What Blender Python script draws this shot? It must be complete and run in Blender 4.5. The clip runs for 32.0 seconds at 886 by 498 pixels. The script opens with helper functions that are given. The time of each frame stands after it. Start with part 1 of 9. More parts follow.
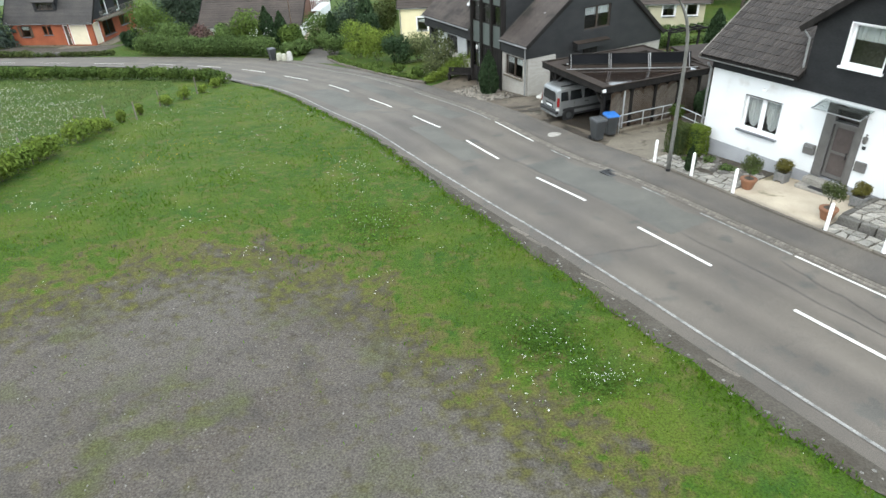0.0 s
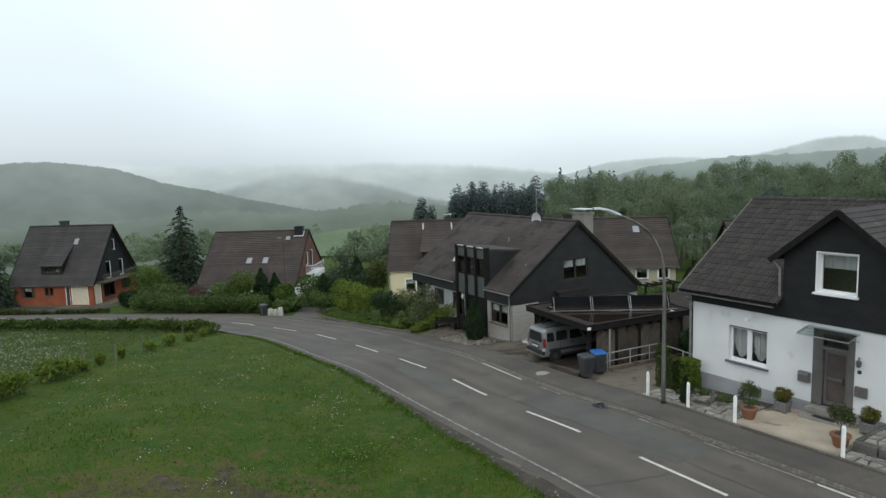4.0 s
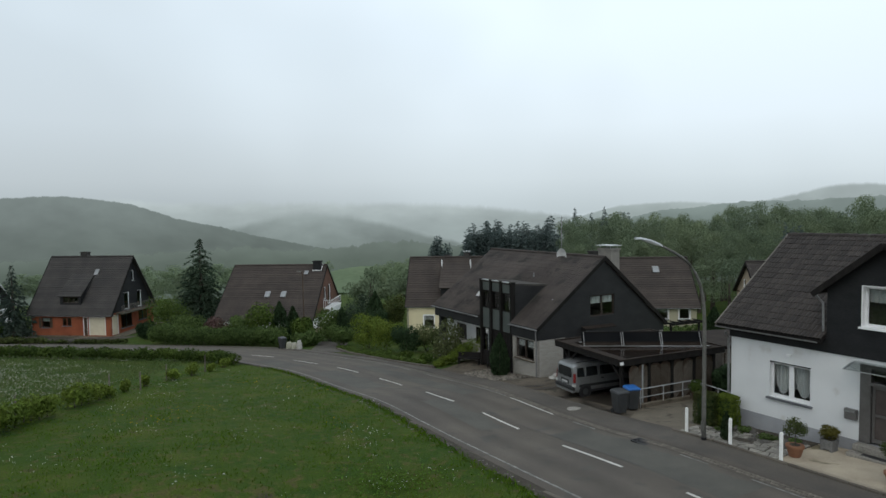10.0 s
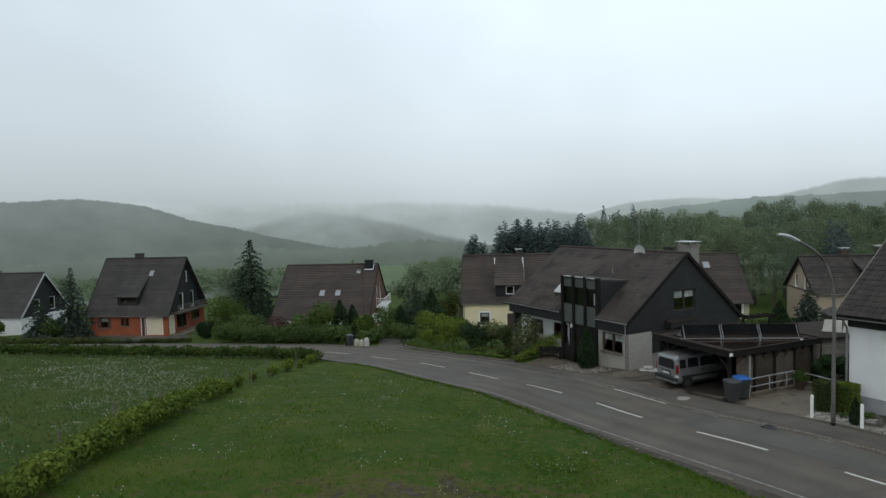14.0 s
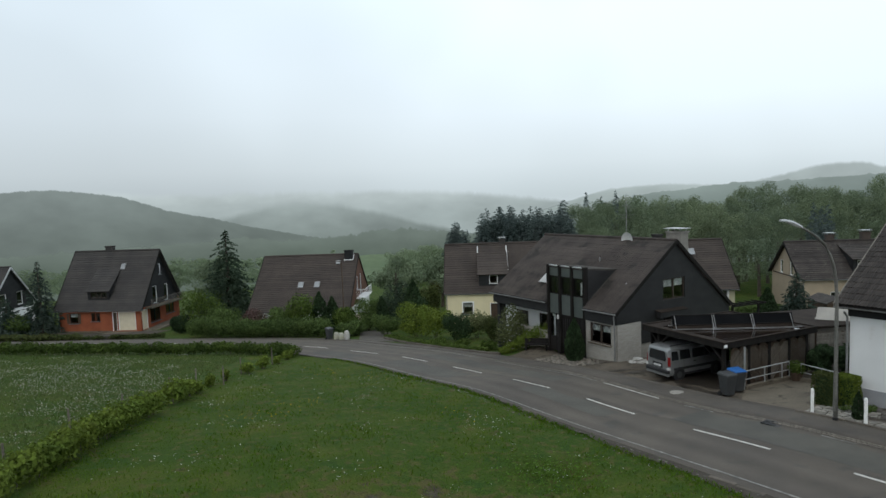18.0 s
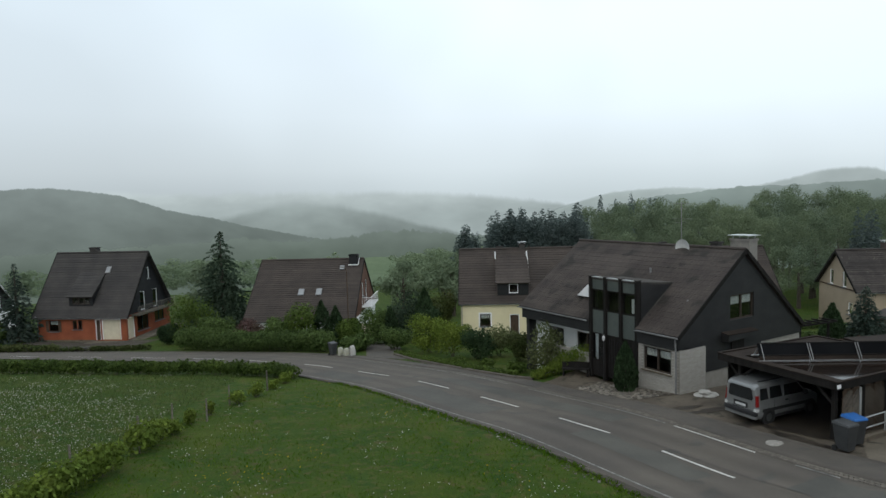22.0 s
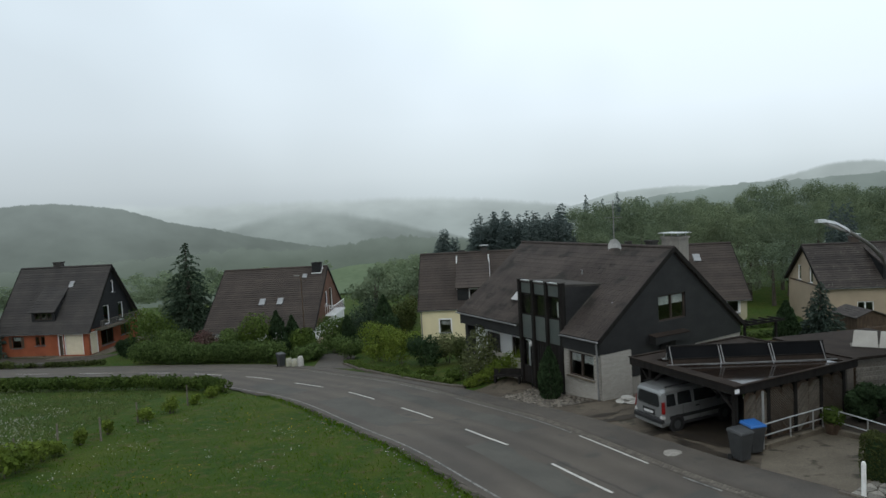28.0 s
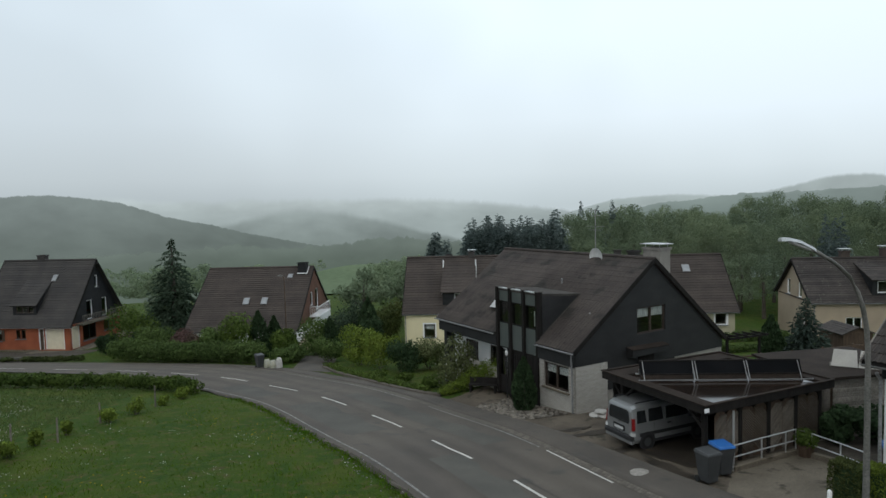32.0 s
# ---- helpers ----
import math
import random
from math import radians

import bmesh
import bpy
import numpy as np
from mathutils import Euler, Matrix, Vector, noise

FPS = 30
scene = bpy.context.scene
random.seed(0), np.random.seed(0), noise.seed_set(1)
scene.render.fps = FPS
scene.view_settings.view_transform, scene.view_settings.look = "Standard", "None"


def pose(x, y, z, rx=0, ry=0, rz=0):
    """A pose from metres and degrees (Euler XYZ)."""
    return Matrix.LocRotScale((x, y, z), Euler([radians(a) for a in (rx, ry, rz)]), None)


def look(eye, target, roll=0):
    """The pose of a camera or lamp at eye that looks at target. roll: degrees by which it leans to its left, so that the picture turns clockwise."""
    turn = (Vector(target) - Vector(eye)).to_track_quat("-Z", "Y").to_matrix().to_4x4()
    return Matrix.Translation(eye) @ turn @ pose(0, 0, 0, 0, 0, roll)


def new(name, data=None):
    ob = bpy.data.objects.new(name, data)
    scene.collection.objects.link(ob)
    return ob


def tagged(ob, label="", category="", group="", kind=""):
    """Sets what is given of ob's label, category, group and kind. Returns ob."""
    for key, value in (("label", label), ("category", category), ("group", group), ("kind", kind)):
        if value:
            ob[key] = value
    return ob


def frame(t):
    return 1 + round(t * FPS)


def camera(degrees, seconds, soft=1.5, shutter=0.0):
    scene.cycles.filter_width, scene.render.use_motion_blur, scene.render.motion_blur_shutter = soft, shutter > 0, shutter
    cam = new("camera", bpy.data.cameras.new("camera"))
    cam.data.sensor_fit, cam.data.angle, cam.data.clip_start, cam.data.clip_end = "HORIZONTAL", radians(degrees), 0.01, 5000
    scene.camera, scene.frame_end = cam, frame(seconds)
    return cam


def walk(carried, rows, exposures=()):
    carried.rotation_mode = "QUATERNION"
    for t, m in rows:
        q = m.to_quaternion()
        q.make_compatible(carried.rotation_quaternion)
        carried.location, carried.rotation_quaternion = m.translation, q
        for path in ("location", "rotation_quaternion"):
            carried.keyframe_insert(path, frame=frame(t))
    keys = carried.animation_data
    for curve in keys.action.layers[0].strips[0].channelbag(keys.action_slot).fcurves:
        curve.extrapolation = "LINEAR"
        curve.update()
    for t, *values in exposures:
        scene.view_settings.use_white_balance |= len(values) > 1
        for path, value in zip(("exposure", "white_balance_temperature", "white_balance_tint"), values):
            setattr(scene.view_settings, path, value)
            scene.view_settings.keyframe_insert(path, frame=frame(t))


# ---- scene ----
cam = camera(69.9, 32.0)

# seconds, x, y, z, yaw, pitch, roll
PATH = [
    (0.0, 0.00, -0.00, 11.00, -0.00, -31.17, -2.57),
    (0.5, -0.01, -0.00, 10.82, -0.84, -27.04, -2.40),
    (1.0, 0.00, 0.04, 10.52, -1.71, -22.40, -2.15),
    (1.5, 0.02, 0.05, 10.32, -2.20, -18.48, -2.03),
    (2.0, 0.03, 0.06, 10.06, -1.79, -14.62, -1.91),
    (2.5, 0.02, 0.06, 9.85, -2.18, -11.86, -1.89),
    (3.0, 0.03, 0.07, 9.60, -2.54, -9.69, -1.82),
    (3.5, 0.03, 0.08, 9.42, -2.09, -8.20, -1.82),
    (5.5, 0.14, 0.14, 8.94, -2.25, -4.72, -1.77),
    (6.0, 0.18, 0.15, 8.92, -3.02, -4.44, -1.79),
    (6.5, 0.20, 0.16, 8.92, -3.12, -4.12, -1.77),
    (7.0, 0.26, 0.22, 8.85, -3.04, -3.90, -1.65),
    (7.5, 0.23, 0.19, 8.88, -2.33, -3.81, -1.74),
    (8.0, 0.18, 0.18, 8.84, -3.21, -3.72, -1.75),
    (8.5, 0.19, 0.22, 8.82, -2.68, -3.63, -1.66),
    (9.0, -0.04, 0.25, 8.84, -0.98, -3.46, -1.37),
    (9.5, -0.47, 0.18, 8.79, -0.56, -3.31, -1.08),
    (10.0, -1.08, 0.11, 8.81, -1.39, -3.30, -0.90),
    (10.5, -1.78, 0.04, 8.82, -1.36, -3.19, -0.70),
    (11.0, -2.66, -0.10, 8.86, -2.77, -3.26, -0.54),
    (11.5, -3.52, -0.18, 8.85, -3.98, -3.14, -0.32),
    (12.0, -4.52, -0.32, 8.91, -4.52, -3.29, -0.13),
    (12.5, -5.30, -0.47, 8.94, -4.07, -3.41, -0.40),
    (13.0, -5.88, -0.61, 8.95, -3.05, -3.48, -0.79),
    (13.5, -6.21, -0.74, 8.91, 0.09, -3.35, -1.13),
    (14.0, -6.49, -1.12, 8.98, -0.88, -3.42, -1.52),
    (14.5, -6.54, -1.29, 8.95, -2.47, -3.43, -1.76),
    (16.5, -6.51, -1.33, 8.98, -3.05, -4.02, -2.13),
    (17.0, -6.45, -0.79, 8.92, -3.20, -4.11, -2.09),
    (17.5, -6.37, -0.13, 8.95, -2.87, -4.42, -2.11),
    (18.0, -6.42, 0.62, 8.96, -2.48, -4.53, -2.03),
    (18.5, -6.46, 1.41, 8.95, -2.40, -4.71, -2.02),
    (19.0, -6.61, 2.27, 8.93, -2.79, -4.84, -1.85),
    (19.5, -6.62, 3.21, 8.85, -2.79, -4.91, -1.73),
    (20.0, -6.78, 4.25, 8.83, -3.05, -4.99, -1.62),
    (20.5, -6.92, 5.23, 8.84, -2.83, -4.88, -1.61),
    (21.0, -7.11, 6.04, 8.84, -2.62, -4.83, -1.58),
    (21.5, -7.36, 6.55, 8.78, -2.60, -4.56, -1.48),
    (22.0, -7.60, 6.92, 8.86, -2.47, -4.37, -1.52),
    (22.5, -7.84, 7.11, 8.85, -2.28, -4.07, -1.46),
    (23.0, -8.09, 7.19, 8.83, -3.21, -3.75, -1.47),
    (23.5, -8.23, 7.25, 8.81, -3.46, -3.55, -1.35),
    (24.0, -8.25, 7.21, 8.86, -1.46, -3.37, -1.69),
    (24.5, -7.94, 7.24, 8.88, -0.08, -3.23, -2.07),
    (26.5, -5.27, 7.50, 8.75, -1.14, -3.60, -3.02),
    (27.0, -4.35, 7.60, 8.78, -1.38, -3.85, -3.18),
    (27.5, -3.57, 7.65, 8.69, -1.74, -3.83, -3.12),
    (28.0, -2.70, 7.89, 8.61, -1.72, -3.91, -3.09),
    (28.5, -2.22, 8.09, 8.58, -1.63, -3.92, -2.66),
    (29.0, -1.88, 8.32, 8.52, -1.70, -3.88, -2.23),
    (29.5, -1.72, 8.50, 8.56, -1.94, -3.89, -2.02),
    (30.0, -1.63, 8.69, 8.58, -2.05, -3.80, -1.79),
    (30.5, -1.55, 8.84, 8.62, -0.67, -3.71, -1.69),
    (31.0, -1.52, 8.82, 8.63, -1.47, -3.79, -1.59),
    (31.5, -1.53, 8.73, 8.65, -2.11, -3.69, -1.53),
    (32.0, -1.51, 8.56, 8.68, -1.84, -3.73, -1.53),
]
EXPOSURES = [(0.0, 1.68), (1.0, 1.63), (2.0, 1.38), (3.0, 0.85), (3.5, 0.58), (5.5, -0.04), (9.0, -0.08), (14.5, -0.1), (17.0, 0.04), (24.5, 0.04), (27.0, -0.02), (32.0, -0.05)]


def eye_pose(x, y, z, yaw, pitch, roll):
    return pose(x, y, z, 0, 0, yaw) @ pose(0, 0, 0, 90 + pitch) @ pose(0, 0, 0, 0, 0, roll)


walk(cam, [(row[0], eye_pose(*row[1:])) for row in PATH], EXPOSURES)

# ---- world and sun: low overcast ----
SUN_ELEVATION, SUN_TURN = 48.0, 200.0
world = bpy.data.worlds.new("overcast_sky")
scene.world = world
world.use_nodes = True
wn, wl = world.node_tree.nodes, world.node_tree.links
wn.clear()
w_out = wn.new("ShaderNodeOutputWorld")
w_bg = wn.new("ShaderNodeBackground")
w_sky = wn.new("ShaderNodeTexSky")
w_sky.sky_type = 'NISHITA'
w_sky.sun_disc = False
w_sky.sun_elevation = radians(SUN_ELEVATION)
w_sky.sun_rotation = radians(SUN_TURN)
w_sky.air_density, w_sky.dust_density = 2.0, 6.0
w_dim = wn.new("ShaderNodeVectorMath")
w_dim.operation = 'SCALE'
w_dim.inputs["Scale"].default_value = 0.08
w_co = wn.new("ShaderNodeTexCoord")
w_sep = wn.new("ShaderNodeSeparateXYZ")
w_ramp = wn.new("ShaderNodeValToRGB")
ramp = w_ramp.color_ramp
ramp.elements[0].position, ramp.elements[0].color = 0.0, (0.61, 0.7, 0.735, 1)
ramp.elements[1].position, ramp.elements[1].color = 0.5, (1.0, 1.13, 1.23, 1)
for at, col in ((0.05, (0.75, 0.85, 0.905, 1)), (0.13, (0.87, 0.99, 1.08, 1)), (0.26, (0.94, 1.08, 1.19, 1))):
    el = ramp.elements.new(at)
    el.color = col
w_noise = wn.new("ShaderNodeTexNoise")
w_noise.inputs["Scale"].default_value = 1.6
w_noise.inputs["Detail"].default_value = 3.0
w_map = wn.new("ShaderNodeMapRange")
w_map.inputs[1].default_value, w_map.inputs[2].default_value = 0.3, 0.7
w_map.inputs[3].default_value, w_map.inputs[4].default_value = 0.8, 1.06
w_mul = wn.new("ShaderNodeVectorMath")
w_mul.operation = 'SCALE'
w_mix = wn.new("ShaderNodeMix")
w_mix.data_type = 'RGBA'
w_mix.inputs[0].default_value = 0.9
wl.new(w_sky.outputs[0], w_dim.inputs[0])
wl.new(w_co.outputs["Generated"], w_sep.inputs[0])
wl.new(w_sep.outputs["Z"], w_ramp.inputs[0])
wl.new(w_co.outputs["Generated"], w_noise.inputs["Vector"])
w_side = wn.new("ShaderNodeMath")
w_side.operation = 'MULTIPLY_ADD'
w_side.inputs[1].default_value = 0.42
wl.new(w_sep.outputs["X"], w_side.inputs[0])
wl.new(w_noise.outputs[0], w_side.inputs[2])
wl.new(w_side.outputs[0], w_map.inputs[0])
wl.new(w_ramp.outputs[0], w_mul.inputs[0])
wl.new(w_map.outputs[0], w_mul.inputs["Scale"])
wl.new(w_dim.outputs[0], w_mix.inputs[6])
wl.new(w_mul.outputs[0], w_mix.inputs[7])
wl.new(w_mix.outputs[2], w_bg.inputs[0])
wl.new(w_bg.outputs[0], w_out.inputs[0])

sun = bpy.data.lights.new("sun_through_cloud", 'SUN')
sun.energy, sun.angle, sun.color = 0.5, radians(40), (1.0, 0.97, 0.92)
sun_ob = new("sun_through_cloud", sun)
sun_ob.matrix_world = look((0, 0, 60), (0 - 30 * math.sin(radians(SUN_TURN)), 0 - 30 * math.cos(radians(SUN_TURN)), 27))


# ---- materials ----
def mat(name, c1, c2, scale=1.5, fine=30.0, rough=0.8, bump=0.25, metal=0.0, spec=0.3, vary=0.0, island=0.0, streak=(1, 1, 1), grain=0.35, dist=0.01, spots=None):
    """A surface of two colours in large patches, fine grain, and relief; vary: per object, island: per loose piece."""
    m = bpy.data.materials.new(name)
    m.use_nodes = True
    n, l = m.node_tree.nodes, m.node_tree.links
    b = n["Principled BSDF"]
    b.inputs["Roughness"].default_value = rough
    b.inputs["Metallic"].default_value = metal
    b.inputs["Specular IOR Level"].default_value = spec
    co = n.new("ShaderNodeTexCoord")
    mp = n.new("ShaderNodeMapping")
    mp.inputs["Scale"].default_value = streak
    l.new(co.outputs["Object"], mp.inputs[0])
    big = n.new("ShaderNodeTexNoise")
    big.inputs["Scale"].default_value = scale
    big.inputs["Detail"].default_value = 4.0
    small = n.new("ShaderNodeTexNoise")
    small.inputs["Scale"].default_value = fine
    small.inputs["Detail"].default_value = 3.0
    l.new(mp.outputs[0], big.inputs["Vector"])
    l.new(mp.outputs[0], small.inputs["Vector"])
    cr = n.new("ShaderNodeMapRange")
    cr.inputs[1].default_value, cr.inputs[2].default_value = 0.35, 0.65
    l.new(big.outputs[0], cr.inputs[0])
    mx = n.new("ShaderNodeMix")
    mx.data_type = 'RGBA'
    mx.inputs[6].default_value, mx.inputs[7].default_value = (*c1, 1), (*c2, 1)
    l.new(cr.outputs[0], mx.inputs[0])
    base = mx.outputs[2]
    if spots:
        colour, size, amount = spots
        sp = n.new("ShaderNodeTexNoise")
        sp.inputs["Scale"].default_value, sp.inputs["Detail"].default_value = size, 5.0
        l.new(mp.outputs[0], sp.inputs["Vector"])
        sr = n.new("ShaderNodeMapRange")
        sr.inputs[1].default_value, sr.inputs[2].default_value = 0.68 - amount, 0.74 - amount * 0.8
        l.new(sp.outputs[0], sr.inputs[0])
        m3 = n.new("ShaderNodeMix")
        m3.data_type = 'RGBA'
        m3.inputs[7].default_value = (*colour, 1)
        l.new(sr.outputs[0], m3.inputs[0])
        l.new(base, m3.inputs[6])
        base = m3.outputs[2]
    gr = n.new("ShaderNodeMapRange")
    gr.inputs[1].default_value, gr.inputs[2].default_value = 0.25, 0.75
    gr.inputs[3].default_value, gr.inputs[4].default_value = 1 - grain, 1 + grain
    l.new(small.outputs[0], gr.inputs[0])
    value = gr.outputs[0]
    for amount, node, socket in ((vary, "ShaderNodeObjectInfo", "Random"), (island, "ShaderNodeNewGeometry", "Random Per Island")):
        if amount:
            rnd = n.new(node)
            rr = n.new("ShaderNodeMapRange")
            rr.inputs[3].default_value, rr.inputs[4].default_value = 1 - amount, 1 + amount
            l.new(rnd.outputs[socket], rr.inputs[0])
            mu = n.new("ShaderNodeMath")
            mu.operation = 'MULTIPLY'
            l.new(value, mu.inputs[0])
            l.new(rr.outputs[0], mu.inputs[1])
            value = mu.outputs[0]
    sc = n.new("ShaderNodeVectorMath")
    sc.operation = 'SCALE'
    l.new(base, sc.inputs[0])
    l.new(value, sc.inputs["Scale"])
    l.new(sc.outputs[0], b.inputs["Base Color"])
    if bump:
        bp = n.new("ShaderNodeBump")
        bp.inputs["Strength"].default_value = bump
        bp.inputs["Distance"].default_value = dist
        l.new(small.outputs[0], bp.inputs["Height"])
        l.new(bp.outputs[0], b.inputs["Normal"])
    return m


def glass_mat(name, tint=(0.85, 0.9, 0.9)):
    m = bpy.data.materials.new(name)
    m.use_nodes = True
    b = m.node_tree.nodes["Principled BSDF"]
    b.inputs["Base Color"].default_value = (*tint, 1)
    b.inputs["Roughness"].default_value = 0.02
    b.inputs["Transmission Weight"].default_value = 1.0
    b.inputs["IOR"].default_value = 1.45
    return m


def leaf_mat(name, c1, c2, island=0.45, scale=0.6):
    m = mat(name, c1, c2, scale=scale, fine=9.0, rough=0.75, bump=0.0, spec=0.08, island=island, vary=0.12, grain=0.2)
    n, l = m.node_tree.nodes, m.node_tree.links
    b = n["Principled BSDF"]
    colour = b.inputs["Base Color"].links[0].from_socket
    tr, mix = n.new("ShaderNodeBsdfTranslucent"), n.new("ShaderNodeMixShader")
    mix.inputs[0].default_value = 0.35
    l.new(colour, tr.inputs[0])
    l.new(b.outputs[0], mix.inputs[1])
    l.new(tr.outputs[0], mix.inputs[2])
    l.new(mix.outputs[0], n["Material Output"].inputs[0])
    return m


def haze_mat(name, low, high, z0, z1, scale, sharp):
    """A far wooded hill with mist painted into its colour: a plain glowing backdrop, thinning out at its crest."""
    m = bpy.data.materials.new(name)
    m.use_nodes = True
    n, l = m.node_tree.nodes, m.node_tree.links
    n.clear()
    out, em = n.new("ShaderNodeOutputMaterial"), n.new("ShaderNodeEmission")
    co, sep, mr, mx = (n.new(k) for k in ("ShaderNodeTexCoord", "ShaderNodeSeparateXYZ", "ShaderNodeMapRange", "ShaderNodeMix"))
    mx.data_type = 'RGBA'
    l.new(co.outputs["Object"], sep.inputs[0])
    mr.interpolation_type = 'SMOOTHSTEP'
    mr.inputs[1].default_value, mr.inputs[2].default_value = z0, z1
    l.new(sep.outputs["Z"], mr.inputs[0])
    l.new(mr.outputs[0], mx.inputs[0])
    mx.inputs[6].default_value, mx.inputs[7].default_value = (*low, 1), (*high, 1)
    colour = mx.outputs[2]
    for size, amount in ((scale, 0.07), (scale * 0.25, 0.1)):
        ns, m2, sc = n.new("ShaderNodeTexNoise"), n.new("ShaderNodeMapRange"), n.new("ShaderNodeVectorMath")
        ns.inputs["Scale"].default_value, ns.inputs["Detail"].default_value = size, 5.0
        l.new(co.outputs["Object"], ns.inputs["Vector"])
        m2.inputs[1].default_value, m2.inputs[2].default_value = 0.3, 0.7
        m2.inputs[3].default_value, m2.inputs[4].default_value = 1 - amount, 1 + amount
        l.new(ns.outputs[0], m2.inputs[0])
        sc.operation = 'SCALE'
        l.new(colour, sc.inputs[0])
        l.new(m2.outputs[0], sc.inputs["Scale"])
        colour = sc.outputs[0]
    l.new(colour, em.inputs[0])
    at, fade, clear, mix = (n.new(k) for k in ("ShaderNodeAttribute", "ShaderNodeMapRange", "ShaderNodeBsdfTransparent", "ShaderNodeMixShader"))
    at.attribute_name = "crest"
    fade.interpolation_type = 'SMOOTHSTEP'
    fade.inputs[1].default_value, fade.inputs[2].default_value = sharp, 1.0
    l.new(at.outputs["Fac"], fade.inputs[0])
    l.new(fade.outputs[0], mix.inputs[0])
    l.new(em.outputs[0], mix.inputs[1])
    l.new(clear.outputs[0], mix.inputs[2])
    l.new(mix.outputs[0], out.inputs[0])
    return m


ASPHALT = mat("asphalt", (0.0699, 0.0605, 0.0514), (0.0926, 0.0793, 0.0651), scale=0.35, fine=55, rough=0.85, bump=0.35, grain=0.3, spots=((0.065, 0.06, 0.052), 1.1, 0.09))
ASPHALT_OLD = mat("asphalt_of_the_footway", (0.0635, 0.0565, 0.0496), (0.0899, 0.0779, 0.0651), scale=0.6, fine=45, rough=0.85, bump=0.35, spots=((0.065, 0.06, 0.052), 1.1, 0.09))
ASPHALT_PATCH = mat("asphalt_patch", (0.0624, 0.06, 0.0524), (0.0881, 0.0833, 0.071), scale=0.5, fine=60, rough=0.85, bump=0.3)
TAR = mat("tar_joint", (0.027, 0.0263, 0.0249), (0.0487, 0.0473, 0.0439), scale=2, fine=40, rough=0.6)
ROAD_PAINT = mat("road_paint", (0.542, 0.527, 0.485), (0.438, 0.425, 0.388), scale=3, fine=35, rough=0.7, bump=0.2, grain=0.18)
WORN_PAINT = mat("worn_road_paint", (0.235, 0.228, 0.21), (0.1, 0.097, 0.09), scale=4, fine=25, rough=0.75, bump=0.2)
DIRT = mat("roadside_dirt", (0.0376, 0.0311, 0.0225), (0.0596, 0.0519, 0.0409), scale=1.2, fine=18, rough=0.95, bump=0.7, dist=0.03)
KERB = mat("kerb_stone", (0.085, 0.0727, 0.0602), (0.119, 0.104, 0.0837), scale=1.5, fine=25, rough=0.9, vary=0.2)
COBBLE = mat("gutter_setts", (0.1, 0.088, 0.074), (0.132, 0.116, 0.096), scale=2, fine=25, rough=0.85, vary=0.25, bump=0.4)
CONCRETE = mat("concrete", (0.104, 0.088, 0.0657), (0.142, 0.12, 0.0912), scale=0.9, fine=25, rough=0.9, bump=0.3, spots=((0.045, 0.04, 0.028), 1.6, 0.1))
DRIVE = mat("driveway_paving", (0.0709, 0.0574, 0.0427), (0.114, 0.0935, 0.0705), scale=0.7, fine=22, rough=0.85, bump=0.4, spots=((0.045, 0.04, 0.028), 1.6, 0.1))
# Damp, muddy paving, darkened further to paint in the carport's shade.
WET_SHADED_DRIVE = mat("damp_shaded_driveway", (0.026, 0.0215, 0.017), (0.056, 0.046, 0.035), scale=0.6, fine=22, rough=0.5, bump=0.4, spots=((0.02, 0.017, 0.013), 1.1, 0.1))
FORECOURT = mat("yellowish_forecourt_slab", (0.421, 0.361, 0.275), (0.324, 0.275, 0.21), scale=0.8, fine=30, rough=0.85, bump=0.2, grain=0.15, spots=((0.16, 0.14, 0.09), 1.3, 0.1))
FLAGSTONE = mat("flagstone", (0.2, 0.19, 0.168), (0.26, 0.242, 0.21), scale=2, fine=20, rough=0.85, vary=0.25, bump=0.4)
FLAGSTONE_DARK = mat("dark_stone", (0.075, 0.07, 0.063), (0.12, 0.113, 0.1), scale=2, fine=18, rough=0.9, vary=0.2, bump=0.5)
SOIL = mat("bed_soil", (0.042, 0.035, 0.028), (0.07, 0.0595, 0.0455), scale=2, fine=20, rough=1, bump=0.7, dist=0.03)
PEBBLE = mat("cobble_stones", (0.1232, 0.108, 0.0872), (0.1648, 0.148, 0.1256), scale=3, fine=20, rough=0.85, island=0.4)
GRIT = mat("grey_grit", (0.1, 0.094, 0.086), (0.14, 0.132, 0.12), scale=3, fine=20, rough=0.9, island=0.4)
RENDER_WHITE = mat("white_render", (0.7, 0.71, 0.71), (0.64, 0.65, 0.65), scale=0.7, fine=60, rough=0.9, bump=0.12, grain=0.05, spots=((0.56, 0.55, 0.53), 0.8, 0.06))
SILL_GREY = mat("slate_grey_sill", (0.1, 0.105, 0.115), (0.13, 0.135, 0.145), scale=2, fine=30, rough=0.7, bump=0.1, grain=0.1)
PLINTH_GREY = mat("grey_plinth", (0.25, 0.255, 0.27), (0.32, 0.325, 0.335), scale=1, fine=40, rough=0.9, bump=0.2, grain=0.12)
RENDER_YELLOW = mat("cream_yellow_render", (0.72, 0.64, 0.42), (0.66, 0.585, 0.38), scale=0.8, fine=40, rough=0.9, bump=0.1, grain=0.06)
RENDER_OLIVE = mat("olive_cream_render", (0.4, 0.37, 0.26), (0.36, 0.33, 0.235), scale=0.8, fine=40, rough=0.9, bump=0.1, grain=0.06)
RENDER_BEIGE = mat("sandy_render", (0.368, 0.296, 0.216), (0.32, 0.26, 0.192), scale=0.8, fine=40, rough=0.9, bump=0.1, grain=0.08)
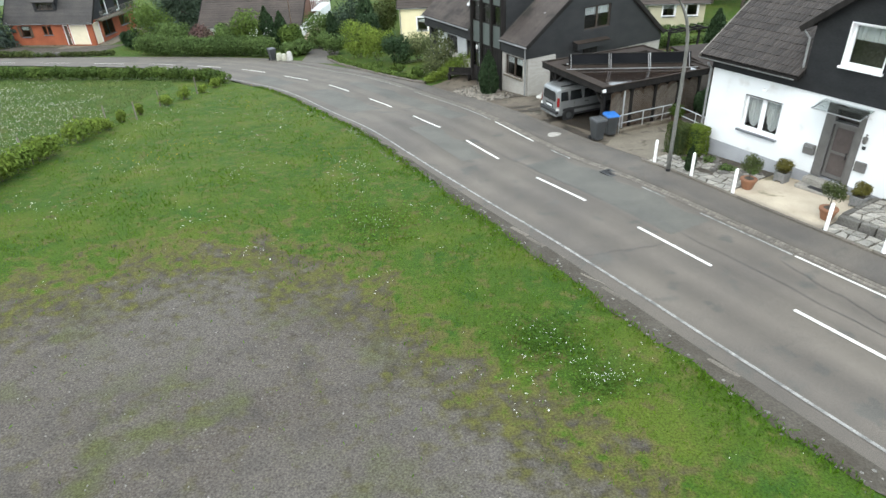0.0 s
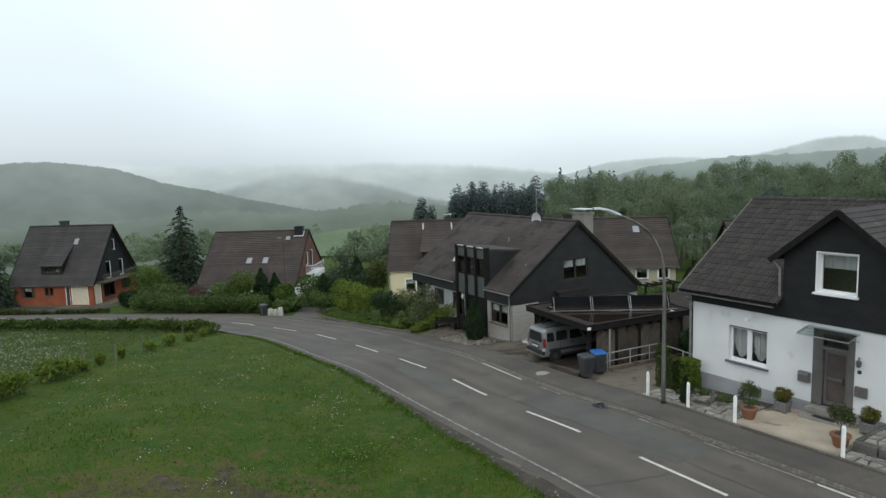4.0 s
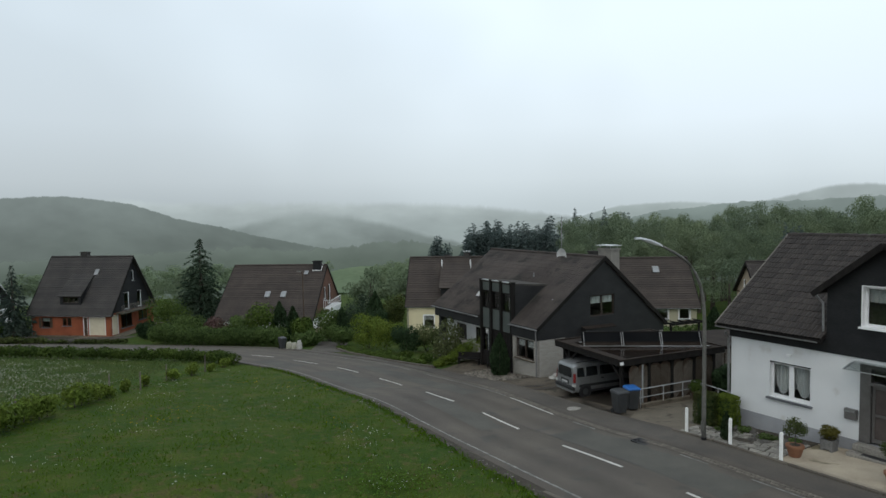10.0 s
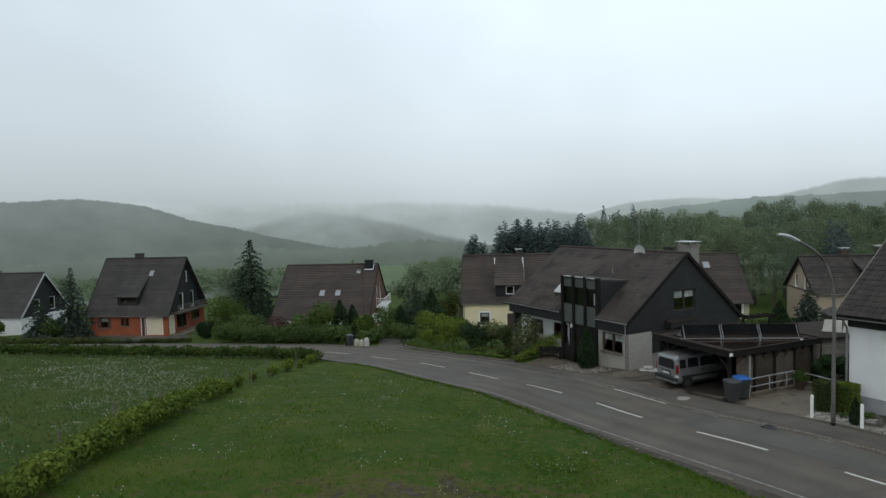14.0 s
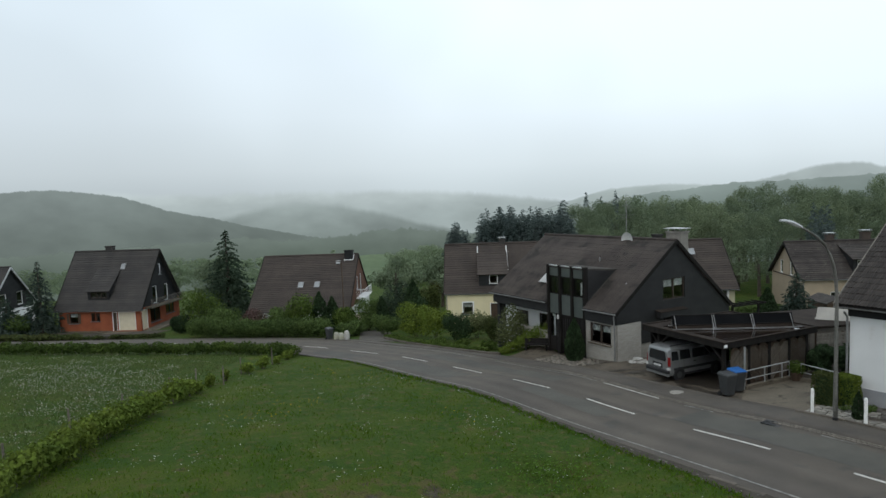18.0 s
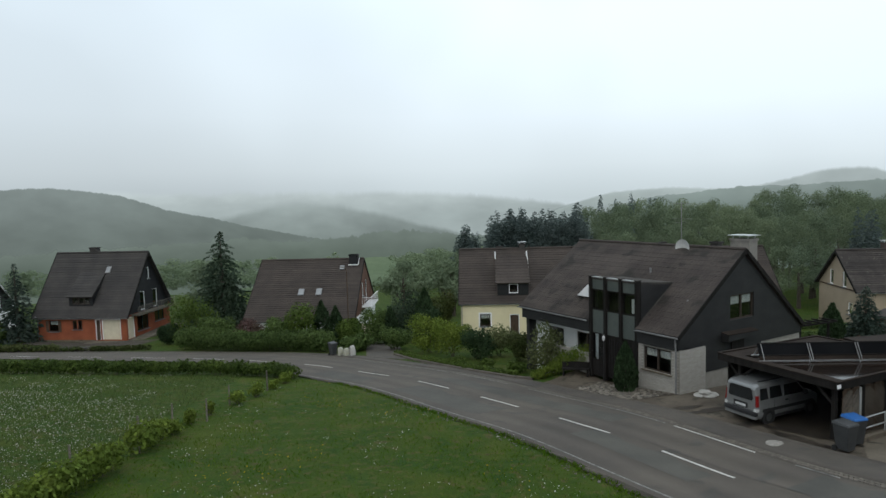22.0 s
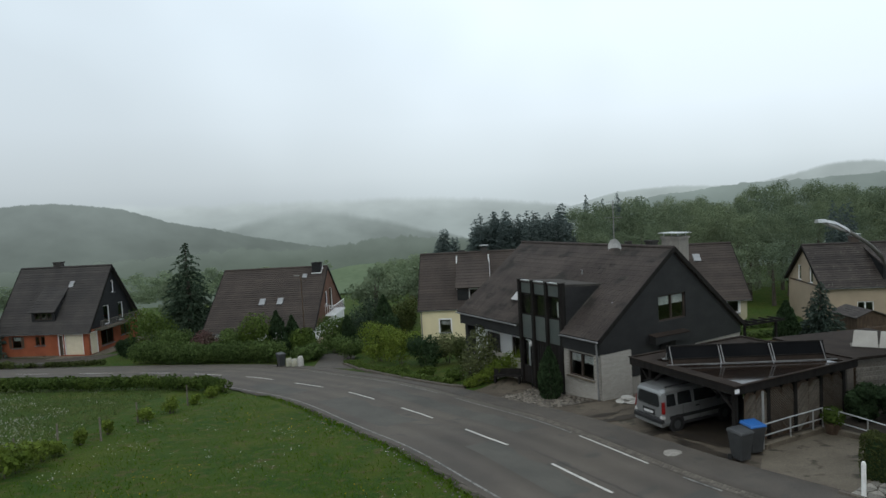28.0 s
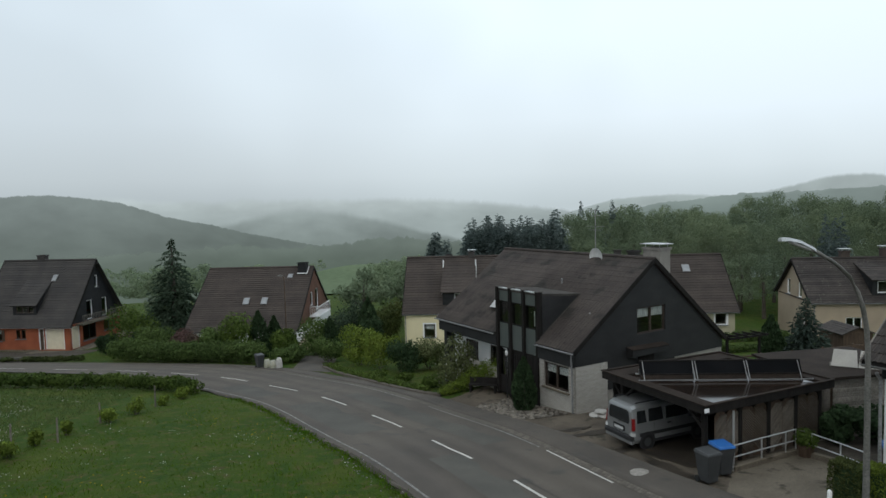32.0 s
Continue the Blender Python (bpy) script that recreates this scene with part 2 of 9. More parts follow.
BRICK_ORANGE = mat("orange_brick", (0.27, 0.0807, 0.0367), (0.216, 0.0597, 0.0275), scale=0.8, fine=14, rough=0.85, bump=0.2, grain=0.2)
BRICK_RED = mat("red_brown_brick", (0.105, 0.0504, 0.0336), (0.126, 0.063, 0.042), scale=0.8, fine=14, rough=0.85, bump=0.2, grain=0.2)
BRICK_DULL = mat("sooty_brown_brick", (0.058, 0.045, 0.039), (0.078, 0.06, 0.051), scale=1.2, fine=16, rough=0.9, bump=0.3, grain=0.25)
CHIMNEY_PALE = mat("weathered_pale_chimney", (0.24, 0.225, 0.2), (0.17, 0.16, 0.145), scale=1.6, fine=25, rough=0.9, bump=0.3, grain=0.2)
BRICK_WHITE = mat("whitewashed_brick", (0.386, 0.367, 0.33), (0.329, 0.313, 0.284), scale=1.2, fine=30, rough=0.9, vary=0.08, bump=0.3, grain=0.12)
MORTAR = mat("pale_mortar", (0.288, 0.273, 0.246), (0.238, 0.224, 0.199), scale=2, fine=40, rough=0.95)
SLATE = mat("black_slate_cladding", (0.0099, 0.0105, 0.0117), (0.016, 0.0167, 0.0176), scale=1.1, fine=12, rough=0.7, bump=0.4, grain=0.25, streak=(1, 1, 2.2))
SLATE_BLUE = mat("blue_black_slate", (0.0142, 0.0146, 0.0152), (0.021, 0.021, 0.0214), scale=1.0, fine=12, rough=0.65, bump=0.4, grain=0.25, streak=(1, 1, 2.2))
TILE_DARK = mat("dark_mossy_roof_tile", (0.028, 0.0232, 0.0205), (0.044, 0.0365, 0.032), scale=1.3, fine=20, rough=0.75, vary=0.28, bump=0.4, island=0.25, spots=((0.085, 0.08, 0.068), 5.0, 0.05))
TILE_BROWN = mat("weathered_brown_roof", (0.0395, 0.0318, 0.0282), (0.0586, 0.0478, 0.0414), scale=0.7, fine=9, rough=0.8, island=0.22, vary=0.14, bump=0.4, grain=0.2, spots=((0.024, 0.022, 0.018), 0.9, 0.1))
TILE_RUST = mat("red_brown_roof_tile", (0.0373, 0.0299, 0.0254), (0.0524, 0.0413, 0.0349), scale=0.6, fine=7, rough=0.8, island=0.22, vary=0.14, bump=0.4, grain=0.2)
ROOF_GREY = mat("anthracite_roof", (0.0324, 0.0301, 0.0286), (0.0469, 0.042, 0.0386), scale=0.6, fine=8, rough=0.75, island=0.15, vary=0.14, bump=0.4, grain=0.2)
WOOD_BLACK = mat("black_stained_timber", (0.0117, 0.0104, 0.0097), (0.0194, 0.0175, 0.0162), scale=1, fine=16, rough=0.85, streak=(6, 6, 1), bump=0.3, spec=0.12)
WOOD_BROWN = mat("dark_brown_timber", (0.055, 0.036, 0.024), (0.09, 0.06, 0.04), scale=1.5, fine=16, rough=0.75, streak=(5, 5, 1), bump=0.3, vary=0.2)
WOOD_DULL = mat("dull_brown_battens", (0.115, 0.1, 0.082), (0.15, 0.133, 0.112), scale=1.5, fine=16, rough=0.85, vary=0.2, bump=0.3)
WOOD_GREY = mat("weathered_grey_timber", (0.16, 0.145, 0.125), (0.22, 0.2, 0.175), scale=1.5, fine=16, rough=0.85, vary=0.2, bump=0.3)
BITUMEN = mat("wet_bitumen_roof", (0.0124, 0.00845, 0.00658), (0.0208, 0.0138, 0.0102), scale=0.9, fine=18, rough=0.09, bump=0.02, spec=0.4)
BITUMEN_DRY = mat("dry_roof_felt", (0.022, 0.017, 0.014), (0.034, 0.026, 0.021), scale=1.2, fine=18, rough=0.85, bump=0.1, spec=0.1)
ROOF_EDGE = mat("grey_roof_felt", (0.0482, 0.045, 0.041), (0.0702, 0.0648, 0.0581), scale=0.8, fine=25, rough=0.85, bump=0.2, spec=0.12)
SOLAR = mat("black_solar_collector", (0.006, 0.0065, 0.0075), (0.009, 0.0095, 0.0105), scale=1, fine=10, rough=0.8, bump=0.0, spec=0.05, grain=0.1)
PVC = mat("white_window_frame", (0.8, 0.8, 0.8), (0.74, 0.74, 0.74), scale=2, fine=20, rough=0.45, bump=0.02, grain=0.05)
CREAM = mat("cream_door_leaf", (0.62, 0.56, 0.42), (0.56, 0.5, 0.37), scale=2, fine=20, rough=0.6, bump=0.05, grain=0.08)
GREY_FRAME = mat("grey_aluminium_door", (0.121, 0.116, 0.11), (0.149, 0.143, 0.138), scale=2, fine=20, rough=0.4, bump=0.03, metal=0.3, grain=0.08)
DOOR_BROWN = mat("brown_tinted_door_panel", (0.0605, 0.0495, 0.0468), (0.0825, 0.0688, 0.0633), scale=1.5, fine=14, rough=0.3, bump=0.03, grain=0.1)
DARK_WOOD_FRAME = mat("dark_window_frame", (0.035, 0.025, 0.02), (0.05, 0.036, 0.028), scale=2, fine=20, rough=0.6)
GALV = mat("galvanised_steel", (0.42, 0.43, 0.43), (0.5, 0.51, 0.51), scale=3, fine=30, rough=0.45, metal=0.6, bump=0.05, grain=0.12)
LAMP_GREY = mat("painted_grey_mast", (0.12, 0.12, 0.108), (0.158, 0.153, 0.14), scale=2, fine=20, rough=0.6, metal=0.2, bump=0.05)
ZINC = mat("zinc_gutter", (0.2, 0.2, 0.2), (0.28, 0.28, 0.28), scale=2, fine=20, rough=0.5, metal=0.5, bump=0.05)
POST_WHITE = mat("white_painted_post", (0.84, 0.84, 0.82), (0.74, 0.74, 0.72), scale=2, fine=25, rough=0.6, bump=0.08, grain=0.08)
BLACK_IRON = mat("black_iron", (0.015, 0.015, 0.016), (0.025, 0.025, 0.026), scale=3, fine=30, rough=0.5, metal=0.3)
CAST = mat("cast_iron_cover", (0.3, 0.28, 0.25), (0.24, 0.225, 0.2), scale=5, fine=20, rough=0.8, bump=0.5)
PLASTIC_GREY = mat("dark_grey_plastic", (0.035, 0.0371, 0.0385), (0.049, 0.0511, 0.0525), scale=2, fine=20, rough=0.5, bump=0.05, grain=0.1)
PLASTIC_BLUE = mat("blue_plastic_lid", (0.015, 0.0975, 0.315), (0.0225, 0.12, 0.36), scale=2, fine=20, rough=0.45, bump=0.05, grain=0.1)
SACK = mat("pale_yellow_sack", (0.324, 0.315, 0.225), (0.297, 0.297, 0.261), scale=6, fine=20, rough=0.5, bump=0.2)
WHITE_SACK = mat("white_plastic_sack", (0.427, 0.4147, 0.383), (0.3262, 0.311, 0.2844), scale=5, fine=20, rough=0.5, bump=0.2)
CAR_SILVER = mat("silver_car_paint", (0.2418, 0.2496, 0.2496), (0.2691, 0.2769, 0.2746), scale=1, fine=40, rough=0.28, metal=0.5, bump=0.0, spec=0.45, grain=0.04)
CAR_TRIM = mat("black_car_plastic", (0.02, 0.02, 0.021), (0.03, 0.03, 0.031), scale=2, fine=30, rough=0.6, spec=0.25)
CAR_GLASS = mat("tinted_car_glass", (0.012, 0.014, 0.015), (0.016, 0.018, 0.019), scale=1, fine=10, rough=0.04, bump=0.0, spec=0.6, grain=0.02)
RED_LENS = mat("red_lamp_lens", (0.1764, 0.0084, 0.0084), (0.1512, 0.0084, 0.0084), scale=4, fine=40, rough=0.2, bump=0.05)
RUBBER = mat("tyre_rubber", (0.012, 0.012, 0.012), (0.02, 0.02, 0.02), scale=4, fine=40, rough=0.85)
TERRACOTTA = mat("terracotta", (0.216, 0.104, 0.0578), (0.185, 0.0877, 0.051), scale=3, fine=25, rough=0.85, bump=0.15, grain=0.12)
STONE_POT = mat("grey_stone_pot", (0.14, 0.14, 0.136), (0.189, 0.185, 0.178), scale=3, fine=25, rough=0.9, bump=0.3)
CURTAIN = mat("white_net_curtain", (0.535, 0.535, 0.526), (0.449, 0.449, 0.44), scale=3, fine=40, rough=0.9, streak=(4, 4, 1), grain=0.15)
ROOM_DARK = mat("dim_room_wall", (0.1, 0.09, 0.08), (0.13, 0.12, 0.105), scale=1, fine=10, rough=0.95, bump=0.0)
PANEL_GREEN = mat("grey_green_facade_panel", (0.0675, 0.0802, 0.0762), (0.0843, 0.0972, 0.0904), scale=1.2, fine=10, rough=0.35, bump=0.03, grain=0.1)
BARK = mat("bark", (0.06, 0.05, 0.04), (0.1, 0.085, 0.07), scale=3, fine=14, rough=0.95, bump=0.8, streak=(2, 2, 0.5), dist=0.03)
GLASS = glass_mat("window_glass")
CANOPY_GLASS = glass_mat("canopy_glass", (0.8, 0.85, 0.85))
LEAF_HEDGE = leaf_mat("hedge_leaves", (0.0784, 0.116, 0.0249), (0.0523, 0.0838, 0.0199))
LEAF_BRIGHT = leaf_mat("fresh_leaves", (0.0857, 0.124, 0.027), (0.06, 0.0949, 0.0225))
LEAF_LIME = leaf_mat("lime_green_leaves", (0.1288, 0.168, 0.0291), (0.0952, 0.14, 0.0246))
LEAF_MID = leaf_mat("shrub_leaves", (0.0931, 0.1366, 0.0417), (0.062, 0.0971, 0.0306))
LEAF_OLIVE = leaf_mat("olive_leaves", (0.0517, 0.0719, 0.023), (0.0719, 0.0805, 0.0287))
LEAF_RUSSET = leaf_mat("russet_leaves", (0.115, 0.115, 0.026), (0.1, 0.08, 0.026))
LEAF_PALE = leaf_mat("pale_shrub_leaves", (0.115, 0.1323, 0.0575), (0.0862, 0.1035, 0.046))
LEAF_DARK = leaf_mat("yew_needles", (0.0286, 0.0494, 0.0228), (0.0416, 0.0689, 0.0312))
LEAF_SPRUCE = leaf_mat("spruce_needles", (0.0388, 0.0607, 0.0401), (0.0582, 0.0818, 0.0527))
LEAF_BLUE = leaf_mat("blue_spruce_needles", (0.044, 0.0646, 0.0525), (0.064, 0.0836, 0.0656))
LEAF_RED = leaf_mat("purple_shrub_leaves", (0.1, 0.06, 0.055), (0.075, 0.06, 0.04))
# Mist is mixed into these far leaf colours; woodland patches also mimic crown shade.
LEAF_WOOD = leaf_mat("hazed_woodland_leaves", (0.112, 0.148, 0.094), (0.178, 0.22, 0.128), island=0.06, scale=0.11)
LEAF_FAR_SPRUCE = leaf_mat("hazed_spruce_needles", (0.0823, 0.1089, 0.1036), (0.1063, 0.1355, 0.1274), island=0.12, scale=0.1)
LEAF_VALLEY = leaf_mat("hazed_valley_leaves", (0.15, 0.195, 0.12), (0.185, 0.235, 0.14), island=0.08, scale=0.05)
BLOSSOM = leaf_mat("white_blossom", (0.434, 0.434, 0.385), (0.35, 0.364, 0.294), island=0.2)
BLADE = leaf_mat("grass_blades", (0.047, 0.1, 0.006), (0.068, 0.115, 0.009), island=0.3, scale=0.35)
CLOVER = leaf_mat("clover_leaves", (0.0504, 0.1025, 0.0144), (0.07, 0.125, 0.0192), island=0.35)
BLADE_FIELD = leaf_mat("field_grass_blades", (0.066, 0.1, 0.03), (0.085, 0.112, 0.04), island=0.15, scale=0.2)
DAISY = leaf_mat("white_daisies", (0.51, 0.51, 0.476), (0.442, 0.442, 0.408), island=0.15)
# Meadow grass with the mist before it painted into a paler base colour.
MEADOW = mat("hazed_meadow_grass", (0.098, 0.135, 0.078), (0.12, 0.155, 0.092), scale=0.05, fine=0.6, rough=1.0, bump=0.0, spec=0.05, grain=0.12)
SEED_HEAD = leaf_mat("pale_seed_heads", (0.352, 0.3408, 0.3016), (0.3024, 0.2936, 0.2568), island=0.2)
YELLOW_FLOWER = leaf_mat("yellow_flowers", (0.433, 0.315, 0.0199), (0.36, 0.266, 0.0199), island=0.2)


# ---- mesh building ----
class Shape:
    """Collects faces for one mesh."""

    def __init__(self):
        self.v, self.f, self.courses, self.weld = [], [], [], False

    def face(self, *pts):
        n = len(self.v)
        self.v += [tuple(p) for p in pts]
        self.f.append(tuple(range(n, n + len(pts))))
        return self

    def hexa(self, p):
        """Eight corners: four below, four above in the same order."""
        n = len(self.v)
        self.v += [tuple(q) for q in p]
        self.f += [tuple(n + i for i in q) for q in ((3, 2, 1, 0), (4, 5, 6, 7), (0, 1, 5, 4), (1, 2, 6, 5), (2, 3, 7, 6), (3, 0, 4, 7))]
        return self

    def box(self, x0, x1, y0, y1, z0, z1):
        return self.hexa([(x0, y0, z0), (x1, y0, z0), (x1, y1, z0), (x0, y1, z0), (x0, y0, z1), (x1, y0, z1), (x1, y1, z1), (x0, y1, z1)])

    def beam(self, a, b, w, h, up=(0, 0, 1)):
        """A bar with a rectangular section from a to b."""
        a, b, up = Vector(a), Vector(b), Vector(up)
        d = (b - a).normalized()
        s = d.cross(up).normalized() * (w / 2)
        t = s.cross(d).normalized() * (h / 2)
        return self.hexa([a - s - t, a + s - t, b + s - t, b - s - t, a - s + t, a + s + t, b + s + t, b - s + t])

    def prism(self, pts, z0, z1):
        n, k = len(self.v), len(pts)
        self.v += [(x, y, z0) for x, y in pts] + [(x, y, z1) for x, y in pts]
        self.f += [tuple(range(n + k - 1, n - 1, -1)), tuple(range(n + k, n + 2 * k))]
        self.f += [(n + i, n + (i + 1) % k, n + k + (i + 1) % k, n + k + i) for i in range(k)]
        return self

    def tube(self, pts, radii, sides=8):
        """A round bar along points."""
        n = len(self.v)
        pts = [Vector(p) for p in pts]
        for i, p in enumerate(pts):
            d = (pts[min(i + 1, len(pts) - 1)] - pts[max(i - 1, 0)]).normalized()
            s = d.cross(Vector((0.31, 0.95, 0.11))).normalized() if abs(d.z) > 0.7 else d.cross(Vector((0, 0, 1))).normalized()
            t = s.cross(d)
            r = radii[i] if isinstance(radii, (list, tuple)) else radii
            self.v += [tuple(p + (s * math.cos(a) + t * math.sin(a)) * r) for a in (2 * math.pi * k / sides for k in range(sides))]
        for i in range(len(pts) - 1):
            for k in range(sides):
                a, b = n + i * sides + k, n + i * sides + (k + 1) % sides
                self.f.append((a, b, b + sides, a + sides))
        self.f += [tuple(range(n + sides - 1, n - 1, -1)), tuple(range(n + (len(pts) - 1) * sides, n + len(pts) * sides))]
        return self

    def lathe(self, x, y, rows, sides=16):
        """A turned body: rows of (z, radius)."""
        return self.tube([(x, y, z + 1e-4 * i) for i, (z, r) in enumerate(rows)], [r for z, r in rows], sides)

    def ball(self, c, r, seg=8, rings=6, squash=1.0, rough=0.0, rng=random):
        n = len(self.v)
        for i in range(1, rings):
            a = math.pi * i / rings
            for k in range(seg):
                q = r * (1 + rng.uniform(-rough, rough))
                self.v.append((c[0] + q * math.sin(a) * math.cos(2 * math.pi * k / seg), c[1] + q * math.sin(a) * math.sin(2 * math.pi * k / seg), c[2] + q * math.cos(a) * squash))
        top, bot = len(self.v), len(self.v) + 1
        self.v += [(c[0], c[1], c[2] + r * squash), (c[0], c[1], c[2] - r * squash)]
        for i in range(rings - 2):
            for k in range(seg):
                a, b = n + i * seg + k, n + i * seg + (k + 1) % seg
                self.f.append((a, a + seg, b + seg, b))
        for k in range(seg):
            self.f.append((top, n + k, n + (k + 1) % seg))
            e = n + (rings - 2) * seg
            self.f.append((bot, e + (k + 1) % seg, e + k))
        return self

    def mesh(self, name, material, bevel=0.0, smooth=False):
        me = bpy.data.meshes.new(name)
        me.from_pydata(self.v, [], self.f)
        if self.weld:
            bm = bmesh.new()
            bm.from_mesh(me)
            bmesh.ops.remove_doubles(bm, verts=bm.verts, dist=0.0005)
            seen = {}
            for f in bm.faces:
                seen.setdefault(tuple(sorted(v.index for v in f.verts)), []).append(f)
            bmesh.ops.delete(bm, geom=[f for fs in seen.values() if len(fs) > 1 for f in fs], context='FACES')
            bm.to_mesh(me)
            bm.free()
        if bevel:
            bm = bmesh.new()
            bm.from_mesh(me)
            bmesh.ops.recalc_face_normals(bm, faces=bm.faces)
            bmesh.ops.bevel(bm, geom=[e for e in bm.edges if e.calc_face_angle(0) > 0.5], offset=bevel, segments=1, affect='EDGES')
            bm.to_mesh(me)
            bm.free()
        if smooth:
            me.polygons.foreach_set("use_smooth", [True] * len(me.polygons))
        me.materials.append(material)
        me.update()
        return me


def part(name, shape, material, parent, label="", bevel=0.0, smooth=False):
    ob = new(name, shape if isinstance(shape, bpy.types.Mesh) else shape.mesh(name, material, bevel, smooth))
    ob.parent = parent
    if label:
        ob["label"] = label
    if isinstance(shape, Shape):
        for course in shape.courses:
            part("tile_course", course, material, ob)
    return ob


def thing(name, at, turn, label, category, group="", kind=""):
    ob = new(name)
    ob.empty_display_size = 0.2
    ob.matrix_basis = pose(*at, 0, 0, turn)
    return tagged(ob, label, category, group, kind)


def solo(name, shape, material, label, category, group="", kind="", at=None, turn=0.0, bevel=0.0, smooth=False):
    ob = new(name, shape if isinstance(shape, bpy.types.Mesh) else shape.mesh(name, material, bevel, smooth))
    if at:
        ob.matrix_basis = pose(*at, 0, 0, turn)
    return tagged(ob, label, category, group, kind)


def fast_mesh(name, verts, faces, material, smooth=False):
    """A large mesh of triangles or quads from arrays."""
    me = bpy.data.meshes.new(name)
    k = faces.shape[1]
    me.vertices.add(len(verts))
    me.vertices.foreach_set("co", np.asarray(verts, np.float32).ravel())
    me.loops.add(faces.size)
    me.loops.foreach_set("vertex_index", np.asarray(faces, np.int32).ravel())
    me.polygons.add(len(faces))
    me.polygons.foreach_set("loop_start", np.arange(0, faces.size, k, dtype=np.int32))
    if smooth:
        me.polygons.foreach_set("use_smooth", np.ones(len(faces), bool))
    me.materials.append(material)
    me.update(calc_edges=True)
    return me


def leaves(centres, size, rng, long=1.5, lift=None, loose=0.42):
    """A small quad at each centre; lift: a preferred direction for the long side; six columns: place and outward normal."""
    n = len(centres)
    a = rng.normal(size=(n, 3))
    if lift is not None:
        a = a * 0.45 + lift
    a /= np.linalg.norm(a, axis=1, keepdims=True)
    if centres.shape[1] == 6:
        facing = centres[:, 3:] + rng.normal(0, loose, (n, 3))
        a = np.cross(facing, a)
        a /= np.linalg.norm(a, axis=1, keepdims=True)
        b = np.cross(facing, a)
        centres = centres[:, :3]
    else:
        b = np.cross(a, rng.normal(size=(n, 3)))
    b /= np.linalg.norm(b, axis=1, keepdims=True)
    s = (size * rng.uniform(0.6, 1.3, n))[:, None]
    a, b = a * s * long / 2, b * s / 2
    v = np.stack([centres - a, centres + b * 0.9, centres + a, centres - b * 0.9], 1).reshape(-1, 3)
    return v, np.arange(4 * n).reshape(-1, 4)


def clumps(rng, n, blobs, shell=0.35):
    """Points near the surface of a set of blobs, each with its outward normal."""
    blobs = np.asarray(blobs, float)
    weight = (blobs[:, 3] * blobs[:, 4]) ** 1.0
    pick = rng.choice(len(blobs), n, p=weight / weight.sum())
    d = rng.normal(size=(n, 3))
    d /= np.linalg.norm(d, axis=1, keepdims=True)
    r = 1 - shell * rng.random(n) ** 1.5
    place = blobs[pick, :3] + d * r[:, None] * blobs[pick, 3:] * rng.uniform(0.9, 1.08, (n, 1))
    out = d / blobs[pick, 3:]
    return np.concatenate([place, out / np.linalg.norm(out, axis=1, keepdims=True)], 1)


def crown_blobs(rng, radius, low, high, count):
    out = [(0, 0, (low + high) / 2, radius * 0.6, radius * 0.6, (high - low) * 0.42)]
    for i in range(count):
        h = rng.uniform(0.08, 0.95)
        reach = radius * math.sqrt(max(0.05, 1 - (2 * h - 0.85) ** 2)) * rng.uniform(0.55, 0.85)
        a = i * 2.4 + rng.uniform(-0.4, 0.4)
        r = radius * rng.uniform(0.26, 0.42)
        out.append((reach * math.cos(a), reach * math.sin(a), low + (high - low) * h, r, r, r * rng.uniform(0.7, 0.95)))
    return out


def spruce_points(rng, height, radius, levels, per, skirt=0.05):
    """Needle clumps along drooping whorls of boughs, with their directions."""
    pts, dirs = [], []
    for i in range(levels):
        h = skirt + (1 - skirt) * i / levels
        reach = radius * (1 - h) ** 0.85 * rng.uniform(0.75, 1.12) + 0.12
        boughs = max(4, int(11 * (1 - h) + 4))
        off = rng.uniform(0, 6.28)
        for k in range(boughs):
            a = off + 6.283 * k / boughs + rng.uniform(-0.25, 0.25)
            far = reach * rng.uniform(0.6, 1.15)
            up = height * rng.uniform(-0.6, 0.6) / levels
            t = rng.random(per) ** 0.7
            r = t * far
            z = height * h + up + 0.1 * far - 0.34 * r * t + rng.normal(0, 0.05 + 0.02 * far, per)
            w = rng.normal(0, 0.09 * far, per)
            pts.append(np.stack([r * np.cos(a) - w * np.sin(a), r * np.sin(a) + w * np.cos(a), z], 1))
            dirs.append(np.tile([np.cos(a), np.sin(a), -0.3], (per, 1)))
    return np.concatenate(pts), np.concatenate(dirs)


LAND = (0.18456, -0.23532, 0.51124, 0.22785, 0.09122, -0.33552, 0.00174, -0.02842, -0.00697, 0.02289)
BUMPS = [(-10.3, 21.9, 0.30, 4.0), (2.8, 27.3, -0.16, 3.0), (-5.0, 32.0, 0.17, 3.5), (-4.6, 17.0, -0.19, 3.0), (9.0, 24.0, 0.11, 2.5), (-2.8, 37.7, -0.12, 3.0), (5.3, 37.5, 0.11, 3.0), (-13.8, 57.5, 0.12, 5.0), (-16.3, 32.3, -0.08, 3.5), (0.0, 0.0, 1.08, 6.0), (-44.0, 79.0, -0.45, 6.0), (1.84, 44.4, 0.5, 1.1), (-19.0, 196.0, 10.0, 20.0)]

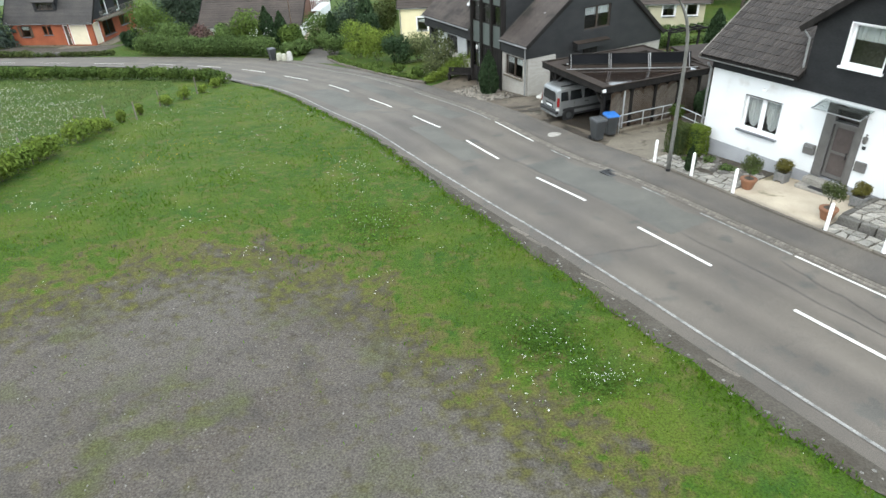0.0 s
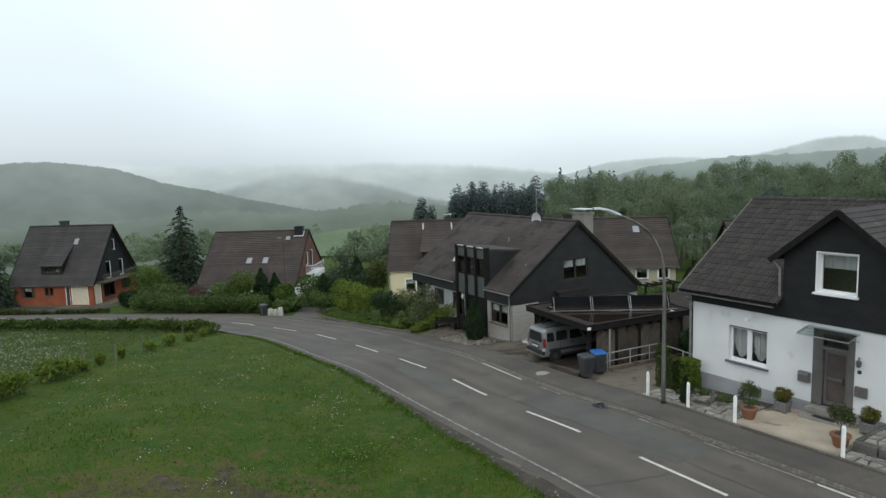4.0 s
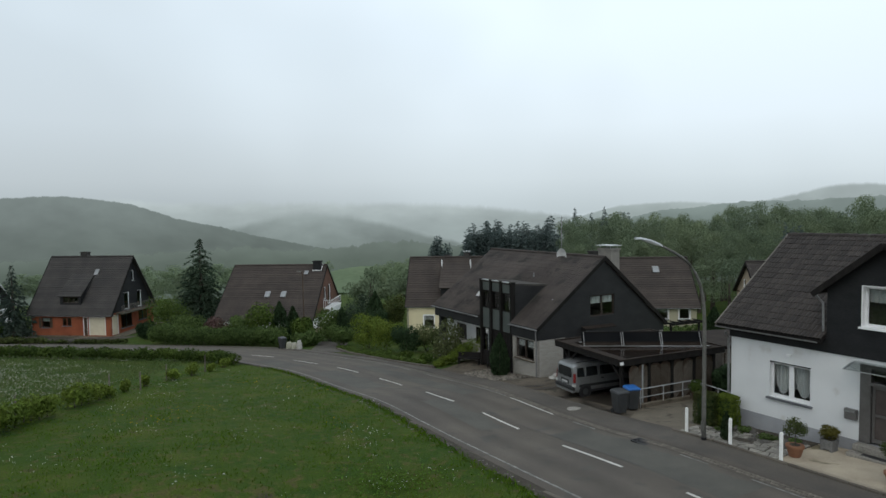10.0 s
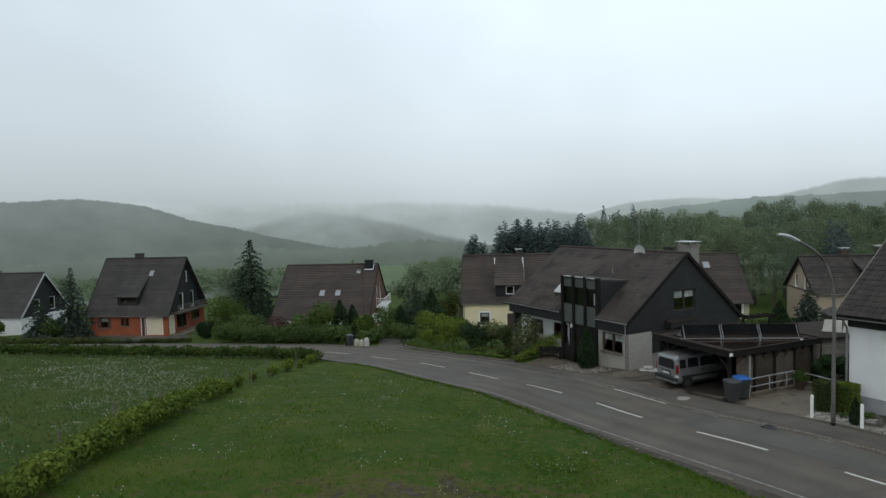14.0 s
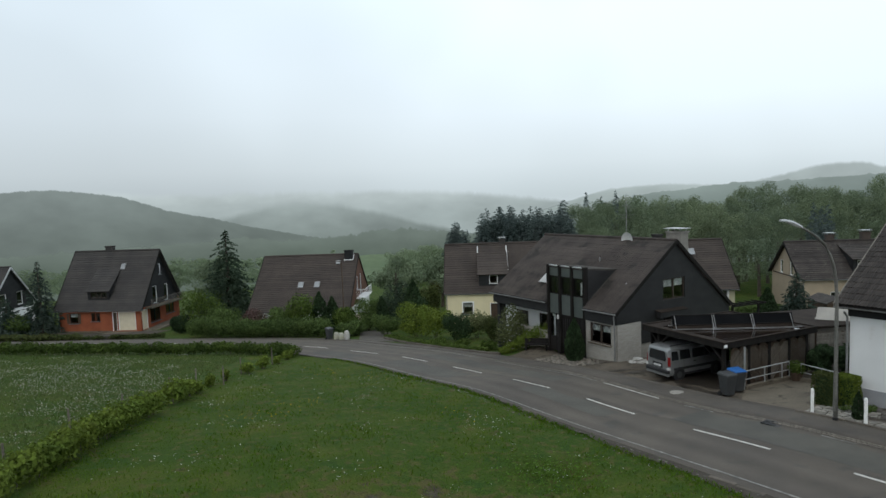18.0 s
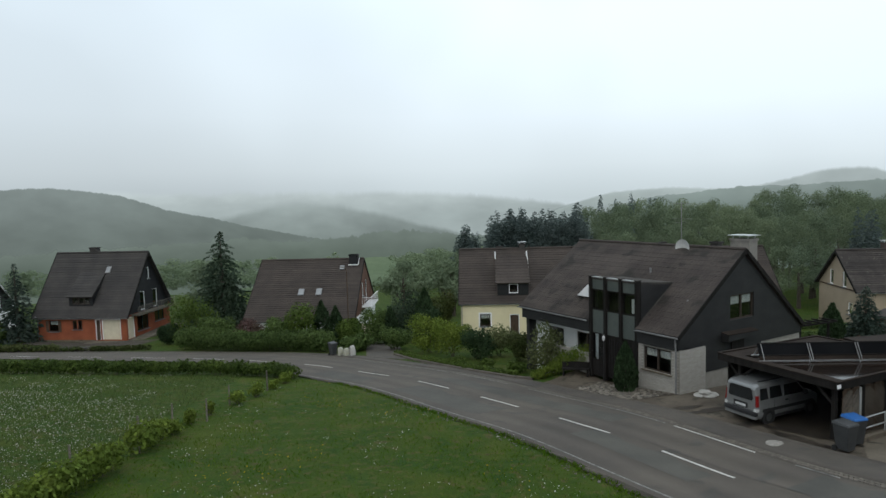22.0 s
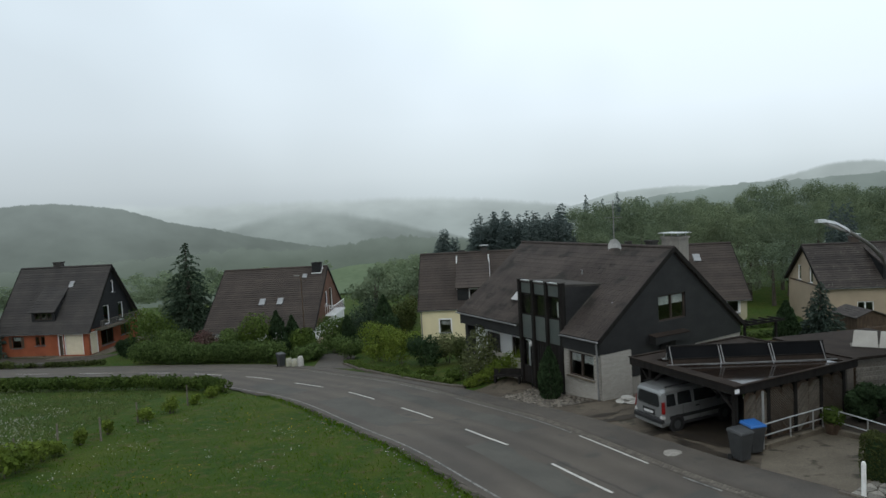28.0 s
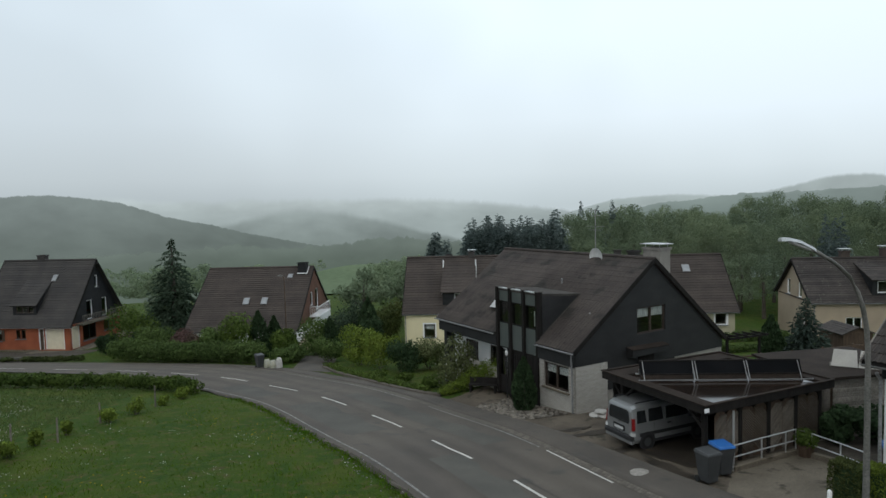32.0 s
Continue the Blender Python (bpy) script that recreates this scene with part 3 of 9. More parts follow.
# ---- lie of the land ----
def land(x, y):
    """Height of the ground at x, y (numbers or arrays)."""
    x, y = np.asarray(x, float), np.asarray(y, float)
    u, v = np.clip(x, -58, 40) / 10, np.clip(y, 5, 72) / 10
    z = LAND[0] + LAND[1] * u + LAND[2] * v + LAND[3] * u * u + LAND[4] * u * v + LAND[5] * v * v
    z = z + LAND[6] * u ** 3 + LAND[7] * u * u * v + LAND[8] * u * v * v + LAND[9] * v ** 3
    for cx, cy, dz, w in BUMPS:
        z = z + dz * np.exp(-((x - cx) ** 2 + (y - cy) ** 2) / (2 * w * w))
    far = np.maximum(0, y - 72)
    z = z - 0.05 * np.minimum(far, 58) - 0.15 * np.clip(y - 130, 0, 330)
    return z + 0.03 * np.clip(x - 40, 0, 70) - 0.035 * np.clip(-58 - x, 0, 400)


# ---- ground, far hills ----
def gravel_edge(x):
    return np.interp(x, [-40, -16, -11.8, -8.1, -6.4, -4.2, -2.5, -1.8, 0.0, 1.5, 3.2, 5.0, 9.0], [8, 12.5, 14.9, 16.9, 17.2, 16.4, 15.8, 14.0, 11.2, 9.4, 8.0, 5.0, 2.0])


def build_ground():
    xs = np.unique(np.r_[np.linspace(-1500, -70, 24), np.linspace(-70, -24, 47), np.arange(-24, 14.01, 0.33), np.linspace(14, 60, 47), np.linspace(60, 1500, 26)])
    ys = np.unique(np.r_[np.linspace(-600, -5, 14), np.linspace(-5, 5, 12), np.arange(5, 50.01, 0.33), np.linspace(50, 100, 51), np.linspace(100, 300, 30), np.linspace(300, 1800, 26)])
    gx, gy = np.meshgrid(xs, ys)
    z = land(gx, gy)
    # the road bed is cut a little below the verge
    off, along = road_offset(gx, gy)
    inside = (off > -ROAD_LEFT(along) - 0.1) & (off < ROAD_RIGHT(along) + 0.05) & (along > 0.0) & (along < ROAD_LENGTH)
    z = z - 0.12 * inside
    rng = np.random.default_rng(5)
    rough = np.array([noise.noise((a * 0.9, b * 0.9, 3.0)) for a, b in zip(gx.ravel(), gy.ravel())]).reshape(gx.shape)
    near = (np.abs(gx + 5) < 25) & (gy > 0) & (gy < 60) & ((off < 0) | (gx < -12))
    z = z + 0.03 * rough * near * ~inside
    gravel = np.clip((gravel_edge(gx) - gy + rough * 2.6) / 6.5 + 0.5, 0, 1)
    gravel = np.where(gx > 9, 0, gravel)
    verts = np.stack([gx, gy, z], -1).reshape(-1, 3)
    i = np.arange(len(xs) * len(ys)).reshape(len(ys), len(xs))
    faces = np.stack([i[:-1, :-1], i[:-1, 1:], i[1:, 1:], i[1:, :-1]], -1).reshape(-1, 4)
    me = fast_mesh("ground", verts, faces, GROUND, smooth=True)
    at = me.attributes.new("gravel", 'FLOAT', 'POINT')
    at.data.foreach_set("value", gravel.ravel().astype(np.float32))
    return tagged(new("ground", me), kind="structure")


def ground_mat():
    m = bpy.data.materials.new("grass_and_gravel")
    m.use_nodes = True
    n, l = m.node_tree.nodes, m.node_tree.links
    b = n["Principled BSDF"]
    b.inputs["Roughness"].default_value = 0.95
    b.inputs["Specular IOR Level"].default_value = 0.15
    co = n.new("ShaderNodeTexCoord")

    def tex(scale, detail=4.0):
        t = n.new("ShaderNodeTexNoise")
        t.inputs["Scale"].default_value, t.inputs["Detail"].default_value = scale, detail
        l.new(co.outputs["Object"], t.inputs["Vector"])
        return t.outputs[0]

    def ranged(v, a, b_, c=0.0, d=1.0):
        r = n.new("ShaderNodeMapRange")
        for k, q in zip((1, 2, 3, 4), (a, b_, c, d)):
            r.inputs[k].default_value = q
        l.new(v, r.inputs[0])
        return r.outputs[0]

    def mixed(f, a, c):
        x = n.new("ShaderNodeMix")
        x.data_type = 'RGBA'
        for s, q in ((0, f), (6, a), (7, c)):
            if isinstance(q, tuple):
                x.inputs[s].default_value = (*q, 1)
            else:
                l.new(q, x.inputs[s])
        return x.outputs[2]

    grass = mixed(ranged(tex(0.25), 0.4, 0.62), (0.027, 0.057, 0.005), (0.04, 0.067, 0.006))
    grass = mixed(ranged(tex(0.9), 0.52, 0.68), grass, (0.022, 0.054, 0.006))
    grass = mixed(ranged(tex(2.2), 0.56, 0.72), grass, (0.052, 0.072, 0.011))
    grass = mixed(ranged(tex(0.33, 6), 0.54, 0.68), grass, (0.054, 0.074, 0.009))
    stones = n.new("ShaderNodeTexVoronoi")
    stones.inputs["Scale"].default_value = 26.0
    l.new(co.outputs["Object"], stones.inputs["Vector"])
    gravel = mixed(ranged(tex(0.5), 0.35, 0.65), (0.056, 0.047, 0.039), (0.076, 0.066, 0.056))
    gravel = mixed(ranged(stones.outputs["Color"], 0.72, 1.0), gravel, (0.1, 0.09, 0.083))
    gravel = mixed(ranged(tex(1.3, 7), 0.5, 0.66), gravel, (0.05, 0.044, 0.038))
    gravel = mixed(ranged(tex(0.8, 7), 0.52, 0.66), gravel, (0.058, 0.06, 0.027))
    gravel = mixed(ranged(tex(0.16, 3), 0.42, 0.6), gravel, (0.078, 0.069, 0.06))
    moss = mixed(ranged(tex(3.0, 7), 0.4, 0.62), (0.06, 0.056, 0.018), (0.036, 0.031, 0.021))
    at = n.new("ShaderNodeAttribute")
    at.attribute_name = "gravel"
    edge = n.new("ShaderNodeMath")
    edge.operation = 'ADD'
    l.new(at.outputs["Fac"], edge.inputs[0])
    l.new(ranged(tex(2.6, 8), 0.2, 0.8, -0.5, 0.5), edge.inputs[1])
    col = mixed(ranged(edge.outputs[0], 0.05, 0.3), grass, (0.074, 0.074, 0.018))
    col = mixed(ranged(edge.outputs[0], 0.14, 0.5), col, moss)
    col = mixed(ranged(edge.outputs[0], 0.4, 0.95), col, gravel)
    sc = n.new("ShaderNodeVectorMath")
    sc.operation = 'SCALE'
    l.new(col, sc.inputs[0])
    l.new(ranged(tex(22.0, 5), 0.28, 0.72, 0.5, 1.5), sc.inputs["Scale"])
    l.new(sc.outputs[0], b.inputs["Base Color"])
    bp = n.new("ShaderNodeBump")
    bp.inputs["Strength"].default_value, bp.inputs["Distance"].default_value = 0.8, 0.04
    l.new(tex(24.0, 4), bp.inputs["Height"])
    l.new(bp.outputs[0], b.inputs["Normal"])
    return m


GROUND = ground_mat()


def road_top():
    """The carriageway's asphalt, paler where wheels run."""
    m = ASPHALT.copy()
    m.name = "worn_carriageway_asphalt"
    n, l = m.node_tree.nodes, m.node_tree.links
    base = n["Principled BSDF"].inputs["Base Color"]
    old = base.links[0].from_socket
    at, mr, sc, ns, mu = (n.new(k) for k in ("ShaderNodeAttribute", "ShaderNodeMapRange", "ShaderNodeVectorMath", "ShaderNodeTexNoise", "ShaderNodeMath"))
    at.attribute_name = "worn"
    ns.inputs["Scale"].default_value, ns.inputs["Detail"].default_value = 0.5, 4.0
    l.new(n["Texture Coordinate"].outputs["Object"], ns.inputs["Vector"])
    mu.operation = 'MULTIPLY'
    l.new(at.outputs["Fac"], mu.inputs[0])
    l.new(ns.outputs[0], mu.inputs[1])
    mr.inputs[1].default_value, mr.inputs[2].default_value = -0.6, 0.6
    mr.inputs[3].default_value, mr.inputs[4].default_value = 0.8, 1.2
    l.new(mu.outputs[0], mr.inputs[0])
    sc.operation = 'SCALE'
    l.new(old, sc.inputs[0])
    l.new(mr.outputs[0], sc.inputs["Scale"])
    l.new(sc.outputs[0], base)
    return m


ROAD_TOP = road_top()

# ---- the road: centre line, and how far the carriageway reaches to each side ----
ROAD_KNOTS = [(22.0, -9.0), (16.3, 1.0), (11.7, 9.2), (9.44, 13.4), (6.7, 18.8), (4.0, 24.05), (1.4, 29.7), (-1.35, 35.0), (-4.4, 40.2), (-8.0, 45.9), (-11.6, 50.0), (-15.2, 53.8), (-20.0, 57.6), (-25.5, 60.2), (-32.0, 61.8), (-42.0, 64.0), (-60.0, 68.5), (-95.0, 76.0)]


def smooth_line(knots, step=0.5):
    pts = []
    k = [Vector((*p, 0)) for p in knots]
    k = [k[0] * 2 - k[1], *k, k[-1] * 2 - k[-2]]
    for i in range(1, len(k) - 2):
        n = max(2, int((k[i + 1] - k[i]).length / step))
        for j in range(n):
            t = j / n
            a, b, c, d = k[i - 1], k[i], k[i + 1], k[i + 2]
            p = 0.5 * ((2 * b) + (c - a) * t + (2 * a - 5 * b + 4 * c - d) * t * t + (3 * b - a - 3 * c + d) * t ** 3)
            pts.append((p.x, p.y))
    pts.append((k[-2].x, k[-2].y))
    return np.array(pts)


ROAD_LINE = smooth_line(ROAD_KNOTS)
ROAD_S = np.r_[0, np.cumsum(np.hypot(*np.diff(ROAD_LINE, axis=0).T))]
ROAD_LENGTH = ROAD_S[-1]
ROAD_DIR = np.gradient(ROAD_LINE, axis=0)
ROAD_DIR /= np.linalg.norm(ROAD_DIR, axis=1, keepdims=True)


def road_s(x, y):
    """Length along the road at the place nearest to x, y."""
    return ROAD_S[np.argmin(np.hypot(ROAD_LINE[:, 0] - x, ROAD_LINE[:, 1] - y))]


S_GATE, S_BEND, S_FAR = road_s(6.7, 18.8), road_s(-8.0, 45.9), road_s(-25.5, 60.2)


def ROAD_LEFT(s):
    return np.interp(s, [0, S_GATE, S_GATE + 7, S_GATE + 12.7, S_GATE + 19.3, S_GATE + 26.3, S_GATE + 33.3, S_GATE + 38.8, S_FAR], [3.5, 3.55, 3.6, 3.85, 4.0, 3.8, 3.85, 4.1, 3.5])


def ROAD_RIGHT(s):
    return np.interp(s, [0, S_GATE, road_s(-1.35, 35), S_BEND, S_BEND + 9, S_FAR, S_FAR + 20], [4.75, 4.75, 4.9, 5.2, 5.0, 3.4, 3.2])


def EDGE(s):
    """Where the right-hand edge line runs."""
    return np.interp(s, [0, S_GATE + 6.3, S_GATE + 12.3, S_GATE + 20.3, S_GATE + 26.3, S_GATE + 34, S_FAR], [2.5, 2.5, 2.76, 3.24, 3.5, 3.55, 2.6])


def CENTRE(s):
    """How far the painted middle line strays from the centre line."""
    return np.interp(s, [44, 48, 54, 60, 66, 72, 78, 90], [0.0, -0.2, 0.15, 0.0, -0.12, -0.5, -1.1, -1.3])


def SHOULDER(s):
    return np.interp(s, [S_GATE, S_GATE + 14], [0.5, 0.12])


def LINE_IN(s):
    return np.interp(s, [S_GATE - 4, S_GATE + 12], [0.62, 0.42])


def road_offset(x, y):
    """How far right of the centre line, and how far along it."""
    shape = np.shape(x)
    x, y = np.ravel(x), np.ravel(y)
    off, along = np.full(len(x), 99.0), np.zeros(len(x))
    close = np.where((x > -110) & (x < 40) & (y > -25) & (y < 95))[0]
    for chunk in np.array_split(close, max(1, len(close) // 4000)):
        d = np.hypot(x[chunk, None] - ROAD_LINE[None, :, 0], y[chunk, None] - ROAD_LINE[None, :, 1])
        k = d.argmin(1)
        rel = np.stack([x[chunk], y[chunk]], 1) - ROAD_LINE[k]
        off[chunk] = rel[:, 0] * ROAD_DIR[k, 1] - rel[:, 1] * ROAD_DIR[k, 0]
        along[chunk] = ROAD_S[k]
    return off.reshape(shape), along.reshape(shape)


def road_at(s, off):
    """World x, y at a length along the road and a distance to the right of its middle."""
    x, y = np.interp(s, ROAD_S, ROAD_LINE[:, 0]), np.interp(s, ROAD_S, ROAD_LINE[:, 1])
    dx, dy = np.interp(s, ROAD_S, ROAD_DIR[:, 0]), np.interp(s, ROAD_S, ROAD_DIR[:, 1])
    return x + dy * off, y - dx * off


def strip(name, s0, s1, left, right, lift, material, step=0.6, thick=0.0, across=4):
    """A ribbon along the road between two offsets, lying on the land."""
    s = np.linspace(s0, s1, max(2, int((s1 - s0) / step)))
    lo = left(s) if callable(left) else np.full(len(s), left)
    hi = right(s) if callable(right) else np.full(len(s), right)
    grid = []
    for k in range(across + 1):
        x, y = road_at(s, lo + (hi - lo) * k / across)
        grid.append(np.stack([x, y, land(x, y) + lift], 1))
    v = np.concatenate(grid)
    n = len(s)
    i = np.arange(n * (across + 1)).reshape(across + 1, n)
    f = np.stack([i[:-1, :-1], i[1:, :-1], i[1:, 1:], i[:-1, 1:]], -1).reshape(-1, 4)
    if thick:
        base = len(v)
        v = np.concatenate([v, v - (0, 0, thick)])
        for e in (i[0], i[-1]):
            f = np.concatenate([f, np.stack([e[:-1], e[1:], e[1:] + base, e[:-1] + base], -1)])
        ends = np.array([[i[k, e], i[k + 1, e], i[k + 1, e] + base, i[k, e] + base] for k in range(across) for e in (0, -1)])
        f = np.concatenate([f, ends])
    return fast_mesh(name, v, f, material, smooth=not thick)


build_ground()
road_mesh = strip("road", 0, ROAD_LENGTH, lambda s: -ROAD_LEFT(s) + 0.12, lambda s: EDGE(s) + 0.12, 0.0, ROAD_TOP, 0.5, across=26)
co = np.zeros(len(road_mesh.vertices) * 3, np.float32)
road_mesh.vertices.foreach_get("co", co)
off, along = road_offset(co[0::3], co[1::3])
worn = sum(np.exp(-((off - c) / 0.3) ** 2) for c in (-2.35, -0.85, 0.75, 2.05)) - 0.8 * np.exp(-((off + 1.6) / 0.3) ** 2) - 0.5 * np.exp(-((off - 1.4) / 0.25) ** 2) - 0.6 * np.exp(-((off - 0.25) / 0.12) ** 2)
road_mesh.attributes.new("worn", 'FLOAT', 'POINT').data.foreach_set("value", worn.astype(np.float32))
tagged(new("road", road_mesh), kind="structure")
pavement = tagged(new("pavement", strip("pavement", 0, S_FAR + 30, lambda s: EDGE(s) + 0.46, ROAD_RIGHT, 0.035, ASPHALT_OLD, thick=0.12)), kind="structure")
tagged(new("road_shoulder", strip("road_shoulder", 0, S_BEND + 6, lambda s: -ROAD_LEFT(s) - SHOULDER(s) + 0.1 * np.sin(s * 1.3) + 0.06 * np.sin(s * 3.7), lambda s: -ROAD_LEFT(s) + 0.15, 0.014, DIRT, 0.4, across=5)), kind="structure")
marks = thing("road_marking", (0, 0, 0), 0, "white painted road markings, worn at the edges", "road marking", kind="structure")
for a, b in ((0.0, road_s(2.5, 28)), (road_s(2.5, 28), S_FAR + 25)):
    part("edge_line", strip("edge_line", a, b, lambda s: -ROAD_LEFT(s) + LINE_IN(s), lambda s: -ROAD_LEFT(s) + LINE_IN(s) + 0.1, 0.013, WORN_PAINT, 0.3, across=1), None, marks)
for a, b in ((2.0, S_GATE - 4.1), (S_GATE - 4.0, S_GATE - 0.4), (S_GATE + 1.2, S_GATE + 2.4), (S_GATE + 7.0, S_GATE + 8.6), (S_GATE + 10.2, S_GATE + 14.0), (S_GATE + 14.5, S_GATE + 24), (S_GATE + 26, S_GATE + 40)):
    part("edge_line", strip("edge_line", a, b, lambda s: EDGE(s) - 0.045, lambda s: EDGE(s) + 0.04, 0.013, ROAD_PAINT if b < S_GATE - 4 or 10 < a - S_GATE < 12 else WORN_PAINT, across=1), None, marks)
dash_starts = [road_s(9.44, 13.4) - 3.0 - 5.85 * k for k in range(1, 3)] + [road_s(9.44, 13.4) - 3.0] + [28.6, 34.45, 40.7, 46.45, 52.75, 58.85, 64.95, 70.85]
dash_starts += [dash_starts[-1] + 5.9 * k for k in range(1, 6)]
for s in dash_starts:
    part("centre_dash", strip("centre_dash", s, s + 3.15, lambda q: CENTRE(q) - 0.06, lambda q: CENTRE(q) + 0.06, 0.016, ROAD_PAINT, 0.3, across=1), None, marks)
# tar seam and repaired patches
for k, (s0, s1, a, b) in enumerate(((S_GATE - 1.0, S_GATE + 7.5, 0.5, 2.3), (S_GATE + 9.5, S_GATE + 15.5, -1.6, -0.3), (S_GATE + 21, S_GATE + 29, -2.7, -0.7), (S_GATE + 16, S_GATE + 30, 1.2, 2.35), (S_GATE + 33, S_GATE + 38, -2.9, -1.2))):
    tagged(new("road_patch", strip("road_patch", s0, s1, a, lambda s, a=a, b=b: b + 0.12 * np.sin(s * 2.1 + a) + 0.05 * np.sin(s * 7.3), 0.007, ASPHALT_PATCH, 0.3, across=3)), kind="structure")


def crack(s0, s1, o0, o1, seed):
    rng = random.Random(seed)
    sh, n = Shape(), 16
    last = None
    for k in range(n + 1):
        t = k / n
        x, y = road_at(s0 + (s1 - s0) * t + rng.uniform(-0.12, 0.12), o0 + (o1 - o0) * t + rng.uniform(-0.06, 0.06))
        p = Vector((float(x), float(y), float(land(x, y)) + 0.011))
        if last:
            side = (p - last).cross(Vector((0, 0, 1))).normalized() * 0.01
            sh.face(last - side, last + side, p + side, p - side)
        last = p
    tagged(new("road_crack", sh.mesh("road_crack", TAR)), kind="structure")


for k, q in enumerate(((S_GATE - 12, S_GATE + 1.5, 0.75, 0.9), (S_GATE + 1.5, S_GATE + 14, 0.6, 0.35), (S_GATE - 0.5, S_GATE - 1.3, -3.2, -0.2), (S_GATE + 14, S_GATE + 30, -0.4, -0.25), (S_GATE - 6, S_GATE + 3, 2.6, 3.3), (S_GATE - 9, S_GATE - 4, 1.2, 1.9))):
    crack(*q, seed=k)

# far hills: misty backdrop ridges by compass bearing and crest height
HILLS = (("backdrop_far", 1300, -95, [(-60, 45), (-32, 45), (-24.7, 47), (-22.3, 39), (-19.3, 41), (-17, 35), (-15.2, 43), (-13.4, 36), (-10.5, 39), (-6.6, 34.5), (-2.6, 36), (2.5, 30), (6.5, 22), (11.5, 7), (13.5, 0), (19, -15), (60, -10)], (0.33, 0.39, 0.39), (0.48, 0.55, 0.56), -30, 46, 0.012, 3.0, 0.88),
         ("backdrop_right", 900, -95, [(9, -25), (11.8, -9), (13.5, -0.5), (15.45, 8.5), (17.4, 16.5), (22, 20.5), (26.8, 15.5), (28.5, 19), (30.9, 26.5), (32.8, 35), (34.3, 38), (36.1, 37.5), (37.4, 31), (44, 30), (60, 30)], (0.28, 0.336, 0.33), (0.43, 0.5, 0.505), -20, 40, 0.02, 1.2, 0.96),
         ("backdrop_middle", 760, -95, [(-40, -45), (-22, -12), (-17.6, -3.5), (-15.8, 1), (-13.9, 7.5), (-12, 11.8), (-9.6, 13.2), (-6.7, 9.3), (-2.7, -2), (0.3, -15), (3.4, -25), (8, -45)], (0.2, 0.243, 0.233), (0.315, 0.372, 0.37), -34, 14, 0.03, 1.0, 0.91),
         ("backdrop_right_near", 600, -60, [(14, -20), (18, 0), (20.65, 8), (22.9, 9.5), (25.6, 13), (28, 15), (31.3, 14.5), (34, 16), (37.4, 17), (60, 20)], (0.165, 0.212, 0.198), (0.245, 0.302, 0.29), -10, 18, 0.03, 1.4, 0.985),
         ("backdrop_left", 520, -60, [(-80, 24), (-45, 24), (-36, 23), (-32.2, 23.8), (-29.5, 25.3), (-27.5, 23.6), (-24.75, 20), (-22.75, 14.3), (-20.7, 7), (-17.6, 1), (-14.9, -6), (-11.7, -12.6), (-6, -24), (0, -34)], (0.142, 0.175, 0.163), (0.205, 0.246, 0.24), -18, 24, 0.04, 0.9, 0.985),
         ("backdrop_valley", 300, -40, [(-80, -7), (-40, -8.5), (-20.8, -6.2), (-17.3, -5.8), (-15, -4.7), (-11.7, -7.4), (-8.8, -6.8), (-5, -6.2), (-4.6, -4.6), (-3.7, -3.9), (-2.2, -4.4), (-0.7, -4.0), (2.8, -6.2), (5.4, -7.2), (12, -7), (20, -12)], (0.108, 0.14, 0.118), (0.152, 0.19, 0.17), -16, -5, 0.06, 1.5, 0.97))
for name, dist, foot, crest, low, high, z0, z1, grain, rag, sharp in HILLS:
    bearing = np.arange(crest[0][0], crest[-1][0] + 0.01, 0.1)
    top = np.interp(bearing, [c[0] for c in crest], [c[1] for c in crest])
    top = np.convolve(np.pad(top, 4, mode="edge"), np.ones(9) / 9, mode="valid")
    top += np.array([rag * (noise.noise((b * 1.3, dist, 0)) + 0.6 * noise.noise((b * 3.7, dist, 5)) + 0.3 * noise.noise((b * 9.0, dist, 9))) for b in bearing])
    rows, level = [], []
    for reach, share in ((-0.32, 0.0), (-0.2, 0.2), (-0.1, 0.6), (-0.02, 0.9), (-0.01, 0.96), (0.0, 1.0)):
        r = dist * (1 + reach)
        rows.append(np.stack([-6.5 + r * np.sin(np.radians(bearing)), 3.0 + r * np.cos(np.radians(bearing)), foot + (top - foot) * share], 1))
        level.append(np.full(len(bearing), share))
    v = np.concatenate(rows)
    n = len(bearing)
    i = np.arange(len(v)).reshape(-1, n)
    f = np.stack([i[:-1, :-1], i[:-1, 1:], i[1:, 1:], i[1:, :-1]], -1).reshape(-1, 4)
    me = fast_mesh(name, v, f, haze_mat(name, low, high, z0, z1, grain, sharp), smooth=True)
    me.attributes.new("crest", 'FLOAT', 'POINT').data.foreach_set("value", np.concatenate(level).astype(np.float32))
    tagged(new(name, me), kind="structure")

# ---- parts of houses ----
def FRONT(y0):
    return lambda a, z, d: (a, y0 + d, z)


def BACK(y1):
    return lambda a, z, d: (a, y1 - d, z)


def RIGHT(x1):
    return lambda a, z, d: (x1 - d, a, z)


def LEFT(x0):
    return lambda a, z, d: (x0 + d, a, z)


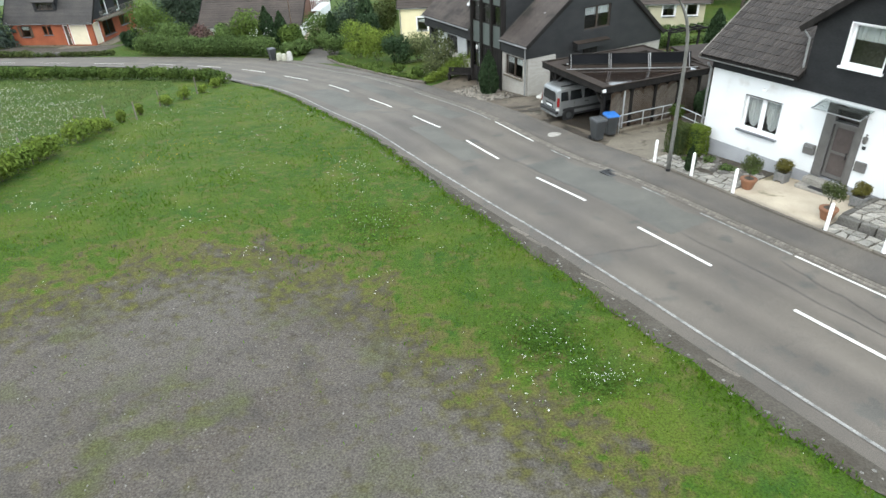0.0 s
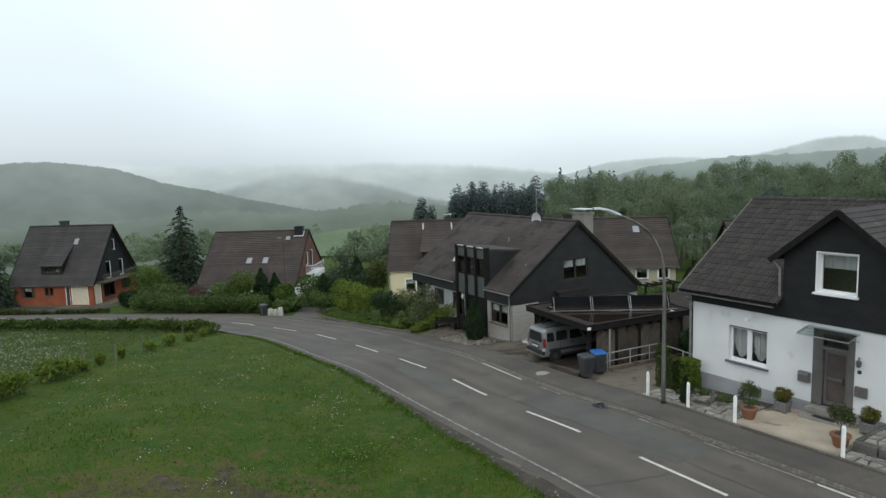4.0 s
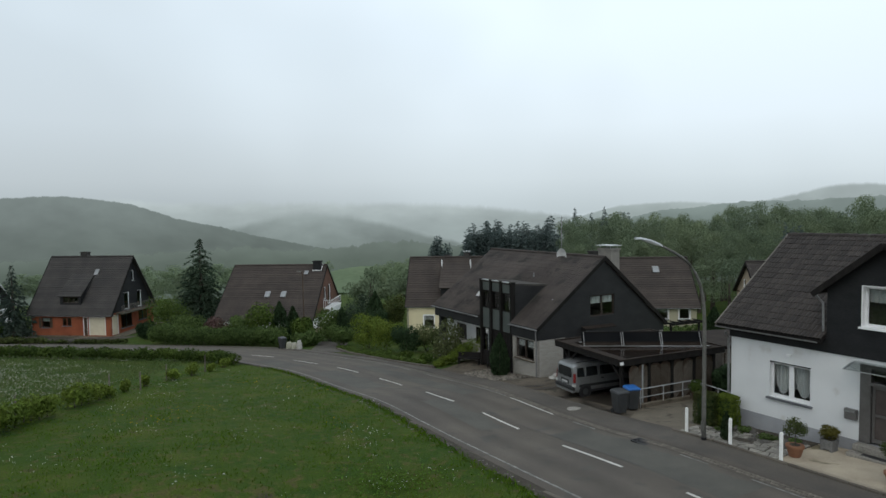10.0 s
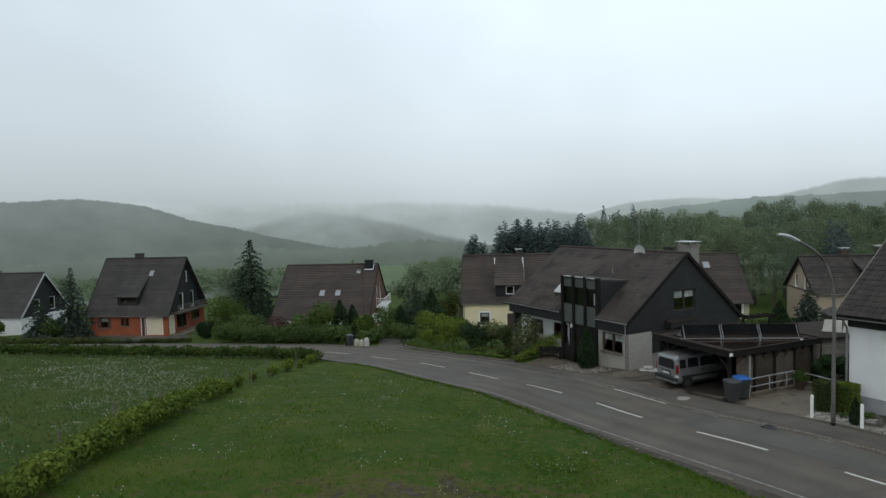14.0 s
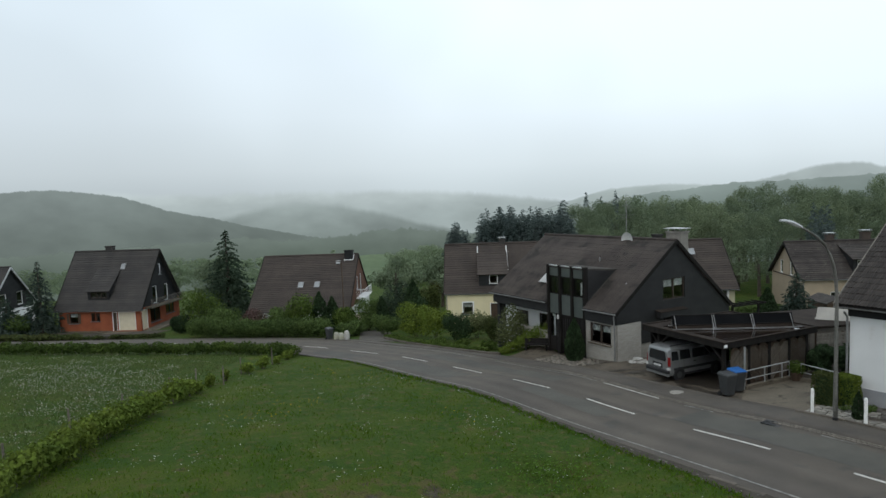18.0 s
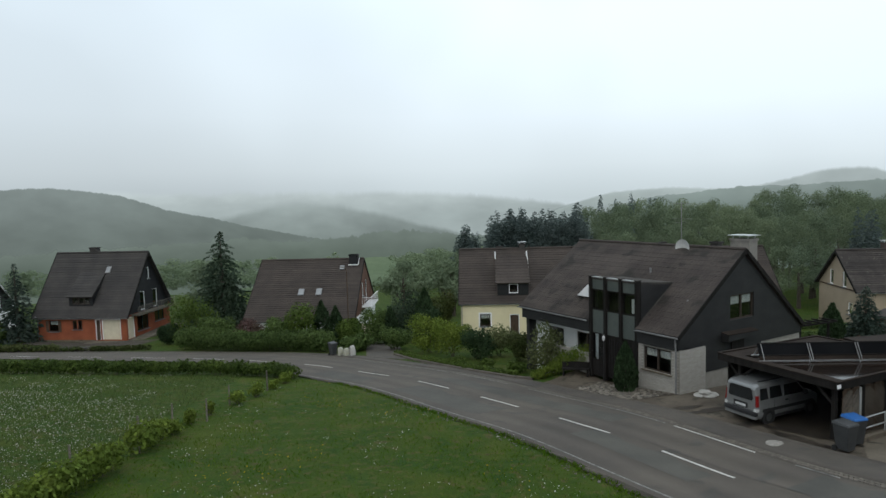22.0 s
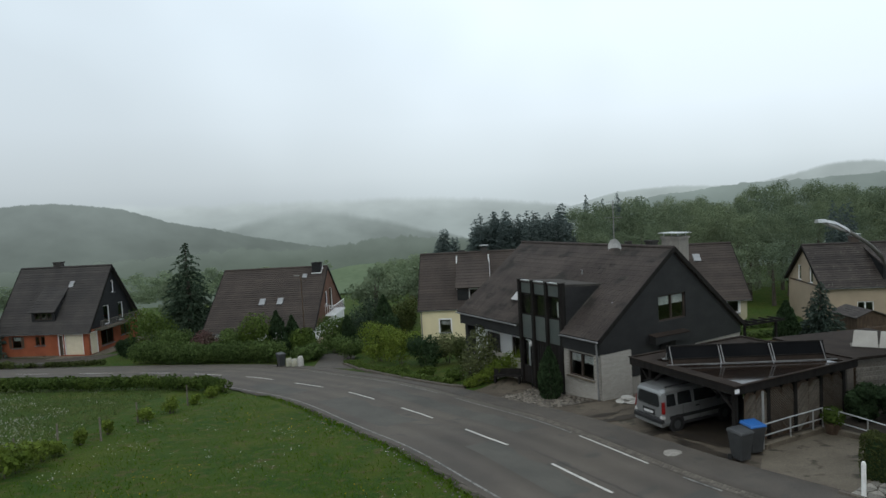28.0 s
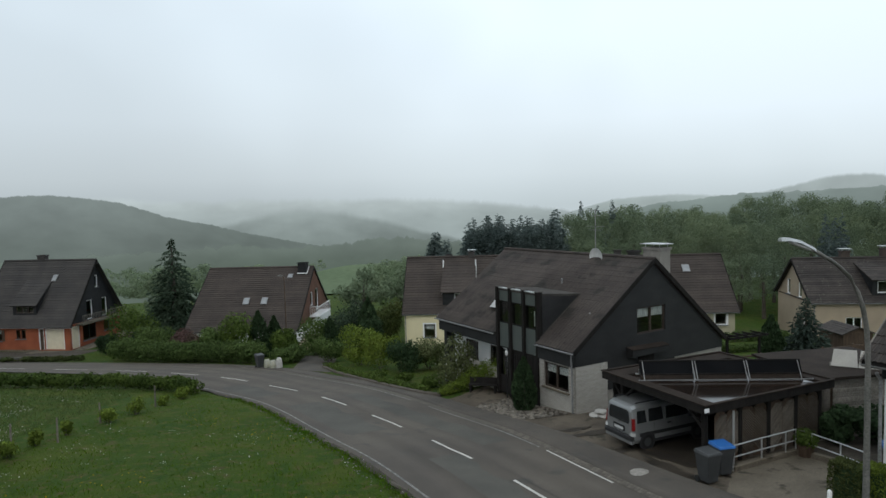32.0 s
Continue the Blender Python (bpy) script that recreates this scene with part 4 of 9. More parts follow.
def wall(name, parent, material, place, a0, a1, z0, top, openings=(), thick=0.3, label="", shape=None):
    """A wall with openings cut through; top: a height, or points (a, z) along its upper edge."""
    top = [(a0, top), (a1, top)] if not isinstance(top, (list, tuple)) else top
    ta, tz = [p[0] for p in top], [p[1] for p in top]
    cuts = sorted({a0, a1, *[c for o in openings for c in o[:2] if a0 < c < a1], *[c for c in ta if a0 < c < a1]})
    sh = shape or Shape()
    sh.weld = True
    for a, b in zip(cuts[:-1], cuts[1:]):
        holes = sorted((o[2], o[3]) for o in openings if o[0] < (a + b) / 2 < o[1])
        low = z0
        for h0, h1 in [*holes, (None, None)]:
            ha, hb = (h0, h0) if h0 is not None else (float(np.interp(a, ta, tz)), float(np.interp(b, ta, tz)))
            if max(ha, hb) > low + 1e-4:
                ha, hb = max(ha, low + 1e-3), max(hb, low + 1e-3)
                sh.hexa([place(a, low, 0), place(b, low, 0), place(b, low, thick), place(a, low, thick), place(a, ha, 0), place(b, hb, 0), place(b, hb, thick), place(a, ha, thick)])
            low = h1 if h1 is not None else low
    return part(name, sh, material, parent, label) if shape is None else sh


def pbox(sh, place, a0, a1, z0, z1, d0, d1):
    return sh.hexa([place(a0, z0, d0), place(a1, z0, d0), place(a1, z0, d1), place(a0, z0, d1), place(a0, z1, d0), place(a1, z1, d0), place(a1, z1, d1), place(a0, z1, d1)])


def ring(place, a0, a1, z0, z1, w, d0, d1):
    """A mitred frame round an opening."""
    sh = Shape()
    sh.weld = True
    out, inn = [(a0, z0), (a1, z0), (a1, z1), (a0, z1)], [(a0 + w, z0 + w), (a1 - w, z0 + w), (a1 - w, z1 - w), (a0 + w, z1 - w)]
    for k in range(4):
        j = (k + 1) % 4
        q = (out[k], out[j], inn[j], inn[k])
        sh.hexa([place(*p, d0) for p in q] + [place(*p, d1) for p in q])
    return sh


def window(parent, wall_face, a0, a1, z0, z1, panes=1, material=None, sill=True, curtain=None, fr=0.075, sill_mat=None, surround=0.0, label="", name="window", sash=False, deep=0.0):
    """A framed window in an opening: frame, panes, sill and curtain; deep: how far it is set back."""
    place = lambda a, z, d: wall_face(a, z, d + deep)
    material = material or PVC
    frame_ob = part(name, ring(place, a0, a1, z0, z1, fr, 0.07, 0.16), material, parent, label)
    w = (a1 - a0) / panes
    for k in range(1, panes):
        part("mullion", pbox(Shape(), place, a0 + w * k - fr * 0.6, a0 + w * k + fr * 0.6, z0 + fr, z1 - fr, 0.065, 0.165), material, frame_ob)
    if surround:
        part("surround", ring(place, a0 - surround, a1 + surround, z0 - surround, z1 + surround, surround, -0.02, 0.08), PVC, frame_ob)
    if sash:
        for k in range(panes):
            part("sash", ring(place, a0 + w * k + fr * 0.6, a0 + w * (k + 1) - fr * 0.6, z0 + fr, z1 - fr, 0.05, 0.055, 0.1), material, frame_ob)
    for k in range(panes):
        ob = part("pane", pbox(Shape(), place, a0 + w * k + fr * 0.5, a0 + w * (k + 1) - fr * 0.5, z0 + fr * 0.5, z1 - fr * 0.5, 0.11, 0.118), GLASS, frame_ob)
        ob.visible_shadow = False
    if sill:
        part("sill", pbox(Shape(), place, a0 - 0.08, a1 + 0.08, z0 - 0.07, z0 - 0.004, -0.12 - deep, 0.12), sill_mat or SILL_GREY, frame_ob)
    if curtain:
        for k in range(panes):
            cs = Shape()
            c0, c1 = a0 + w * k + fr, a0 + w * (k + 1) - fr
            n = 14
            for j in range(n):
                p0, p1 = c0 + (c1 - c0) * j / n, c0 + (c1 - c0) * (j + 1) / n
                m0 = abs(2 * j / n - 1)
                m1 = abs(2 * (j + 1) / n - 1)
                e0 = 0.2 + 0.03 * math.sin(j * 2.6)
                e1 = 0.2 + 0.03 * math.sin((j + 1) * 2.6)
                bot = (lambda m: z1 - (z1 - z0) * (0.4 if curtain == "short" else 0.9 - 0.42 * m ** 2.2))
                cs.face(place(p0, bot(m0), e0), place(p1, bot(m1), e1), place(p1, z1 - 0.02, e1), place(p0, z1 - 0.02, e0))
            part("curtain", cs, CURTAIN, frame_ob, "white net curtain")
    return frame_ob


def slope(sh, x0, x1, eave, ridge, courses, step=0.035, body=0.12, x0r=None, x1r=None, waves=0.0):
    """Lapped courses of tiles from an eave (y, z) up to a ridge (y, z)."""
    e, r = Vector((0, *eave)), Vector((0, *ridge))
    up = (r - e).normalized()
    nrm = Vector((0, -up.z, up.y)) if up.y > 0 else Vector((0, up.z, -up.y))
    x0r, x1r = x0 if x0r is None else x0r, x1 if x1r is None else x1r
    X, dn = Vector((1, 0, 0)), -nrm * body
    sh.hexa([e + dn + X * x0, e + dn + X * x1, r + dn + X * x1r, r + dn + X * x0r, e + X * x0, e + X * x1, r + X * x1r, r + X * x0r])
    for k in range(courses):
        t0, t1 = k / courses, min(1.0, (k + 1.12) / courses)
        a, b = e.lerp(r, t0), e.lerp(r, t1)
        xa0, xa1 = x0 + (x0r - x0) * t0, x1 + (x1r - x1) * t0
        xb0, xb1 = x0 + (x0r - x0) * t1, x1 + (x1r - x1) * t1
        lo, hi, un = nrm * (step + 0.012), nrm * 0.012, nrm * 0.003
        sh.courses.append(Shape().hexa([a + un + X * xa0, a + un + X * xa1, b + un + X * xb1, b + un + X * xb0, a + lo + X * xa0, a + lo + X * xa1, b + hi + X * xb1, b + hi + X * xb0]))
    return sh


def chimney(parent, x, y, w, d, z0, z1, material, cap=True, label=""):
    ob = part("chimney", Shape().box(x - w / 2, x + w / 2, y - d / 2, y + d / 2, z0, z1), material, parent, label, bevel=0.015)
    part("chimney_lip", Shape().box(x - w / 2 - 0.05, x + w / 2 + 0.05, y - d / 2 - 0.05, y + d / 2 + 0.05, z1 - 0.12, z1), material, ob)
    if cap:
        sh = Shape()
        for sx in (-1, 1):
            for sy in (-1, 1):
                sh.beam((x + sx * w * 0.4, y + sy * d * 0.4, z1), (x + sx * w * 0.4, y + sy * d * 0.4, z1 + 0.16), 0.04, 0.04, (1, 0, 0))
        sh.box(x - w / 2 - 0.12, x + w / 2 + 0.12, y - d / 2 - 0.12, y + d / 2 + 0.12, z1 + 0.16, z1 + 0.2)
        part("chimney_cap", sh, GALV, ob, "bright metal chimney cap")
    return ob


def skylight(parent, x, y, z, w, h, tilt):
    """A roof window lying in the slope; tilt in degrees."""
    ob = part("roof_window", Shape().box(-w / 2, w / 2, -h / 2, h / 2, -0.02, 0.09), ZINC, parent, bevel=0.01)
    ob.matrix_basis = pose(x, y, z, tilt)
    part("pane", Shape().box(-w / 2 + 0.07, w / 2 - 0.07, -h / 2 + 0.07, h / 2 - 0.07, 0.085, 0.1), mat_sky, ob)
    return ob


mat_sky = mat("pale_roof_window_glass", (0.22, 0.23, 0.235), (0.26, 0.27, 0.275), scale=1, fine=10, rough=0.08, bump=0.0, spec=0.8, grain=0.03)


def closed_room(parent, x0, x1, y0, y1, z0, z1):
    """Dim inner walls some way behind the windows, and a floor."""
    sh = Shape()
    sh.box(x0, x1, y0, y1, z0, z0 + 0.1)
    sh.box(x0 + 2.6, x1 - 2.6, y0 + 2.6, y1 - 2.6, z0 + 0.1, z1)
    part("inner_wall", sh, ROOM_DARK, parent)


def gutter(parent, x0, x1, y, z, name="gutter"):
    sh = Shape()
    sh.weld = True
    n = 6
    prof = [(0.065 * math.cos(math.pi + math.pi * k / n), 0.065 * math.sin(math.pi + math.pi * k / n)) for k in range(n + 1)]
    for (a, b), (c, d) in zip(prof[:-1], prof[1:]):
        sh.hexa([(x0, y + a, z + b), (x1, y + a, z + b), (x1, y + c, z + d), (x0, y + c, z + d), (x0, y + a * 1.1, z + b * 1.1), (x1, y + a * 1.1, z + b * 1.1), (x1, y + c * 1.1, z + d * 1.1), (x0, y + c * 1.1, z + d * 1.1)])
    return part(name, sh, ZINC, parent)


# ---- white house by the footway ----
def white_house():
    h = thing("house", (11.4, 25.72, 0), -60, "white rendered house with black slate dormer and dark mossy tiled roof", "house")
    L, D, base, plinth, top = 11.0, 9.6, -0.9, 0.62, 3.6
    EAVE, RIDGE, ov = (-0.42, 4.04), (4.77, 7.53), 0.42
    rise = (RIDGE[1] - EAVE[1]) / (RIDGE[0] - EAVE[0])
    win, door, win2 = (1.65, 3.24, 1.42, 2.84), (4.93, 6.3, 0.58, 3.36), (8.2, 9.7, 1.42, 2.84)
    wall("wall", h, RENDER_WHITE, FRONT(0), 0, L, plinth, top, [win, (4.93, 6.3, 0.62, 3.36), win2], label="white rendered street wall")
    wall("plinth", h, PLINTH_GREY, FRONT(-0.025), 0, L, base, plinth, [(4.93, 6.3, 0.58, 3.36)], 0.32, label="grey plinth")
    sidez = [(0.0, top - 0.1), (RIDGE[0], RIDGE[1] - 0.15), (D, top - 0.1)]
    wall("wall", h, RENDER_WHITE, LEFT(0), 0.3, D - 0.3, base, [(0.3, top + 0.1), (RIDGE[0], RIDGE[1] - 0.16), (D - 0.3, top + 0.1)])
    wall("wall", h, RENDER_WHITE, RIGHT(L), 0.3, D - 0.3, base, [(0.3, top + 0.1), (RIDGE[0], RIDGE[1] - 0.16), (D - 0.3, top + 0.1)])
    wall("wall", h, RENDER_WHITE, BACK(D), 0, L, base, top)
    closed_room(h, 0.3, L - 0.3, 0.3, D - 0.3, 0.6, 3.3)
    part("floor_above", Shape().box(0.3, L - 0.3, 0.3, D - 0.3, 3.3, 3.42), ROOM_DARK, h)
    window(h, FRONT(0), *win, panes=2, curtain="swag", sash=True, deep=0.08, label="white two-light window with swagged net curtains")
    window(h, FRONT(0), *win2, panes=2, curtain="swag", sash=True, deep=0.08)
    # dark slate band under the eaves and the dormer front
    c, half, cheek = 5.72, 2.25, 1.92
    dz = 5.7
    slope_d = (7.55 - dz) / half
    up = (4.98, 6.28, 4.66, 6.06)
    wall("slate_band", h, SLATE, FRONT(-0.06), -0.05, c - cheek, 3.55, 4.02, thick=0.3)
    wall("slate_band", h, SLATE, FRONT(-0.06), c + cheek, L + 0.05, 3.55, 4.02, thick=0.3)
    front = wall("dormer_front", h, SLATE, FRONT(-0.06), c - cheek, c + cheek, 3.55, [(c - cheek, dz + (half - cheek) * slope_d - 0.05), (c, 7.45), (c + cheek, dz + (half - cheek) * slope_d - 0.05)], [up], 0.3, label="black slate-hung dormer gable")
    window(h, FRONT(-0.06), *up, panes=1, curtain="short", fr=0.09, sill_mat=PVC, deep=0.1, surround=0.0, label="white single-light window with a short net curtain")
    # Dark panel added behind the upper window to block light leaking through the roof.
    part("inner_wall", Shape().box(c - 1.75, c + 1.75, 1.0, 1.1, 3.45, 6.4), ROOM_DARK, h)
    part("window_reveal", ring(FRONT(-0.06), up[0] - 0.03, up[1] + 0.03, up[2] - 0.03, up[3] + 0.03, 0.035, -0.03, 0.17), PVC, h, "white window surround")
    # Dark grey strip along the top edge of each lower window opening.
    for q in (win, win2):
        part("shutter_slot", pbox(Shape(), FRONT(0), q[0], q[1], q[3] - 0.05, q[3] - 0.002, 0.02, 0.15), PLASTIC_GREY, h)
    for s in (-1, 1):
        x = c + s * cheek
        sh = Shape()
        zt = dz + (half - cheek) * slope_d - 0.08
        yb = (zt - EAVE[1]) / rise + EAVE[0]
        sh.hexa([(x - s * 0.0, 0.0, 3.6), (x - s * 0.14, 0.0, 3.6), (x - s * 0.14, yb, zt - 0.02), (x, yb, zt - 0.02), (x, 0.0, zt), (x - s * 0.14, 0.0, zt), (x - s * 0.14, yb, zt), (x, yb, zt)])
        part("dormer_cheek", sh, SLATE, h)
        # dormer roof plane back to the main ridge
        n = 12
        rs = Shape()
        for k in range(n):
            t0, t1 = k / n, min(1.0, (k + 1.1) / n)
            def row(t, lift):
                xx, zz = c + s * half * (1 - t), dz + (7.56 - dz) * t + lift
                yy = (zz - EAVE[1]) / rise + EAVE[0]
                return (xx, -0.36, zz), (xx, yy + 0.1, zz)
            (p, q), (r_, t_) = row(t0, 0.05), row(t1, 0.02)
            (p2, q2), (r2, t2) = row(t0, -0.06), row(t1, -0.08)
            rs.courses.append(Shape().hexa([p2, q2, t2, r2, p, q, t_, r_]))
            if k == 0:
                rs.hexa([p2, q2, t2, r2, p, q, t_, r_])
        part("dormer_roof", rs, TILE_DARK, h)
        part("verge_board", Shape().beam((c + s * half * 1.02, -0.38, dz - 0.06), (c, -0.38, 7.5), 0.05, 0.2, (0, 0, 1)), WOOD_BLACK, h)
        gz = Shape().tube([(c + s * half, -0.3, dz - 0.03), (c + s * (cheek + 0.1), -0.14, dz - 0.35), (c + s * (cheek + 0.08), -0.12, 4.2), (c + s * (cheek + 0.12), -0.25, 3.95)], 0.04, 8)
        part("rainwater_pipe", gz, ZINC, h)
    # main roof: boarded body, then the tiles of the street slope one by one
    body = Shape()
    body.weld = True
    n = 1
    back = Shape()
    slope(back, -ov, L + ov, (D + 0.4, 4.04), RIDGE, 18)
    part("roof_back", back, TILE_DARK, h)

    def lim(z):
        return cheek if z < dz + 0.2 else max(0.0, half - (z - dz) / slope_d)
    for s in (-1, 1):
        m = 18
        for k in range(m):
            t0, t1 = k / m, (k + 1) / m
            ya, yb = EAVE[0] + (RIDGE[0] - EAVE[0]) * t0, EAVE[0] + (RIDGE[0] - EAVE[0]) * t1
            za, zb = EAVE[1] + (RIDGE[1] - EAVE[1]) * t0, EAVE[1] + (RIDGE[1] - EAVE[1]) * t1
            out = -ov if s < 0 else L + ov
            ia, ib = c + s * lim(za), c + s * lim(zb)
            body.hexa([(out, ya, za - 0.16), (ia, ya, za - 0.16), (ib, yb, zb - 0.16), (out, yb, zb - 0.16), (out, ya, za - 0.03), (ia, ya, za - 0.03), (ib, yb, zb - 0.03), (out, yb, zb - 0.03)])
    roof = part("roof", body, WOOD_BLACK, h, "roof of dark mossy clay tiles")
    ang = math.degrees(math.atan(rise))
    length = math.hypot(RIDGE[0] - EAVE[0], RIDGE[1] - EAVE[1])
    ts = Shape()
    w, ln = 0.3, 0.4
    prof = [(0.0, 0.0), (0.04, 0.027), (0.1, 0.027), (0.145, 0.0), (0.185, 0.027), (0.25, 0.027), (0.3, 0.0)]
    for (xa, ha), (xb, hb) in zip(prof[:-1], prof[1:]):
        ts.hexa([(xa, 0, ha - 0.012), (xb, 0, hb - 0.012), (xb, ln, hb - 0.022), (xa, ln, ha - 0.022), (xa, 0, ha + 0.018), (xb, 0, hb + 0.018), (xb, ln, hb - 0.006), (xa, ln, ha - 0.006)])
    tile = ts.mesh("tile", TILE_DARK)
    rng = random.Random(3)
    rows = 18
    joined = Shape()
    for r in range(rows):
        t = r / rows
        y, z = EAVE[0] - 0.03 + (RIDGE[0] - EAVE[0]) * t, EAVE[1] + (RIDGE[1] - EAVE[1]) * t + 0.03
        x = -ov
        while x < L + ov - 0.2:
            away = abs(x + 0.15 - c)
            if away > lim(z + 0.05) + 0.12:
                m = pose(x, y + rng.uniform(-0.006, 0.006), z + rng.uniform(-0.003, 0.004), ang + rng.uniform(-0.6, 0.6), 0, rng.uniform(-0.5, 0.5))
                if x < c:
                    ob = new("tile", tile)
                    ob.parent = roof
                    ob.matrix_basis = m
                else:
                    k = len(joined.v)
                    joined.v += [tuple(m @ v.co) for v in tile.vertices]
                    joined.f += [tuple(k + i for i in p.vertices) for p in tile.polygons]
            x += 0.302
    tagged(part("more_tiles", joined, TILE_DARK, roof), kind="stuff")
    x = -ov
    while x < L + ov - 0.1:
        part("ridge_cap", Shape().tube([(x, RIDGE[0], RIDGE[1] + rng.uniform(-0.01, 0.01)), (x + 0.4, RIDGE[0], RIDGE[1] + 0.02)], [0.11, 0.125], 8), TILE_DARK, roof)
        x += 0.36
    for y1, y0 in ((RIDGE, EAVE), (RIDGE, (D + 0.4, 4.04))):
        part("verge_board", Shape().beam((-ov - 0.02, y0[0], y0[1] - 0.05), (-ov - 0.02, y1[0], y1[1] - 0.03), 0.04, 0.2), WOOD_GREY, h)
    gutter(h, -ov, c - half + 0.2, EAVE[0] - 0.05, EAVE[1] - 0.06)
    gutter(h, c + half - 0.2, L + ov, EAVE[0] - 0.05, EAVE[1] - 0.06)
    part("rainwater_pipe", Shape().tube([(-0.06, -0.36, 3.75), (-0.06, -0.1, 3.5), (-0.06, -0.08, 0.0)], 0.045, 8), ZINC, h, "grey downpipe at the corner")
    # entrance: frame, door, canopy, steps
    fr = Shape()
    for q in ((4.93, 5.27, 0.62, 3.36), (6.09, 6.3, 0.62, 3.36), (5.27, 6.09, 3.2, 3.36), (5.27, 6.09, 2.66, 2.76)):
        pbox(fr, FRONT(0), *q, -0.03, 0.22)
    entry = part("entrance", fr, GREY_FRAME, h, "grey metal door frame with side panel")
    leaf = part("door", pbox(Shape(), FRONT(0), 5.29, 6.07, 0.66, 2.66, 0.1, 0.16), DOOR_BROWN, entry, "grey-framed brown glazed door")
    bars = Shape()
    for q in ((5.29, 5.37, 0.66, 2.66), (5.99, 6.07, 0.66, 2.66), (5.37, 5.99, 0.66, 0.8), (5.37, 5.99, 2.54, 2.66), (5.37, 5.99, 1.58, 1.67)):
        pbox(bars, FRONT(0), *q, 0.07, 0.12)
    part("door_frame", bars, GREY_FRAME, entry)
    part("door_handle", Shape().tube([(5.95, 0.02, 1.5), (5.95, 0.02, 1.74)], 0.02, 8), BLACK_IRON, entry)
    part("transom_pane", pbox(Shape(), FRONT(0), 5.27, 6.09, 2.76, 3.2, 0.1, 0.12), GLASS, entry)
    can = Shape()
    n = 6
    for k in range(n):
        d0, d1 = -0.78 * k / n, -0.78 * (k + 1) / n
        z0, z1 = 3.42 - 0.17 * (k / n) ** 1.6, 3.42 - 0.17 * ((k + 1) / n) ** 1.6
        can.hexa([(4.72, d1, z1), (6.45, d1, z1), (6.45, d0, z0), (4.72, d0, z0), (4.72, d1, z1 + 0.008), (6.45, d1, z1 + 0.008), (6.45, d0, z0 + 0.008), (4.72, d0, z0 + 0.008)])
    cn = part("canopy", can, CANOPY_GLASS, h, "curved clear canopy over the door")
    arm = Shape()
    for x in (4.76, 6.41):
        arm.beam((x, 0, 3.41), (x, -0.76, 3.24), 0.02, 0.03)
        arm.beam((x, 0, 3.12), (x, -0.5, 3.32), 0.02, 0.02)
    arm.beam((4.72, -0.77, 3.24), (6.45, -0.77, 3.24), 0.03, 0.03)
    part("canopy_bracket", arm, GALV, cn)
    part("step", Shape().box(4.85, 6.45, -0.75, -0.03, base, 0.38), FLAGSTONE, h, "pale stone step", bevel=0.02)
    part("doormat", Shape().box(5.3, 6.05, -0.7, -0.48, 0.382, 0.4), CAR_TRIM, h, "dark doormat")
    part("step", Shape().box(4.9, 6.38, -0.42, -0.03, 0.38, 0.6), FLAGSTONE, h, bevel=0.02)
    box = part("letter_box", Shape().box(4.48, 4.89, -0.16, -0.002, 1.33, 1.71), GREY_FRAME, h, "grey metal letter box", bevel=0.02)
    part("flap", Shape().box(4.52, 4.85, -0.175, -0.155, 1.6, 1.68), ZINC, box)
    part("name_plate", Shape().box(6.36, 6.74, -0.09, -0.002, 1.27, 1.63), GREY_FRAME, h, "blank grey plate beside the door", bevel=0.01)
    part("number_bar", Shape().box(6.4, 6.52, -0.02, -0.002, 2.06, 2.18), PLASTIC_GREY, h)
    lm = part("wall_lamp", Shape().lathe(6.48, -0.14, [(2.3, 0.03), (2.34, 0.07), (2.52, 0.09), (2.57, 0.02), (2.66, 0.02)], 8), GREY_FRAME, h, "small wall lantern")
    part("bracket", Shape().beam((6.48, -0.002, 2.6), (6.48, -0.14, 2.6), 0.02, 0.02), GREY_FRAME, lm)
    part("bell_box", Shape().box(2.35, 2.5, -0.09, -0.002, 3.14, 3.22), PVC, h)
    return h


white_house()
